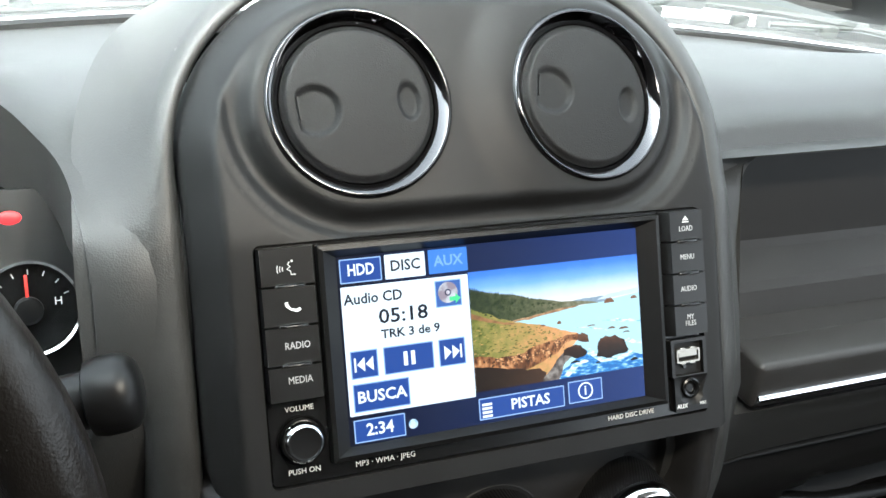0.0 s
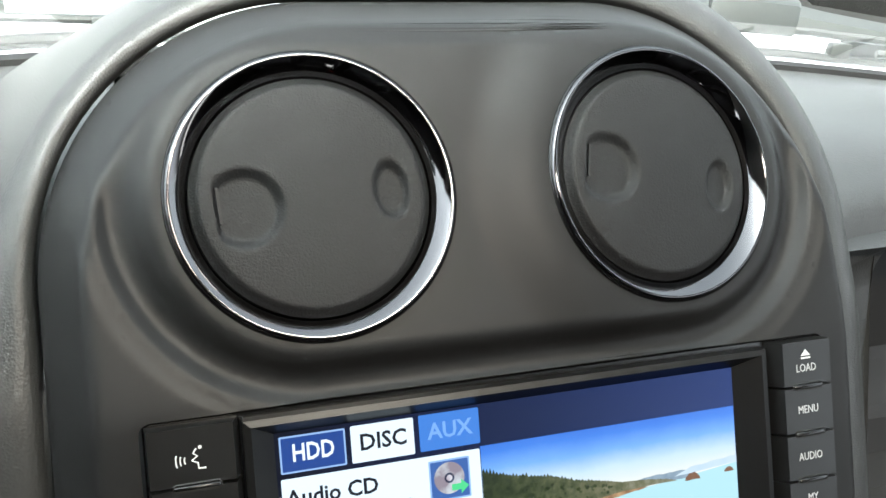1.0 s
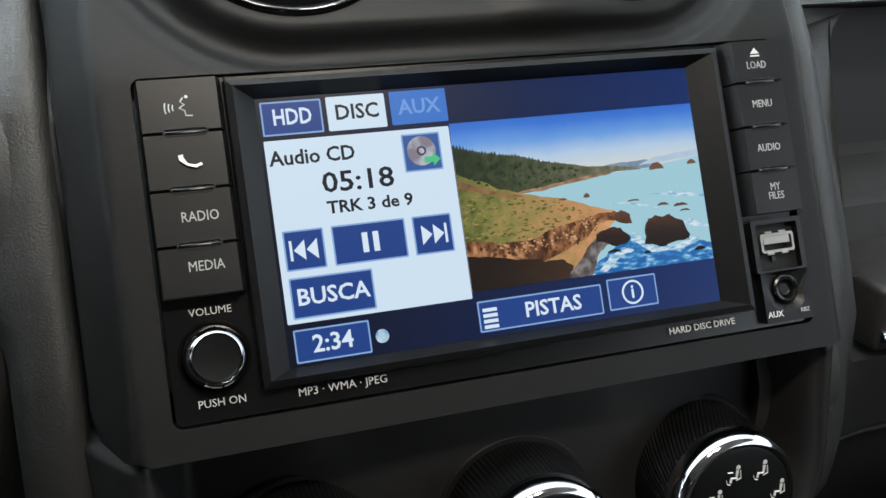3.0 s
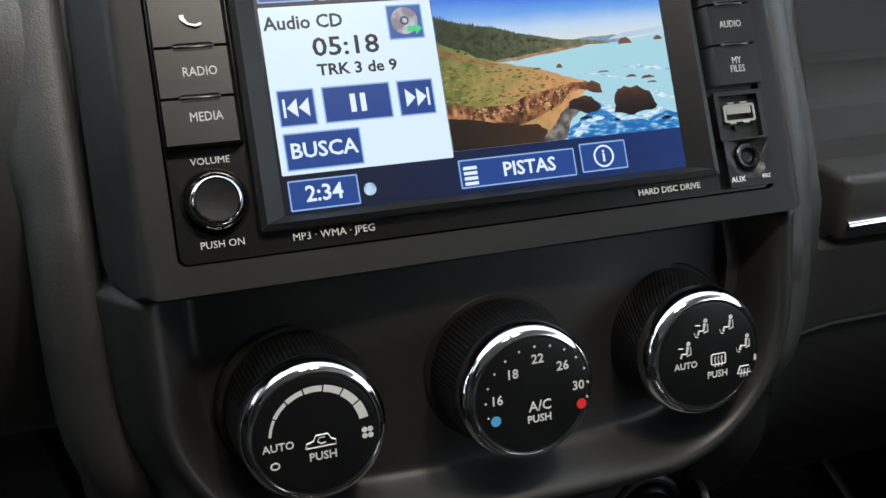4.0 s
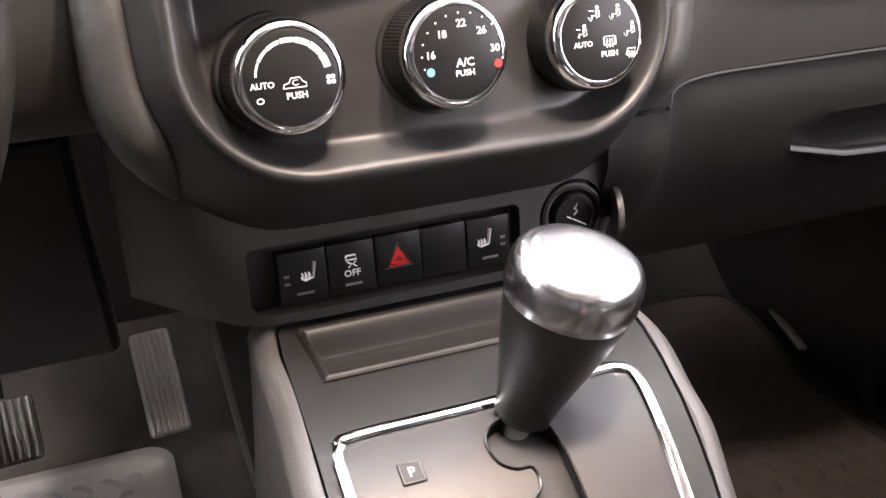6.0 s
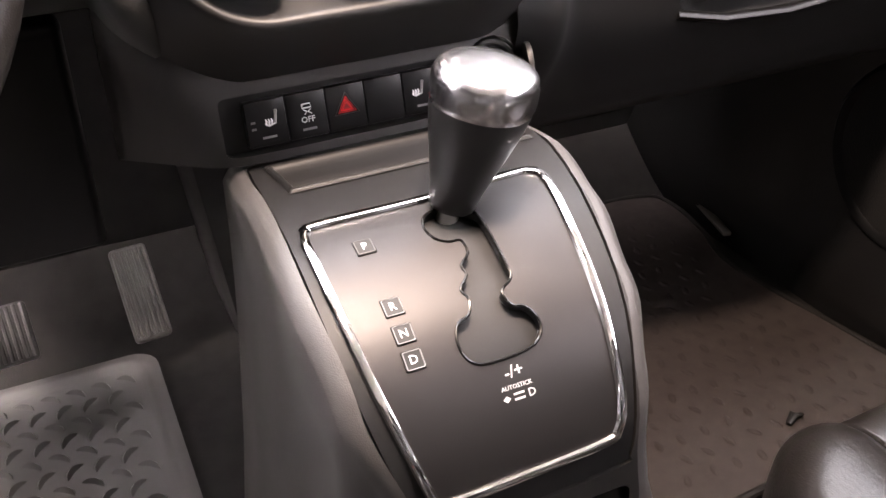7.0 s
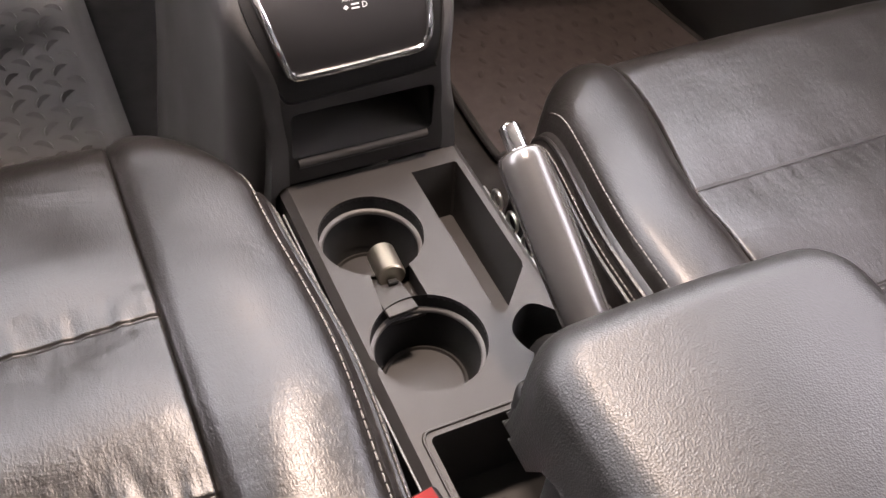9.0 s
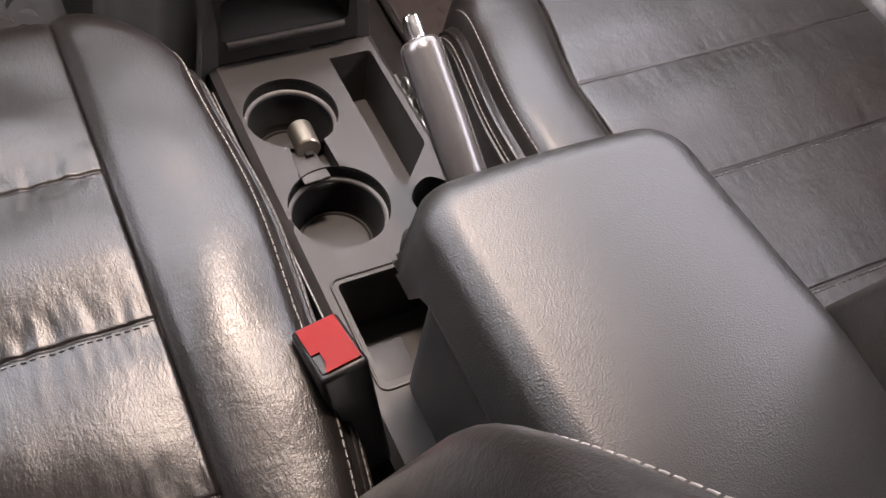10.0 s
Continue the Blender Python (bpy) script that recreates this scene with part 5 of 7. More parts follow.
GATE = [(-0.0215, 0.151), (-0.0245, 0.158), (-0.0225, 0.167), (-0.0165, 0.1715), (-0.0100, 0.1725), (-0.0100, 0.181), (-0.0165, 0.187), (-0.0160, 0.193), (-0.0225, 0.200), (-0.0205, 0.206), (-0.0240, 0.214),
        (-0.0305, 0.2165), (-0.0345, 0.224), (-0.0335, 0.2335), (-0.0270, 0.2390), (-0.0110, 0.2395), (0.0020, 0.2375), (0.0085, 0.2310), (0.0085, 0.2235), (0.0045, 0.2175), (-0.0010, 0.2155), (-0.0030, 0.207), (0.0050, 0.2010),
        (0.0062, 0.1900), (0.0062, 0.1620), (0.0030, 0.1545), (-0.0050, 0.1480), (-0.0150, 0.1475)]


def closed_curve(loop, n=4):
    """A smooth closed curve through a loop of points in 2D."""
    k = len(loop)
    out = []
    for i in range(k):
        p = [Vector(loop[(i + d) % k]) for d in (-1, 0, 1, 2)]
        for j in range(n):
            t = j / n
            q = 0.5 * (2 * p[1] + (p[2] - p[0]) * t + (2 * p[0] - 5 * p[1] + 4 * p[2] - p[3]) * t * t + (3 * p[1] - p[0] - 3 * p[2] + p[3]) * t ** 3)
            out.append((q.x, q.y))
    return out


def along(pairs, a):
    """Smooth reading between (place, value) pairs."""
    for (a0, v0), (a1, v1) in zip(pairs, pairs[1:]):
        if a <= a1:
            return v0 + (v1 - v0) * step01(a, a0, a1) if a > a0 else v0
    return pairs[-1][1]


def con_left(a):
    return along(((0.0, -0.097), (0.08, -0.1025), (0.17, -0.1055), (0.243, -0.1015), (0.3157, -0.0845), (0.37, -0.0805), (0.40, -0.0812)), a)


def con_right(a):
    return along(((0.0, 0.094), (0.10, 0.091), (0.16, 0.0815), (0.215, 0.073), (0.267, 0.0635), (0.31, 0.0605), (0.35, 0.064), (0.39, 0.0675)), a)


console = thing("center_console", "charcoal plastic floor console with shift panel, cup holders and trays", "center console", at=(XC, -0.3, 0.1))


def build_console():
    seam = closed_curve(SEAM, 3)
    a_end = ARC[-1] - 0.0005
    # shell with an opening for the shift panel and the bin under it
    rows = span(0.0, a_end, 0.008)
    verts = []
    for a in rows:
        l, r = con_left(a), con_right(a)
        p = con(0, a)
        low, flare = 0.02, 0.046
        hi = con(l + 0.0006, a, -0.0090)
        row = [Vector((hi.x - flare * (1 - q) ** 1.5, hi.y, low + (hi.z - low) * q)) for q in (0.0, 0.25, 0.5, 0.7, 0.82, 0.92, 1.0)]
        top = [con(l + e, a, -0.010 * (1 - e / 0.012) ** 2.2) for e in (0.002, 0.005, 0.008, 0.012)]
        topr = [con(r - e, a, -0.010 * (1 - e / 0.012) ** 2.2) for e in (0.012, 0.008, 0.005, 0.002)]
        rs = [Vector((r + (l - v.x) * 0.4, v.y, v.z)) for v in row][::-1]
        line = row + top
        verts.append((line, topr + rs))
    for part_name, k in (("left_side", 0), ("right_side", 1)):
        vv = [q for pair in verts for q in pair[k]]
        w = len(verts[0][k])
        ff = [(j * w + i, j * w + i + 1, (j + 1) * w + i + 1, (j + 1) * w + i) for j in range(len(verts) - 1) for i in range(w - 1)]
        child(part_name, mesh_of(part_name, vv, ff, SIDE, sharp=70), console, "grained console side, made paler to stand for light")
    outer = [(con_left(a) + 0.0118, a) for a in span(0.001, 0.385, 0.012)] + [(con_right(a) - 0.0118, a) for a in span(0.385, 0.001, 0.012)]
    bin_hole = round_rect(-0.066, 0.331, 0.0455, 0.3745, 0.006)
    part("shell", sheet(outer, [seam, bin_hole], 0.010, con, 0.012), CONSOLE, console, "smooth charcoal console shell", sharp=35)
    # bin
    bm = bmesh.new()
    lo = [con(x, a, 0.0) for x, a in ((-0.066, 0.331), (0.0455, 0.331), (0.0455, 0.3745), (-0.066, 0.3745))]
    back = [p + Vector((0, 0.07, -0.006 if i < 2 else -0.004)) for i, p in enumerate(lo)]
    A, Bq = [bm.verts.new(p + Vector((0, 0.002, 0))) for p in lo], [bm.verts.new(p) for p in back]
    for i in range(4):
        bm.faces.new((A[i], A[(i + 1) % 4], Bq[(i + 1) % 4], Bq[i]))
    bm.faces.new(Bq)
    # the paler plastic stands for light falling into the bin
    part("bin", bm, SIDE, console, "open bin, made paler to stand for light inside", smooth=False)
    part("bin_lip", tube([con(x, 0.3790, 0.001) for x in span(-0.062, 0.0415, 0.01)], 0.0042, 10), CONSOLE, console)
    # surround panel inside the seam, and the metal-look plate inside the chrome
    gap = closed_curve([(x * 0.982 - 0.0001, 0.1665 + (a - 0.1665) * 0.989) for x, a in SEAM], 3)
    chrome = closed_curve(CHROME_LOOP, 4)
    tray = [(x, a) for x, a in round_rect(-0.0760, 0.0370, 0.072, 0.0960, 0.008)]
    part("surround", sheet(gap, [chrome, tray], 0.008, lambda x, a, h: con(x, a, -0.0006 + h), 0.006), BEZEL, console, "satin charcoal surround panel", sharp=35)
    # shallow tray ahead of the lever
    fall = ((0.0360, 0.0), (0.0375, 0.0016), (0.0400, 0.0022), (0.0425, 0.0014), (0.0445, -0.0020), (0.0475, -0.0130), (0.0505, -0.0165), (0.0560, -0.0180), (0.0880, -0.0160), (0.0900, -0.0135), (0.0920, -0.0030), (0.0938, 0.0014), (0.0952, 0.0022), (0.0966, 0.0014), (0.0975, -0.0004))

    def dip(x, a):
        for (a0, h0), (a1, h1) in zip(fall, fall[1:]):
            if a <= a1:
                h = h0 + (h1 - h0) * (a - a0) / (a1 - a0)
                break
        e = min(x + 0.0770, 0.0730 - x)
        bead = 0.0022 * step01(e, 0.0, 0.0018) - 0.0222 * step01(e, 0.0030, 0.0085)
        return max(h, bead) if h < 0 else min(h, 0.0022 * step01(e, 0.0, 0.0018))
    across, ahead = span(-0.0770, -0.0645, 0.0010) + span(-0.0635, 0.0605, 0.0040) + span(0.0615, 0.0730, 0.0010), span(0.0362, 0.0972, 0.0010)
    grid_at = [(x, a) for a in ahead for x in across]
    v, f = grid(lambda x, a: con(x, a, dip(x, a)), across, ahead)
    tray = child("tray", mesh_of("tray", v, f, BEZEL, sharp=80), console, "shallow tray ahead of the gear lever")
    # dark sheet over the tray's deepest faces, standing for the recess's shade
    inner = [q for q in f if all(dip(*ends) < -0.0125 for ends in [grid_at[i] for i in q])]
    lift = [con(*grid_at[i], dip(*grid_at[i]) + 0.0006) for i in range(len(v))]
    used = sorted({i for q in inner for i in q})
    slot = {i: k for k, i in enumerate(used)}
    child("tray_shade", mesh_of("tray_shade", [lift[i] for i in used], [tuple(slot[i] for i in q) for q in inner], LINER, sharp=80), tray, "dark sheet that stands for shade in the tray")
    gate = closed_curve(GATE, 3)
    part("shift_plate", sheet(chrome, [gate], 0.006, lambda x, a, h: con(x, a, 0.0002 + h), 0.006), PLATE, console, "dark metal-look shift plate", sharp=35)
    part("gate_rim", tube([con(x, a, 0.0002) for x, a in closed_curve(GATE, 3)], 0.0008, 6, closed=True), BLACK, console, "dark edge of the shift gate")
    part("gate_floor", sheet(round_rect(-0.045, 0.14, 0.02, 0.25, 0.004), [], 0.01, lambda x, a, h: con(x, a, -0.0052 + h), 0.002), DARK, console)
    pts = [con(x, a, 0.0008) for x, a in chrome]
    part("chrome_trim", tube(pts, 0.0027, 8, True, flat=0.75, up=[con_up(a) for x, a in chrome]), CHROME, console, "bright chrome trim frame")
    for c, a in (("P", 0.1612), ("R", 0.1993), ("N", 0.2141), ("D", 0.2275)):
        o, d = con(-0.058, a, 0.0003), con_up(a)
        m = Matrix.Translation(o) @ Matrix.Rotation(math.atan2(-d.y, d.z), 4, "X")
        k = part("gear_mark", box((0.0102, 0.0102, 0.0014), m, 0.0004, 1), DARK, console)
        part("border", tube([m @ Vector((x, y, 0.0008)) for x, y in round_rect(-0.0044, -0.0044, 0.0044, 0.0044, 0.0006, 2)], 0.00034, 5, True, flat=0.5), mat("border_metal", (0.07, 0.068, 0.066), 0.4, tone=0.1) if c == "P" else GREY_INK, k, "pale metal border")
        words(c, 0.0062, m @ Matrix.Translation((0, 0, 0.0008)), INK, k)
    def on(x, a):
        o, d = con(x, a, 0.0004), con_up(a)
        return Matrix.Translation(o) @ Matrix.Rotation(math.atan2(-d.y, d.z), 4, "X")
    words("-/+", 0.0085, on(-0.0125, 0.2465), INK, console)
    words("AUTOSTICK", 0.0030, on(-0.0130, 0.2535), INK, console)
    words("D", 0.0056, on(-0.0060, 0.2585), INK, console)
    for i in range(2):
        flat([(-0.0028, -0.0005), (0.0028, -0.0005), (0.0028, 0.0005), (-0.0028, 0.0005)], on(-0.0128, 0.2570 + 0.0026 * i), 0.0001, INK, console, "print_bar")
    flat([(-0.002, 0), (0, 0.0016), (0.002, 0), (0, -0.0016)], on(-0.0195, 0.2585), 0.0001, INK, console, "sign")


build_console()


def build_cup_tray():
    Z = 0.25
    slot_r = closed_curve([(0.0255, -0.452), (0.0265, -0.466), (0.034, -0.480), (0.046, -0.500), (0.066, -0.506), (0.0705, -0.480), (0.066, -0.455), (0.050, -0.437), (0.036, -0.440)], 4)
    coin = [(0.0225, -0.2885), (0.0590, -0.2885), (0.0605, -0.2905), (0.0605, -0.4000), (0.0590, -0.4045), (0.0290, -0.4370), (0.0262, -0.4375), (0.0245, -0.4350), (0.0225, -0.430)]
    rear = round_rect(-0.0600, -0.592, 0.030, -0.507, 0.004)
    # one opening: both cups and the gap that joins them
    def ring(cx, cy, r, a0, a1, n=44):
        return [(cx + r * math.cos(radians(a0 + (a1 - a0) * i / n)), cy + r * math.sin(radians(a0 + (a1 - a0) * i / n))) for i in range(n + 1)]
    both = ring(-0.0305, -0.3375, 0.0385, -68, 247) + ring(-0.0300, -0.4400, 0.0395, 119, 428)

    def top(x, y, h):
        e = min(1, max(0, (0.0745 - abs(x + 0.003)) / 0.006))
        return Vector((x, y, Z - 0.006 * (1 - e) ** 2 + h))
    xs0, xs1 = -0.0775, 0.0715
    body = part("cup_tray", sheet([(xs0, -0.86), (xs1, -0.86), (xs1, -0.2655), (xs0, -0.2655)], [both, coin, rear, slot_r], 0.006, top, 0.02), CONSOLE, console, "matte charcoal cup-holder tray", sharp=35)
    for cx, cy, r, depth in ((-0.0305, -0.3375, 0.0385, 0.056), (-0.0300, -0.4400, 0.0395, 0.050)):
        m = Matrix.Translation((cx, cy, Z))
        part("cup_holder", lathe([(r + 0.0005, -0.001), (r, -0.003), (r - 0.0006, -0.016), (r - 0.0024, -0.0172), (r - 0.0030, -0.020), (r - 0.0045, -depth + 0.006), (r - 0.008, -depth), (0.02, -depth + 0.001), (0.001, -depth)], m, 64, "end"), LINER, body, "deep round cup holder")
        # paler plastic here stands for the bright line along the ledge
        part("cup_ledge", lathe([(r + 0.0002, -0.0122), (r - 0.0026, -0.0128), (r - 0.0034, -0.0138), (r - 0.0036, -0.0156), (r - 0.0010, -0.0180)], m, 64, cap=False), SIDE, body)
        part("cup_liner", lathe([(r - 0.009, -depth + 0.0005), (r - 0.009, -depth + 0.003), (r - 0.011, -depth + 0.004), (r - 0.012, -depth + 0.002), (0.001, -depth + 0.002)], m, 56, "end"), CONSOLE, body)
    part("bridge", box((0.0225, 0.040, 0.0035), Matrix.Translation((-0.0370, -0.3905, Z - 0.0050)) @ Matrix.Rotation(radians(4), 4, "Z") @ Matrix.Rotation(radians(-5), 4, "X"), 0.001, 2), CONSOLE, body, "flat tongue between the cups")
    part("gap_floor", box((0.050, 0.034, 0.004), Matrix.Translation((-0.031, -0.3890, Z - 0.018)), 0.001, 2), CONSOLE, body)

    def well(name, loop, depth, material, shrink=0.94):
        cx, cy = sum(p[0] for p in loop) / len(loop), sum(p[1] for p in loop) / len(loop)
        bm = bmesh.new()
        a = [bm.verts.new((x, y, Z - 0.001)) for x, y in loop]
        b = [bm.verts.new((cx + (x - cx) * shrink, cy + (y - cy) * shrink, Z - depth)) for x, y in loop]
        n = len(a)
        for i in range(n):
            bm.faces.new((a[i], a[(i + 1) % n], b[(i + 1) % n], b[i]))
        bm.faces.new(b)
        return part(name, bm, material, body, sharp=30)
    well("coin_tray", coin, 0.055, CONSOLE)
    part("coin_step", box((0.0055, 0.085, 0.020), Matrix.Translation((0.0265, -0.375, Z - 0.022)), 0.0015, 2), CONSOLE, body)
    well("rear_tray", rear, 0.070, CONSOLE)
    part("tray_step", box((0.040, 0.045, 0.030), Matrix.Translation((-0.040, -0.565, Z - 0.052)), 0.003, 2), CONSOLE, body)
    well("lever_slot", slot_r, 0.06, DARK)
    part("tray_rim", tube([(x, y, Z + 0.0004) for x, y in round_rect(-0.0645, -0.598, 0.030, -0.5025, 0.007)], 0.0012, 6, True), CONSOLE, body)
    for s, x in ((-1, xs0), (1, xs1)):
        bm = bmesh.new()
        q = [bm.verts.new(p) for p in ((x, -0.262, Z - 0.007), (x, -0.86, Z - 0.007), (x + s * 0.006, -0.86, 0.02), (x + s * 0.006, -0.262, 0.02))]
        bm.faces.new(q)
        part("tray_side", bm, CONSOLE, body)
    part("cable", tube([(-0.0795, -0.285, 0.236), (-0.0815, -0.36, 0.247), (-0.0800, -0.45, 0.2495), (-0.0790, -0.55, 0.249)], 0.0008, 6), GREY_INK, body)
    return body


cup_tray = build_cup_tray()


def build_cylinder():
    t = thing("metal_cylinder", "small satin metal cylinder lying on the cup-holder bridge", "metal cylinder", at=(-0.031, -0.385, 0.25))
    a, b = Vector((-0.0300, -0.3540, 0.2470)), Vector((-0.0322, -0.3810, 0.2510))
    part("barrel", tube([a, a.lerp(b, 0.04), a.lerp(b, 0.96), b], [0.0092, 0.0102, 0.0102, 0.0092], 28), BRASS, t)
    part("clip", box((0.007, 0.004, 0.003), Matrix.Translation((-0.0325, -0.3830, 0.2480)), 0.0004, 1), BUTTON, t)


build_cylinder()


# ---- gear lever ----
def build_lever():
    t = thing("gear_lever", "black leather-wrapped gear lever with a satin chrome cap", "gear lever", at=(-0.008, -0.17, 0.445))
    p0, p1 = Vector((-0.0095, -0.166, 0.432)), Vector((0.0208, -0.1640, 0.5150))
    z = (p1 - p0).normalized()
    m = Matrix.Translation(p0) @ Vector((0, 0, 1)).rotation_difference(z).to_matrix().to_4x4()
    part("shaft", lathe([(0.006, -0.01), (0.006, 0.02)], m, 20), STEEL, t, "metal shaft")
    part("grip", lathe([(0.0090, 0.012), (0.0122, 0.015), (0.0140, 0.024), (0.0174, 0.036), (0.0218, 0.050), (0.0250, 0.062), (0.0268, 0.0705), (0.0270, 0.0770), (0.0250, 0.0800)], m, 56), GRIP, t, "black leather grip")
    top = m @ Matrix.Translation((0, 0, 0.074)) @ Matrix.Rotation(radians(9), 4, "X") @ Matrix.Rotation(radians(-11), 4, "Y") @ Matrix.Scale(0.955, 4)
    part("cap", lathe([(0.0270, -0.007), (0.0286, -0.001), (0.0293, 0.0015), (0.0293, 0.0085), (0.0288, 0.0125), (0.0274, 0.0160), (0.0250, 0.0182), (0.0215, 0.0192), (0.0150, 0.0198), (0.0080, 0.0201), (0.0005, 0.0202)], top, 72), SATIN_CHROME, t, "satin chrome cap", sharp=60)
    part("trigger", box((0.008, 0.010, 0.020), m @ Matrix.Translation((0.0225, 0.004, 0.052)) @ Matrix.Rotation(radians(16), 4, "Y"), 0.003, 3), CHROME, t, "chrome release button")


build_lever()


# ---- handbrake ----
def build_handbrake():
    t = thing("handbrake_lever", "grey vinyl-wrapped handbrake lever with a silver button", "handbrake", at=(0.026, -0.5, 0.30))
    p0, p1 = Vector((0.0285, -0.560, 0.315)), Vector((0.0270, -0.4200, 0.3840))
    d = (p1 - p0).normalized()
    cut = [0.0, 0.18, 0.26, 0.275, 0.29, 0.31, 0.60, 0.93, 0.975, 0.99, 1.0]
    rad = [0.0120, 0.0140, 0.0146, 0.0139, 0.0139, 0.0147, 0.0152, 0.0152, 0.0148, 0.0132, 0.0095]
    part("grip", tube([p0.lerp(p1, c) for c in cut], rad, 24), mat("handbrake_vinyl", (0.050, 0.048, 0.047), 0.24, spec=0.9, grain=0.03, grain_scale=700, tone=0.05), t, "grey vinyl grip")
    part("button", tube([p1 - d * 0.002, p1 + d * 0.013, p1 + d * 0.0165, p1 + d * 0.018], [0.0068, 0.0066, 0.0062, 0.0046], 20), CHROME, t, "silver release button")
    part("arm", tube([p0 - d * 0.06, p0 + d * 0.02], 0.010, 14), BUTTON, t)
    part("boot", tube([(0.046, -0.478, 0.236), (0.042, -0.505, 0.262), (0.033, -0.540, 0.296)], [0.020, 0.018, 0.014], 18), LEATHER, t, "black lever boot")


build_handbrake()


# ---- armrest ----
def build_armrest():
    t = thing("armrest", "charcoal padded armrest lid on the console box", "armrest", at=(0.03, -0.7, 0.3))
    x0, x1, y1, y0 = -0.058, 0.134, -0.560, -0.96

    def lid(x, y):
        d = sd_box(x, y, (x0 + x1) / 2, (y0 + y1) / 2, (x1 - x0) / 2, (y1 - y0) / 2, 0.032)
        c = 0.006 * (1 - ((x - (x0 + x1) / 2) / 0.09) ** 2)
        z = 0.425 + c + 0.010 * step01(-y, 0.56, 0.8)
        e = max(0.0, d + 0.024)
        return z - 0.022 * (1 - math.sqrt(max(0, 1 - min(1, e / 0.024) ** 2))) - max(0, d) * 14
    xs = [x0 - 0.003] + span(x0 - 0.001, x1 + 0.001, 0.004) + [x1 + 0.003]
    ys = span(y0, y1 - 0.03, 0.01) + span(y1 - 0.027, y1 + 0.002, 0.002) + [y1 + 0.004]
    low = lambda y: 0.366 + 0.022 * step01(-y, 0.606, 0.612)
    v, f = grid(lambda x, y: Vector((x, y, max(low(y), lid(x, y)))), xs, ys)
    f = [q for q in f if any(v[i][2] > low(v[i][1]) + 0.0005 for i in q)]
    child("lid", mesh_of("lid", v, f, ARM, sharp=75), t, "padded charcoal lid")
    part("lid_base", box((0.184, 0.395, 0.026), Matrix.Translation((0.038, -0.763, 0.378)), 0.006, 3), DARK, t)
    part("box", box((0.176, 0.385, 0.185), Matrix.Translation((0.042, -0.778, 0.2725)), 0.022, 6), LOWER, t, "console storage box")
    part("latch", box((0.03, 0.006, 0.012), Matrix.Translation((0.03, -0.561, 0.362)), 0.002, 2), BUTTON, t)


build_armrest()


# ---- seats ----
def stitches(pts, length=0.0048, gap=0.0012, r=0.00042, lift=0.0003):
    """Thread dashes along a line of points."""
    bm = bmesh.new()
    total = []
    for a, b in zip(pts, pts[1:]):
        total.append((b - a).length)
    whole = sum(total)
    s = 0.0

    def at(q):
        k = 0
        while k < len(total) - 1 and q > total[k]:
            q -= total[k]
            k += 1
        return pts[k].lerp(pts[k + 1], min(1, q / total[k]))
    up = Vector((0, 0, lift))
    while s + length < whole:
        a, b = at(s) + up, at(s + length) + up
        d = (b - a).normalized()
        side = d.cross(Vector((0, 0, 1))).normalized() * r
        top = Vector((0, 0, r * 0.9))
        ring = [[bm.verts.new(p + side * c + top * e) for c, e in ((1, 0), (0.5, 1), (-0.5, 1), (-1, 0))] for p in (a, a.lerp(b, 0.5) + top * 0.5, b)]
        for m, n in zip(ring, ring[1:]):
            for k in range(3):
                bm.faces.new((m[k], m[k + 1], n[k + 1], n[k]))
        s += length + gap
    return bm


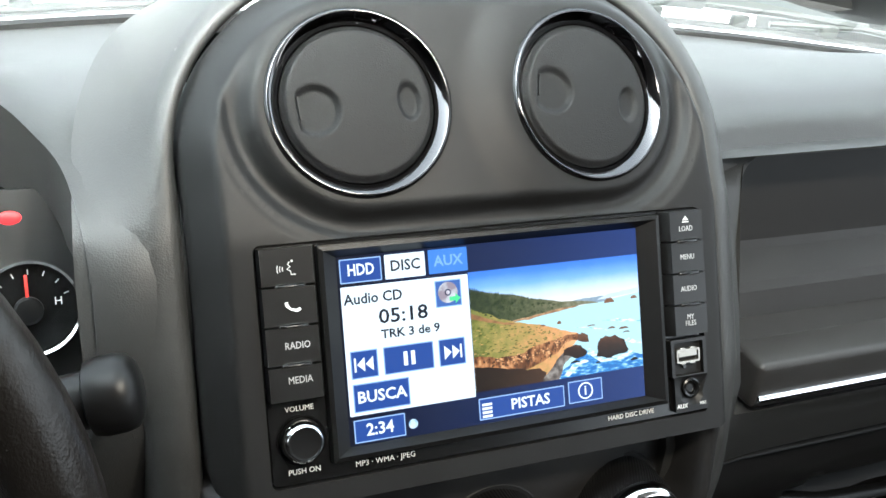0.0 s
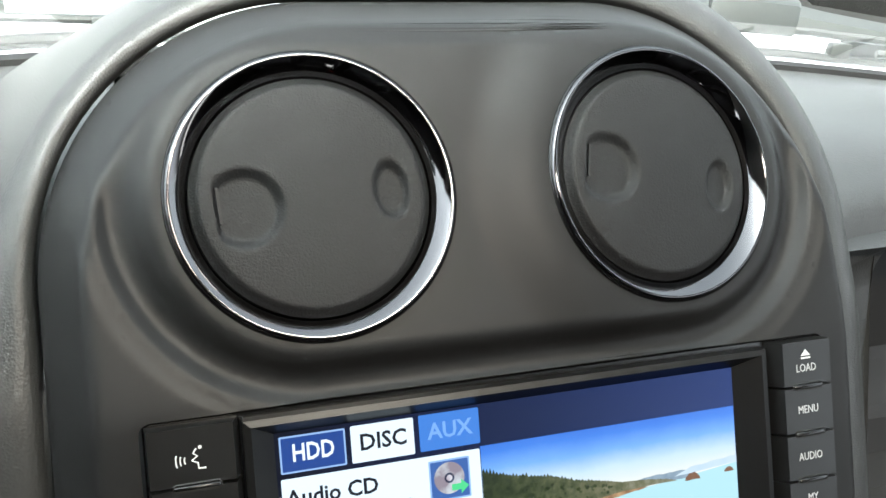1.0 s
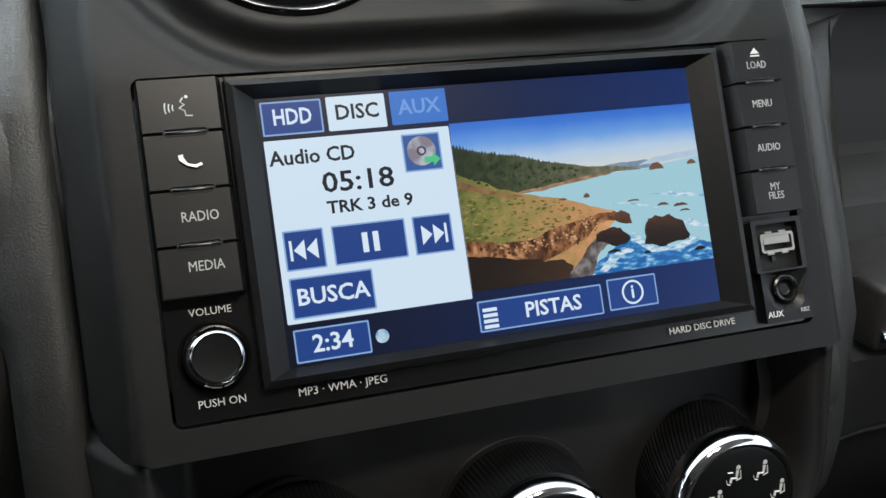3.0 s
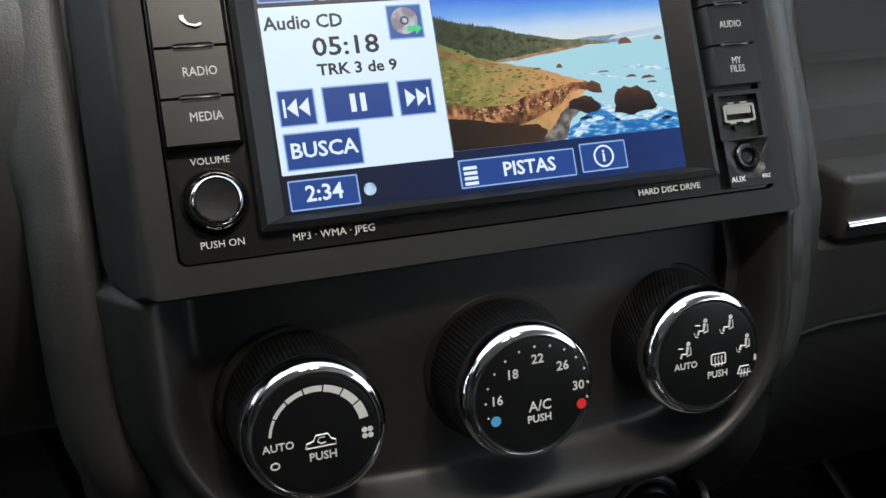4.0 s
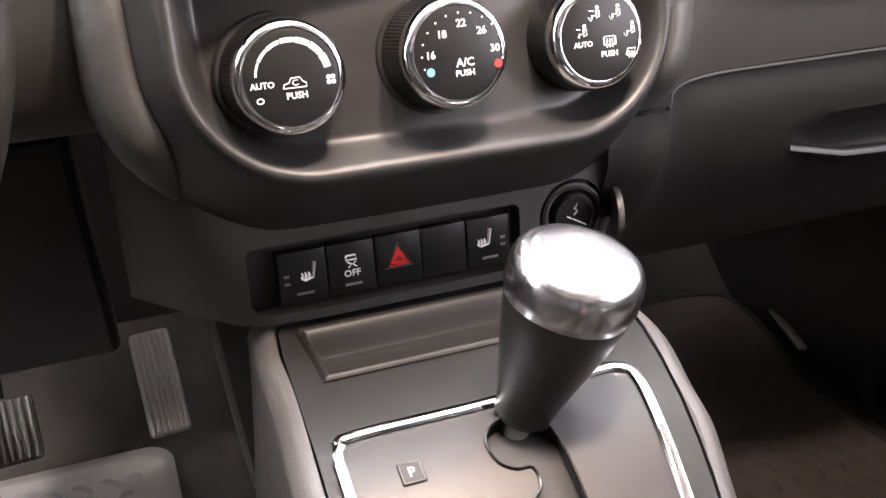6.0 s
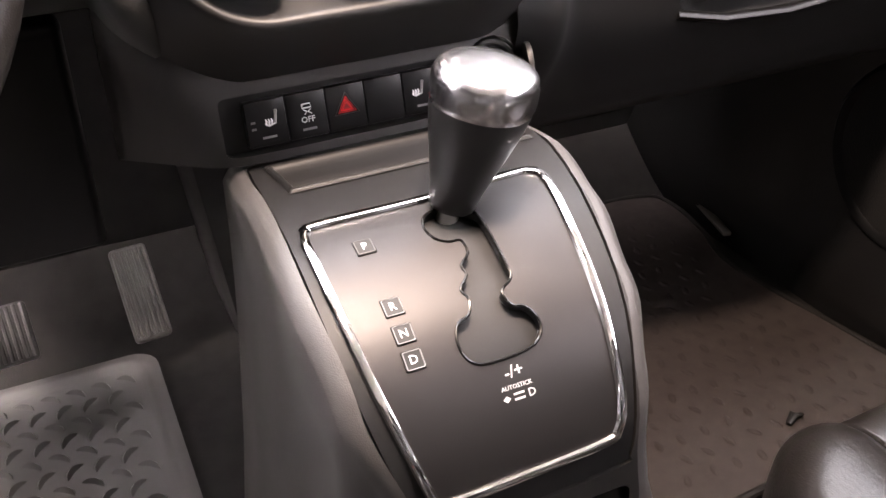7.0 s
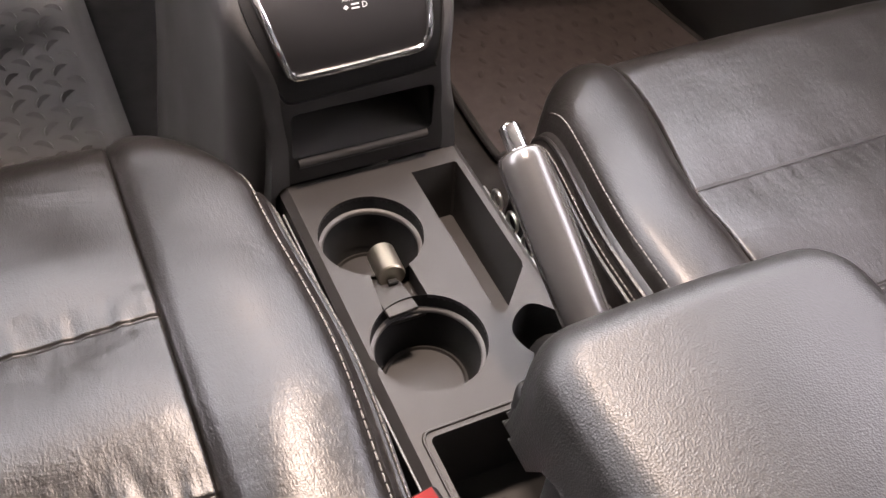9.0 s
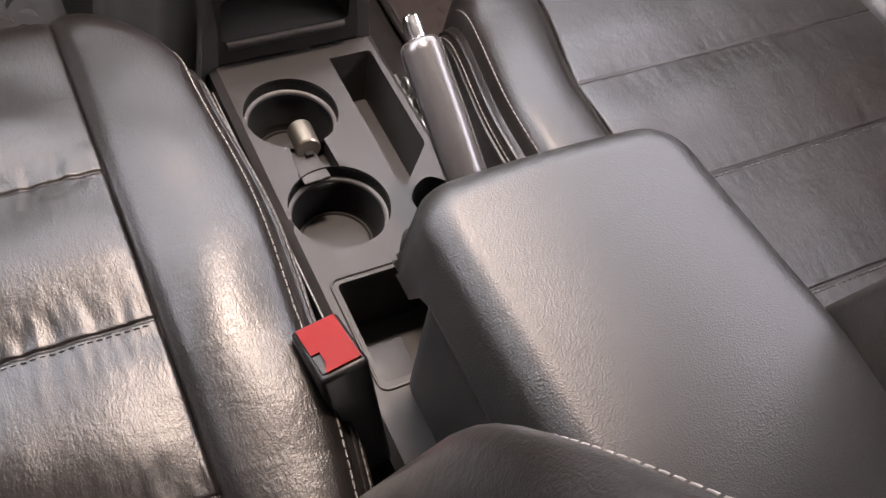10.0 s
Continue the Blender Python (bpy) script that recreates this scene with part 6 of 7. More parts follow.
def build_seat(s, top, label):
    """s: -1 for the driver's seat, 1 for the passenger's; the cushion's inner edge is near the console."""
    t = thing("leather_chair", label, "car seat", "front seats", at=(s * 0.36, -0.55, 0.1))
    X = lambda e: s * e

    def edge(y):
        """The distance of the inner bolster's edge from the middle of the car."""
        if s < 0:
            return along(((-0.86, 0.128), (-0.74, 0.124), (-0.60, 0.1085), (-0.46, 0.1015), (-0.34, 0.1085), (-0.22, 0.1235)), y)
        return 0.118 + 0.018 * step01(y, -0.44, -0.28) + 0.010 * step01(-y, 0.48, 0.62)
    def seam(y):
        """The distance of the inner seam from the middle of the car."""
        return 0.191 + (0.022 * step01(y, -0.43, -0.29) if s > 0 else 0.0)
    front, corner = (-0.274, 0.07) if s < 0 else (-0.276, 0.10)

    def height(e, y):
        # bolster, insert and seams; e: distance from the middle of the car
        i0, i1 = seam(y), 0.530
        z = 0.0
        if e < i0:
            z += 0.007 * math.sin(math.pi * min(1, max(0, (e - edge(y)) / (i0 - edge(y))))) + 0.004 * (1 - step01(e, i0 - 0.012, i0))
        elif e > i1:
            z += 0.012 * math.sin(math.pi * min(1, (e - i1) / 0.075)) + 0.006
        else:
            m = (e - i0) / (i1 - i0)
            cell = ((-y - 0.412) / 0.118) % 1.0
            if y > -0.406:
                cell = min(0.5, (y + 0.412) / 0.118)
            puff = 0.5 - 0.5 * math.cos(2 * math.pi * cell)
            z += 0.006 * puff ** 0.7 * math.sin(math.pi * m) ** 0.3 - 0.001
            z -= 0.0012 * math.exp(-(min(cell, 1 - cell) * 0.118 / 0.0013) ** 2)
        z -= 0.0018 * math.exp(-((e - i0) / 0.0012) ** 2) + 0.0018 * math.exp(-((e - i1) / 0.0012) ** 2)
        z += (0.0018 if s < 0 else 0.0009) * noise.noise((e * 22 * s, y * 17, 2))
        lowered = -0.018 * step01(-y, 0.38, 0.80)
        fold = 0.0 if y > -0.39 else math.exp(-(min(((-y - 0.412) / 0.118) % 1.0, 1 - ((-y - 0.412) / 0.118) % 1.0) * 0.118 / 0.026) ** 2) if i0 < e < i1 else 0.0
        z += (0.0014 if s < 0 else 0.0003) * fold * (noise.noise((e * 120, y * 22, 8)) + 0.5 * noise.noise((e * 260, y * 60, 3)))
        f = max(0.0, (y - front + 0.008 + corner * (max(0.0, 0.195 - e) / 0.09) ** 2) / 0.045)
        roll = 0.045 * (1 - math.sqrt(max(0.0, 1 - min(1.0, f) ** 2))) + max(0, f - 1) * 0.5
        ed = max(0.0, (edge(y) + 0.016 - e) / 0.016)
        side = 0.015 * (1 - math.sqrt(max(0.0, 1 - min(1.0, ed) ** 2)))
        ou = max(0.0, (e - 0.595) / 0.03)
        side += 0.03 * (1 - math.sqrt(max(0.0, 1 - min(1.0, ou) ** 2)))
        return top + z + lowered - roll - side
    ys = span(-0.86, -0.28, 0.003) + span(-0.277, front + 0.053, 0.003)
    fine = (-0.005, -0.0035, -0.0025, -0.0018, -0.0012, -0.0006, 0, 0.0006, 0.0012, 0.0018, 0.0025, 0.0035, 0.005)
    ys = sorted(set(ys + [-0.412 - 0.118 * k + d for k in range(4) for d in fine]))
    us = sorted(set(span(0, 1, 1 / 30)[:-1] + span(1, 2, 1 / 150)[:-1] + span(2, 3, 1 / 22) + [1 + (d / 0.08 if d < 0 else d / 0.339) for d in fine]))

    def surf(k, y):
        a, b = edge(y), 0.622
        e = a + (seam(y) - a) * k if k < 1 else seam(y) + (0.530 - seam(y)) * (k - 1) if k < 2 else 0.530 + (b - 0.530) * (k - 2)
        return Vector((X(e), y, max(0.10, height(e, y))))
    v, f = grid(surf, us, ys)
    child("cushion", mesh_of("cushion", v, f, LEATHER, sharp=80), t, "creased glossy black leather cushion")
    # inner side panel with its welt
    rows = []
    for y in ys:
        a, z = edge(y), max(0.10, height(edge(y), y))
        rows.append([Vector((X(a - d), y, z - q)) for d, q in ((0.0, 0.0), (0.0036, 0.0024), (0.0062, 0.007), (0.0088, 0.013), (0.0104, 0.019), (0.0140, 0.03), (0.0150, 0.06), (0.010, 0.10), (-0.002, 0.16))])
    w = len(rows[0])
    vv = [q for r in rows for q in r]
    ff = [(j * w + i, j * w + i + 1, (j + 1) * w + i + 1, (j + 1) * w + i) for j in range(len(rows) - 1) for i in range(w - 1)]
    child("side_panel", mesh_of("side_panel", vv, ff, LEATHER, sharp=80), t, "black leather side panel")
    # front and outer skirt
    line = [surf(k, ys[-1]) for k in us]
    vv = line + [Vector((p.x, p.y - 0.03, 0.06)) for p in line]
    n = len(line)
    child("front_panel", mesh_of("front_panel", vv, [(i, i + 1, n + i + 1, n + i) for i in range(n - 1)], LEATHER), t)
    for off, drop, nm in ((0.0045, 0.0, "stitching"), (-0.0078, -0.0110, "stitching"), (-0.0062, -0.021, "stitching")):
        pts = []
        for y in span(-0.85, front - 0.012, 0.006):
            a = edge(y)
            z = height(a + max(0, off), y) + drop
            pts.append(Vector((X(a + off - (0.0012 if off < 0 else 0)), y, z)))
        if nm == "stitching" and drop < -0.015:
            continue
        tagged(part(nm, stitches(pts, 0.0050, 0.0013, 0.00058), THREAD, t, "pale grey stitching"), kind="stuff")
    part("welt", tube([Vector((X(edge(y) - 0.0046), y, height(edge(y), y) - 0.0048)) for y in span(-0.85, front - 0.004, 0.008)], 0.0022, 8), LEATHER, t)
    part("welt", tube([Vector((X(edge(y) - 0.0098), y, height(edge(y), y) - 0.0165)) for y in span(-0.85, front - 0.004, 0.008)], 0.0020, 8), LEATHER, t)
    for row in range(1, 4):
        y = -0.412 - 0.118 * row
        pts = [Vector((X(e), y - 0.004, height(e, y - 0.004))) for e in span(0.197, 0.525, 0.006)]
        tagged(part("seam_stitching", stitches(pts, 0.0034, 0.0020, 0.0006), THREAD_DARK, t), kind="stuff")
    if s > 0:
        part("side_shield", box((0.026, 0.21, 0.075), Matrix.Translation((0.086, -0.552, 0.214)) @ Matrix.Rotation(radians(5), 4, "X"), 0.012, 5), SIDE, t, "grey plastic seat side shield")
    # base and backrest
    part("base", box((0.44, 0.50, 0.16), Matrix.Translation((X(0.375), -0.58, 0.15)), 0.02, 3), LOWER, t)

    def back(k, q):
        z = 0.30 + 0.62 * q
        e = 0.108 + 0.50 * k
        bol = 0.120 * (math.exp(-((k - 0.055) / 0.085) ** 2) + math.exp(-((k - 0.945) / 0.085) ** 2)) * (1 - 0.70 * step01(q, 0.40, 0.78))
        y = -0.80 - 0.17 * q + bol
        edge_in = 0.06 * max(0, (0.05 - k) / 0.05) ** 2 + 0.06 * max(0, (k - 0.95) / 0.05) ** 2
        return Vector((X(e), y - edge_in, z - 0.03 * ((2 * k - 1) ** 4) * q))
    ks, qs = span(0, 0.2, 1 / 100)[:-1] + span(0.2, 1, 1 / 50), span(0, 1, 1 / 40)
    vf = [back(k, q) for q in qs for k in ks]
    vb = [p + Vector((0, -0.10, 0)) for p in vf]
    w, hN = len(ks), len(qs)
    ff = [(j * w + i, j * w + i + 1, (j + 1) * w + i + 1, (j + 1) * w + i) for j in range(hN - 1) for i in range(w - 1)]
    nf = len(vf)
    fb = [tuple(nf + i for i in q[::-1]) for q in ff]
    rim = [i for i in range(w)] + [j * w + w - 1 for j in range(1, hN)] + [(hN - 1) * w + i for i in range(w - 2, -1, -1)] + [j * w for j in range(hN - 2, 0, -1)]
    fr = [(rim[i], rim[(i + 1) % len(rim)], nf + rim[(i + 1) % len(rim)], nf + rim[i]) for i in range(len(rim))]
    child("backrest", mesh_of("backrest", vf + vb, ff + fb + fr, LEATHER, sharp=80), t, "black leather backrest")
    pts = [back(0.040, q) + Vector((0, 0.0010, 0.0006)) for q in span(0.30, 0.80, 0.01)]
    tagged(part("stitching", stitches(pts, 0.0042, 0.0016, 0.00045), THREAD, t, "pale grey stitching"), kind="stuff")
    return t


build_seat(-1, 0.322, "driver's seat in creased glossy black leather with pale stitching")
build_seat(1, 0.288, "passenger seat in smooth black leather with pale stitching")


def build_buckle():
    t = thing("belt_buckle", "black seat-belt buckle with a red release button beside the driver's seat", "seat-belt buckle", at=(-0.095, -0.62, 0.2))
    m = Matrix.Translation((-0.1065, -0.598, 0.330)) @ Matrix.Rotation(radians(3), 4, "Z") @ Matrix.Rotation(radians(-14), 4, "X") @ Matrix.Rotation(radians(-8), 4, "Y")
    part("housing", box((0.031, 0.046, 0.105), m @ Matrix.Translation((0, 0, -0.0455)), 0.0035, 3), BUTTON, t, "black buckle housing")
    outline = [(-0.0125, -0.0030), (-0.0070, -0.0030), (-0.0070, -0.0110), (-0.0100, -0.0190), (0.0125, -0.0190), (0.0125, 0.0190), (-0.0125, 0.0190)]
    flat(outline, m @ Matrix.Translation((0, 0, 0.0068)), 0.0022, RED_PLASTIC, t, "release_button", "red release button")
    part("tongue_slot", box((0.0045, 0.015, 0.002), m @ Matrix.Translation((-0.0102, -0.0110, 0.0070)), 0.0004, 1), DARK, t)
    part("stalk", tube([m @ Vector((0, 0, -0.090)), m @ Vector((0.004, -0.006, -0.13)), m @ Vector((0.01, -0.01, -0.20))], [0.017, 0.014, 0.012], 12, flat=0.6), BUTTON, t)


build_buckle()


# ---- floor, mats, pedals ----
def floor_z(y):
    return 0.34 * max(0, (y - 0.44)) * 1.8


v, f = grid(lambda x, y: Vector((x, y, floor_z(y) + 0.002 * noise.noise((x * 9, y * 9, 0)))), span(-0.85, 0.85, 0.025), span(-1.6, 0.75, 0.025))
tagged(child("floor", mesh_of("floor", v, f, CARPET)), "dark charcoal car floor carpet", "floor", kind="structure")


def build_driver_mat():
    t = thing("rubber_floor_mat", "grey rubber floor mat with raised tread on the driver's floor", "floor mat", at=(-0.35, 0.15, 0))
    outl = round_rect(-0.62, -0.28, -0.140, 0.415, 0.03, 5)
    bm = bmesh.new()
    lo = [bm.verts.new((x, y, 0.004)) for x, y in outl]
    r0 = [bm.verts.new((x, y, 0.016)) for x, y in outl]
    cx, cy = -0.38, 0.07
    def inn(x, y, d):
        return (x + (d if x < cx else -d), y + (d if y < cy else -d))
    r1 = [bm.verts.new((*inn(x, y, 0.007), 0.0175)) for x, y in outl]
    r2 = [bm.verts.new((*inn(x, y, 0.014), 0.016)) for x, y in outl]
    r3 = [bm.verts.new((*inn(x, y, 0.019), 0.010)) for x, y in outl]
    n = len(outl)
    for a, b in ((lo, r0), (r0, r1), (r1, r2), (r2, r3)):
        for i in range(n):
            bm.faces.new((a[i], a[(i + 1) % n], b[(i + 1) % n], b[i]))
    bm.faces.new(r3)
    part("mat_body", bm, RUBBER, t, sharp=50)
    # raised commas, alternately turned
    cb = bmesh.new()
    seg = 7
    for i in range(17):
        for j in range(25):
            x, y = -0.592 + 0.0275 * i + (0.0137 if j % 2 else 0), -0.245 + 0.0258 * j
            if x > -0.166:
                continue
            ang = radians(48 if j % 2 else -38)
            ring = []
            for k in range(seg):
                q = -1 + 2 * k / (seg - 1)
                px, py = 0.0128 * q, 0.0050 * (1 - q * q)
                w = 0.0040 * math.sqrt(max(0.02, 1 - q * q))
                ca, sa = math.cos(ang), math.sin(ang)
                P = lambda u, vv, z: cb.verts.new((x + u * ca - vv * sa, y + u * sa + vv * ca, z))
                ring.append((P(px, py - w, 0.0098), P(px, py, 0.0098 + w * 1.2), P(px, py + w, 0.0098)))
            for a, b in zip(ring, ring[1:]):
                cb.faces.new((a[0], b[0], b[1], a[1]))
                cb.faces.new((a[1], b[1], b[2], a[2]))
    tagged(part("tread", cb, RUBBER, t, "raised comma-shaped tread"), kind="stuff")


build_driver_mat()


def build_passenger_mat():
    t = thing("carpet_floor_mat", "brown-grey carpet floor mat on the passenger's floor", "floor mat", at=(0.4, 0.2, 0))
    loop = closed_curve([(0.235, -0.050), (0.250, -0.078), (0.300, -0.085), (0.52, -0.06), (0.600, -0.02), (0.598, 0.03), (0.570, 0.24), (0.592, 0.34), (0.600, 0.42), (0.575, 0.462), (0.45, 0.47), (0.30, 0.46), (0.262, 0.44), (0.245, 0.20)], 5)
    part("mat_surface", sheet(loop, [], 0.03, lambda x, y, h: Vector((x, y, 0.016 + h + 0.0015 * noise.noise((x * 20, y * 20, 1)))), 0.012), MAT_CARPET, t)
    bm = bmesh.new()
    rnd = random.Random(8)
    for i in range(11):
        for j in range(17):
            x, y = 0.285 + 0.028 * i + (0.014 if j % 2 else 0) + rnd.uniform(-0.002, 0.002), -0.045 + 0.027 * j + rnd.uniform(-0.002, 0.002)
            if not inside(x, y, loop) or not inside(x + 0.02, y, loop):
                continue
            a, z = radians(rnd.uniform(-12, 12) + (18 if j % 2 else -18)), 0.0164 + 0.0015 * noise.noise((x * 20, y * 20, 1))
            ring = [(0.0042 * math.cos(q), 0.0085 * math.sin(q)) for q in [2 * math.pi * k / 9 for k in range(9)]]
            foot = [bm.verts.new((x + u * math.cos(a) - w * math.sin(a), y + u * math.sin(a) + w * math.cos(a), z)) for u, w in ring]
            crest = [bm.verts.new((x + 0.6 * (u * math.cos(a) - w * math.sin(a)), y + 0.6 * (u * math.sin(a) + w * math.cos(a)), z + 0.0008)) for u, w in ring]
            for k in range(9):
                bm.faces.new((foot[k], foot[(k + 1) % 9], crest[(k + 1) % 9], crest[k]))
            bm.faces.new(crest)
    tagged(part("nub", bm, MAT_NUB, t, "low raised marks, darkened to stand for shaded dents in the mat"), kind="stuff")
    part("binding", tube([(x, y, 0.0145) for x, y in loop], 0.0045, 8, True), CARPET, t, "bound edge")
    s = thing("crumb", "small dark leaf scrap lying on the carpet mat", "debris", at=(0.43, -0.02, 0.018))
    part("scrap", tube([(0.420, -0.026, 0.020), (0.431, -0.020, 0.024), (0.442, -0.022, 0.021)], [0.003, 0.005, 0.002], 8, flat=0.4), DARK, s)


build_passenger_mat()


def build_pedal(name, label, c, w, h, lean, ribs):
    t = thing(name, label, "pedal", "pedals", at=c)
    m = Matrix.Translation(c) @ Matrix.Rotation(radians(4), 4, "Z") @ Matrix.Rotation(radians(lean), 4, "X")
    part("pad", box((w, 0.016, h), m, 0.005, 3), PEDAL, t, "ribbed rubber pad")
    for i in range(ribs):
        x = -w / 2 + w * (i + 0.7) / (ribs + 0.4)
        part("rib", box((w / ribs * 0.52, 0.006, h * 0.92), m @ Matrix.Translation((x, -0.0095, 0)), 0.0012, 2), PEDAL, t)
    if name == "brake_pedal":
        part("arm", tube([m @ Vector((0, 0.01, h * 0.3)), m @ Vector((0, 0.05, h * 0.3 + 0.10)), m @ Vector((0, 0.04, h * 0.3 + 0.28))], 0.008, 8), BUTTON, t)


build_pedal("accelerator_pedal", "long ribbed black accelerator pedal", (-0.140, 0.425, 0.088), 0.042, 0.112, -40, 7)
build_pedal("brake_pedal", "wide ribbed brake pedal with worn rubber", (-0.287, 0.345, 0.125), 0.066, 0.062, -38, 9)
part_c = thing("seat_rail", "dark metal seat rail with a bracket", "seat rail", at=(0.105, -0.4, 0.15))
part("rail", box((0.014, 0.40, 0.03), Matrix.Translation((0.097, -0.48, 0.175)), 0.003, 2), BUTTON, part_c)
part("bracket", box((0.004, 0.14, 0.02), Matrix.Translation((0.0875, -0.36, 0.205)), 0.001, 2), STEEL, part_c)
for i in range(5):
    part("loop", tube([(0.0875, -0.315 - 0.026 * i + 0.008 * math.cos(q), 0.222 + 0.008 * math.sin(q)) for q in [radians(a) for a in range(0, 360, 30)]], 0.0016, 6, True, up=Vector((1, 0, 0))), STEEL, part_c)

# ---- doors, body and outside ----
door = thing("passenger_door", "dark passenger door trim with a round speaker grille", "car door", at=(0.66, 0, 0.3))
v, f = grid(lambda y, z: Vector((0.655 - 0.045 * math.exp(-((z - 0.02) / 0.12) ** 2) - 0.02 * math.exp(-((z - 0.40) / 0.05) ** 2), y, z)), span(-1.2, 0.62, 0.02), span(-0.02, 0.72, 0.015))
child("trim_panel", mesh_of("trim_panel", v, f, mat("door_trim_plastic", (0.010, 0.0098, 0.0096), 0.36, spec=0.5, grain=0.06, grain_scale=1500, tone=0.15, rough_var=0.05)), door, "moulded dark trim panel")
sp = Matrix.Translation((0.632, 0.070, 0.220)) @ Matrix.Rotation(radians(-90), 4, "Y")
part("speaker_rim", lathe([(0.112, -0.012), (0.108, 0.002), (0.104, 0.006), (0.099, 0.005), (0.094, 0.0)], sp, 64, cap=False), BUTTON, door, "raised speaker rim")
part("speaker_grille", lathe([(0.095, 0.001), (0.05, 0.006), (0.001, 0.008)], sp, 48), mat("speaker_cloth", (0.02, 0.02, 0.02), 0.7, grain=1.0, grain_scale=420, kind="voronoi", tone=0.2), door, "perforated speaker grille")
part("map_pocket", box((0.02, 0.60, 0.10), Matrix.Translation((0.625, -0.42, 0.10)), 0.01, 3), LOWER, door)
part("sill_strip", box((0.012, 0.10, 0.006), Matrix.Translation((0.607, 0.34, 0.032)) @ Matrix.Rotation(radians(-14), 4, "Z"), 0.002, 2), STEEL, door)


def wall(name, verts, material, label):
    me = mesh_of(name, verts, [tuple(range(len(verts)))], material, smooth=False)
    ob = child(name, me)
    sol = ob.modifiers.new("thick", "SOLIDIFY")
    sol.thickness = 0.03
    return tagged(ob, label, name.split("_")[0], kind="structure")


wall("ceiling", [(-0.75, -1.9, 1.12), (0.75, -1.9, 1.12), (0.75, -0.12, 1.14), (-0.75, -0.12, 1.14)], HEADLINER, "pale fabric headliner")
wall("wall_south", [(-0.85, -1.9, 0.0), (0.85, -1.9, 0.0), (0.85, -1.9, 0.75), (-0.85, -1.9, 0.75)], LOWER, "dark trim behind the seats")
wall("wall_north", [(-0.85, 0.62, -0.02), (-0.85, 0.50, 0.66), (0.85, 0.50, 0.66), (0.85, 0.62, -0.02)], CARPET, "carpeted bulkhead under the dashboard")
wall("wall_west", [(-0.74, -1.9, -0.02), (-0.74, 0.60, -0.02), (-0.74, 0.60, 0.70), (-0.74, -1.9, 0.70)], LOWER, "dark trim of the driver's door")
wall("wall_east", [(0.74, -1.9, -0.02), (0.74, 0.60, -0.02), (0.74, 0.60, 0.70), (0.74, -1.9, 0.70)], WHITE_PAINT, "white outer skin of the passenger side")
wall("wall_south_upper", [(-0.85, -1.89, 0.75), (0.85, -1.89, 0.75), (0.85, -1.89, 1.12), (-0.85, -1.89, 1.12)], DARK, "dark tinted rear of the cabin")
# unseen panel, added to keep window light off the driver's side
for x, nm in ((-0.735, "wall_west_upper"),):
    y = -0.18
    wall(nm, [(x, -1.30, 0.70), (x, y, 0.70), (x, y + 0.04, 1.12), (x, -1.30, 1.12)], DARK, "unseen dark panel added to block light from the driver's side")
wall("ground", [(-60, -60, -0.45), (60, -60, -0.45), (60, 60, -0.45), (-60, 60, -0.45)], GROUND, "pale concrete ground")

lamp = thing("map_lamp", "grey roof console with two lit round reading lamps", "ceiling lamp", at=(0, -0.26, 1.115))
part("housing", box((0.20, 0.12, 0.018), Matrix.Translation((0, -0.26, 1.112)), 0.006, 3), HEADLINER, lamp)
for x in (-0.055, 0.055):
    part("lens", lathe([(0.030, 0.006), (0.030, 0.0), (0.027, -0.001), (0.0265, 0.004)], Matrix.Translation((x, -0.26, 1.1025)), 32, cap=False), STEEL, lamp, "round lens rim")

def sweep(name, parent, material, x0, x1, section, label=""):
    """A strip along the windscreen's foot; section: (distance ahead of the pad's edge, height)."""
    v, f = grid(lambda x, k: Vector((x, screen_foot(x) + section[k][0], section[k][1])), span(x0, x1, 0.03), list(range(len(section))))
    return child(name, mesh_of(name, v, f, material, sharp=40), parent, label)


vg, fg = grid(lambda x, q: Vector((x * (1 - 0.12 * q), screen_foot(x) + 0.004 + (-0.41 - screen_foot(x) + 0.29 - 0.25 * x * x) * q + 0.03 * math.sin(math.pi * q), 0.693 + 0.437 * q)), span(-0.70, 0.70, 0.07), span(0, 1, 0.1))
glass = child("window_1", mesh_of("window_1", vg, fg, GLASS))
thick = glass.modifiers.new("thick", "SOLIDIFY")
thick.thickness = 0.004
glass.visible_shadow = False
tagged(glass, "clear laminated windscreen", "window", kind="structure")
seal = thing("windscreen_seal", "black rubber seal along the windscreen's foot", "seal", at=(0, 0.30, 0.69))
sweep("inner_lip", seal, DARK, -0.70, 0.70, [(-0.004, 0.680), (-0.002, 0.6915), (0.004, 0.6920), (0.006, 0.680)])
sweep("outer_lip", seal, DARK, -0.70, 0.70, [(0.030, 0.676), (0.031, 0.690), (0.041, 0.691), (0.043, 0.676)])
cowl = thing("cowl_panel", "white cowl strip at the windscreen's foot", "cowl", at=(0, 0.31, 0.68))
sweep("inner_strip", cowl, WHITE_PAINT, -0.70, 0.70, [(0.006, 0.684), (0.020, 0.688), (0.030, 0.684)])
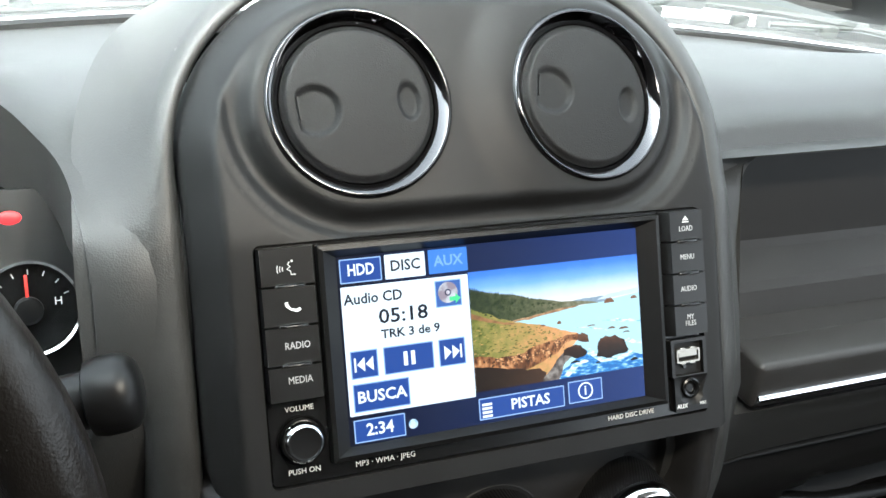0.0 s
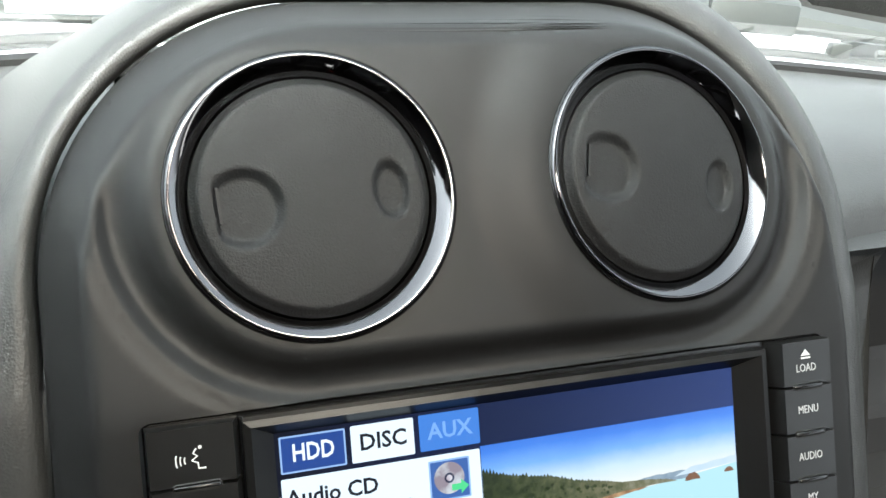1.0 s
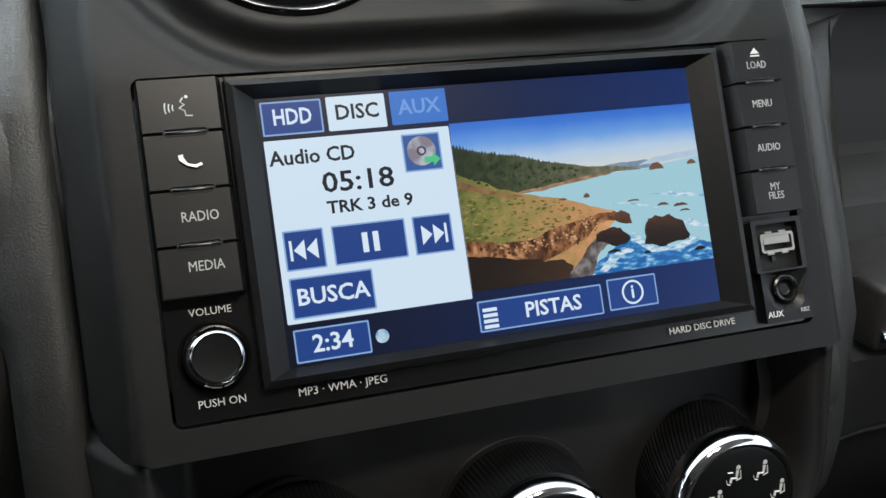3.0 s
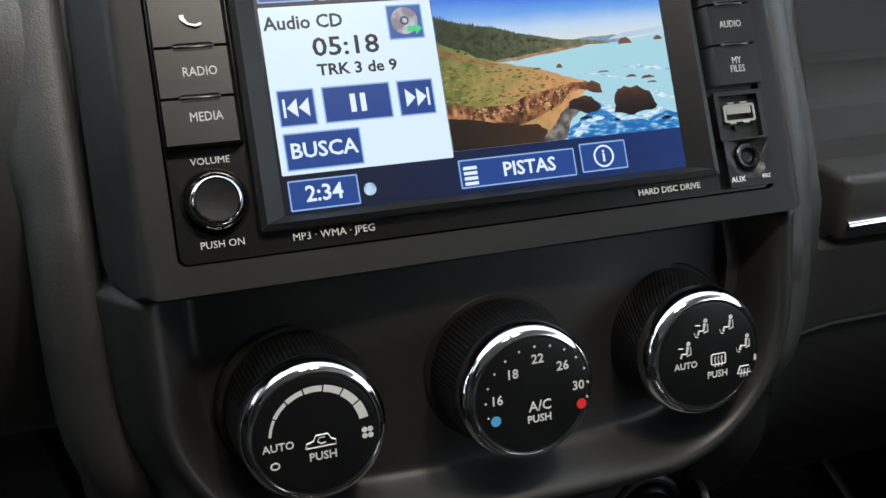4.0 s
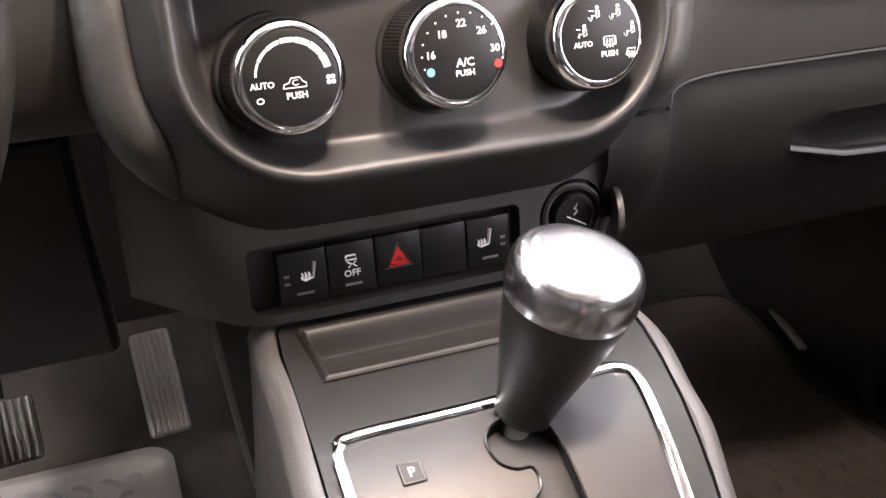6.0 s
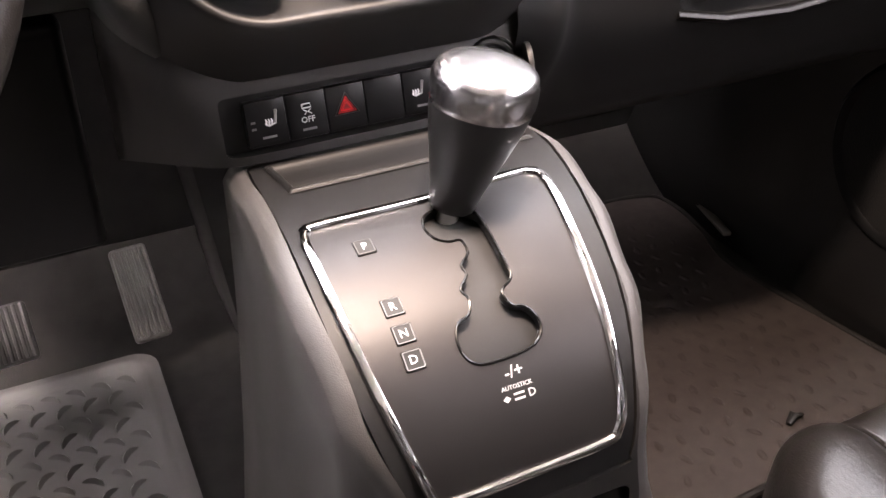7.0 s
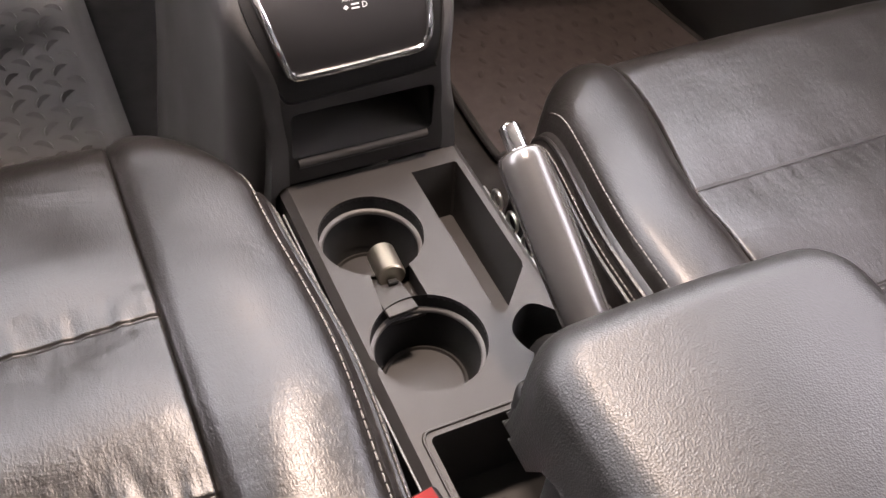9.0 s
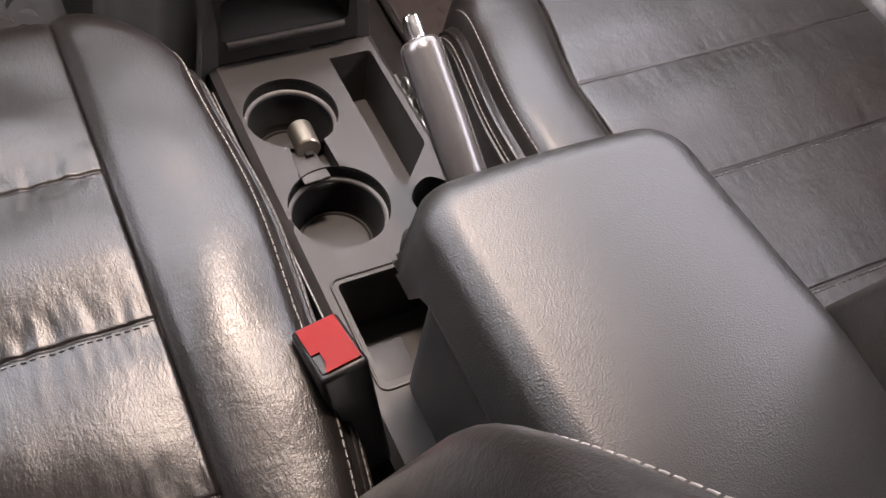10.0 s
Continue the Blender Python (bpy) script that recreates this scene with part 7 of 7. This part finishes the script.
sweep("outer_strip", cowl, WHITE_PAINT, -0.72, 0.72, [(0.043, 0.680), (0.09, 0.676), (0.24, 0.664)])
bonnet = thing("car_bonnet", "white painted car bonnet beyond the windscreen", "bonnet", at=(0, 0.9, 0.6))
v, f = grid(lambda x, y: Vector((x, y, 0.672 - 0.06 * (y - 0.5) - 0.05 * x * x)), span(-0.72, 0.72, 0.06), span(0.50, 1.45, 0.05))
child("panel", mesh_of("panel", v, f, WHITE_PAINT), bonnet)


def build_wiper(x0, x1, xj):
    t = thing("windshield_wiper", "grey wiper arm and black blade at the windscreen's foot", "wiper", "wipers", at=(xj, screen_foot(xj) + 0.05, 0.69))

    def at(x, ahead, z):
        return Vector((x, screen_foot(x) + ahead, z))
    part("blade", tube([at(x, 0.048, 0.692) for x in span(x0, x1, 0.04)], 0.0045, 8), DARK, t, "black rubber blade")
    for k in range(6):
        x = x0 + (x1 - x0) * (k + 0.5) / 6
        part("claw", box((0.014, 0.010, 0.012), Matrix.Translation(at(x, 0.049, 0.699)) @ Matrix.Rotation(-0.9 * x, 4, "Z"), 0.002, 2), WIPER, t)
    for a, b in ((0.02, 0.36), (0.64, 0.98)):
        q0, q1 = x0 + (x1 - x0) * a, x0 + (x1 - x0) * b
        part("yoke", tube([at(q0, 0.049, 0.700), at((q0 + q1) / 2, 0.050, 0.706), at(q1, 0.049, 0.700)], 0.0028, 8), WIPER, t)
    part("bridge", tube([at(x0 + (x1 - x0) * q, 0.052, 0.702 + 0.009 * math.sin(math.pi * q)) for q in (0.18, 0.34, 0.5, 0.66, 0.82)], 0.0042, 8), WIPER, t, "grey metal bridge")
    part("joint", box((0.060, 0.016, 0.012), Matrix.Translation(at(xj, 0.054, 0.711)) @ Matrix.Rotation(-0.9 * xj, 4, "Z"), 0.003, 2), WIPER, t)
    part("arm", tube([at(xj, 0.056, 0.714), at(xj - 0.10, 0.060, 0.712), at(xj - 0.24, 0.075, 0.704)], [0.0055, 0.005, 0.0065], 8, flat=0.6), WIPER, t)


build_wiper(0.10, 0.52, 0.287)
build_wiper(-0.56, -0.06, -0.30)
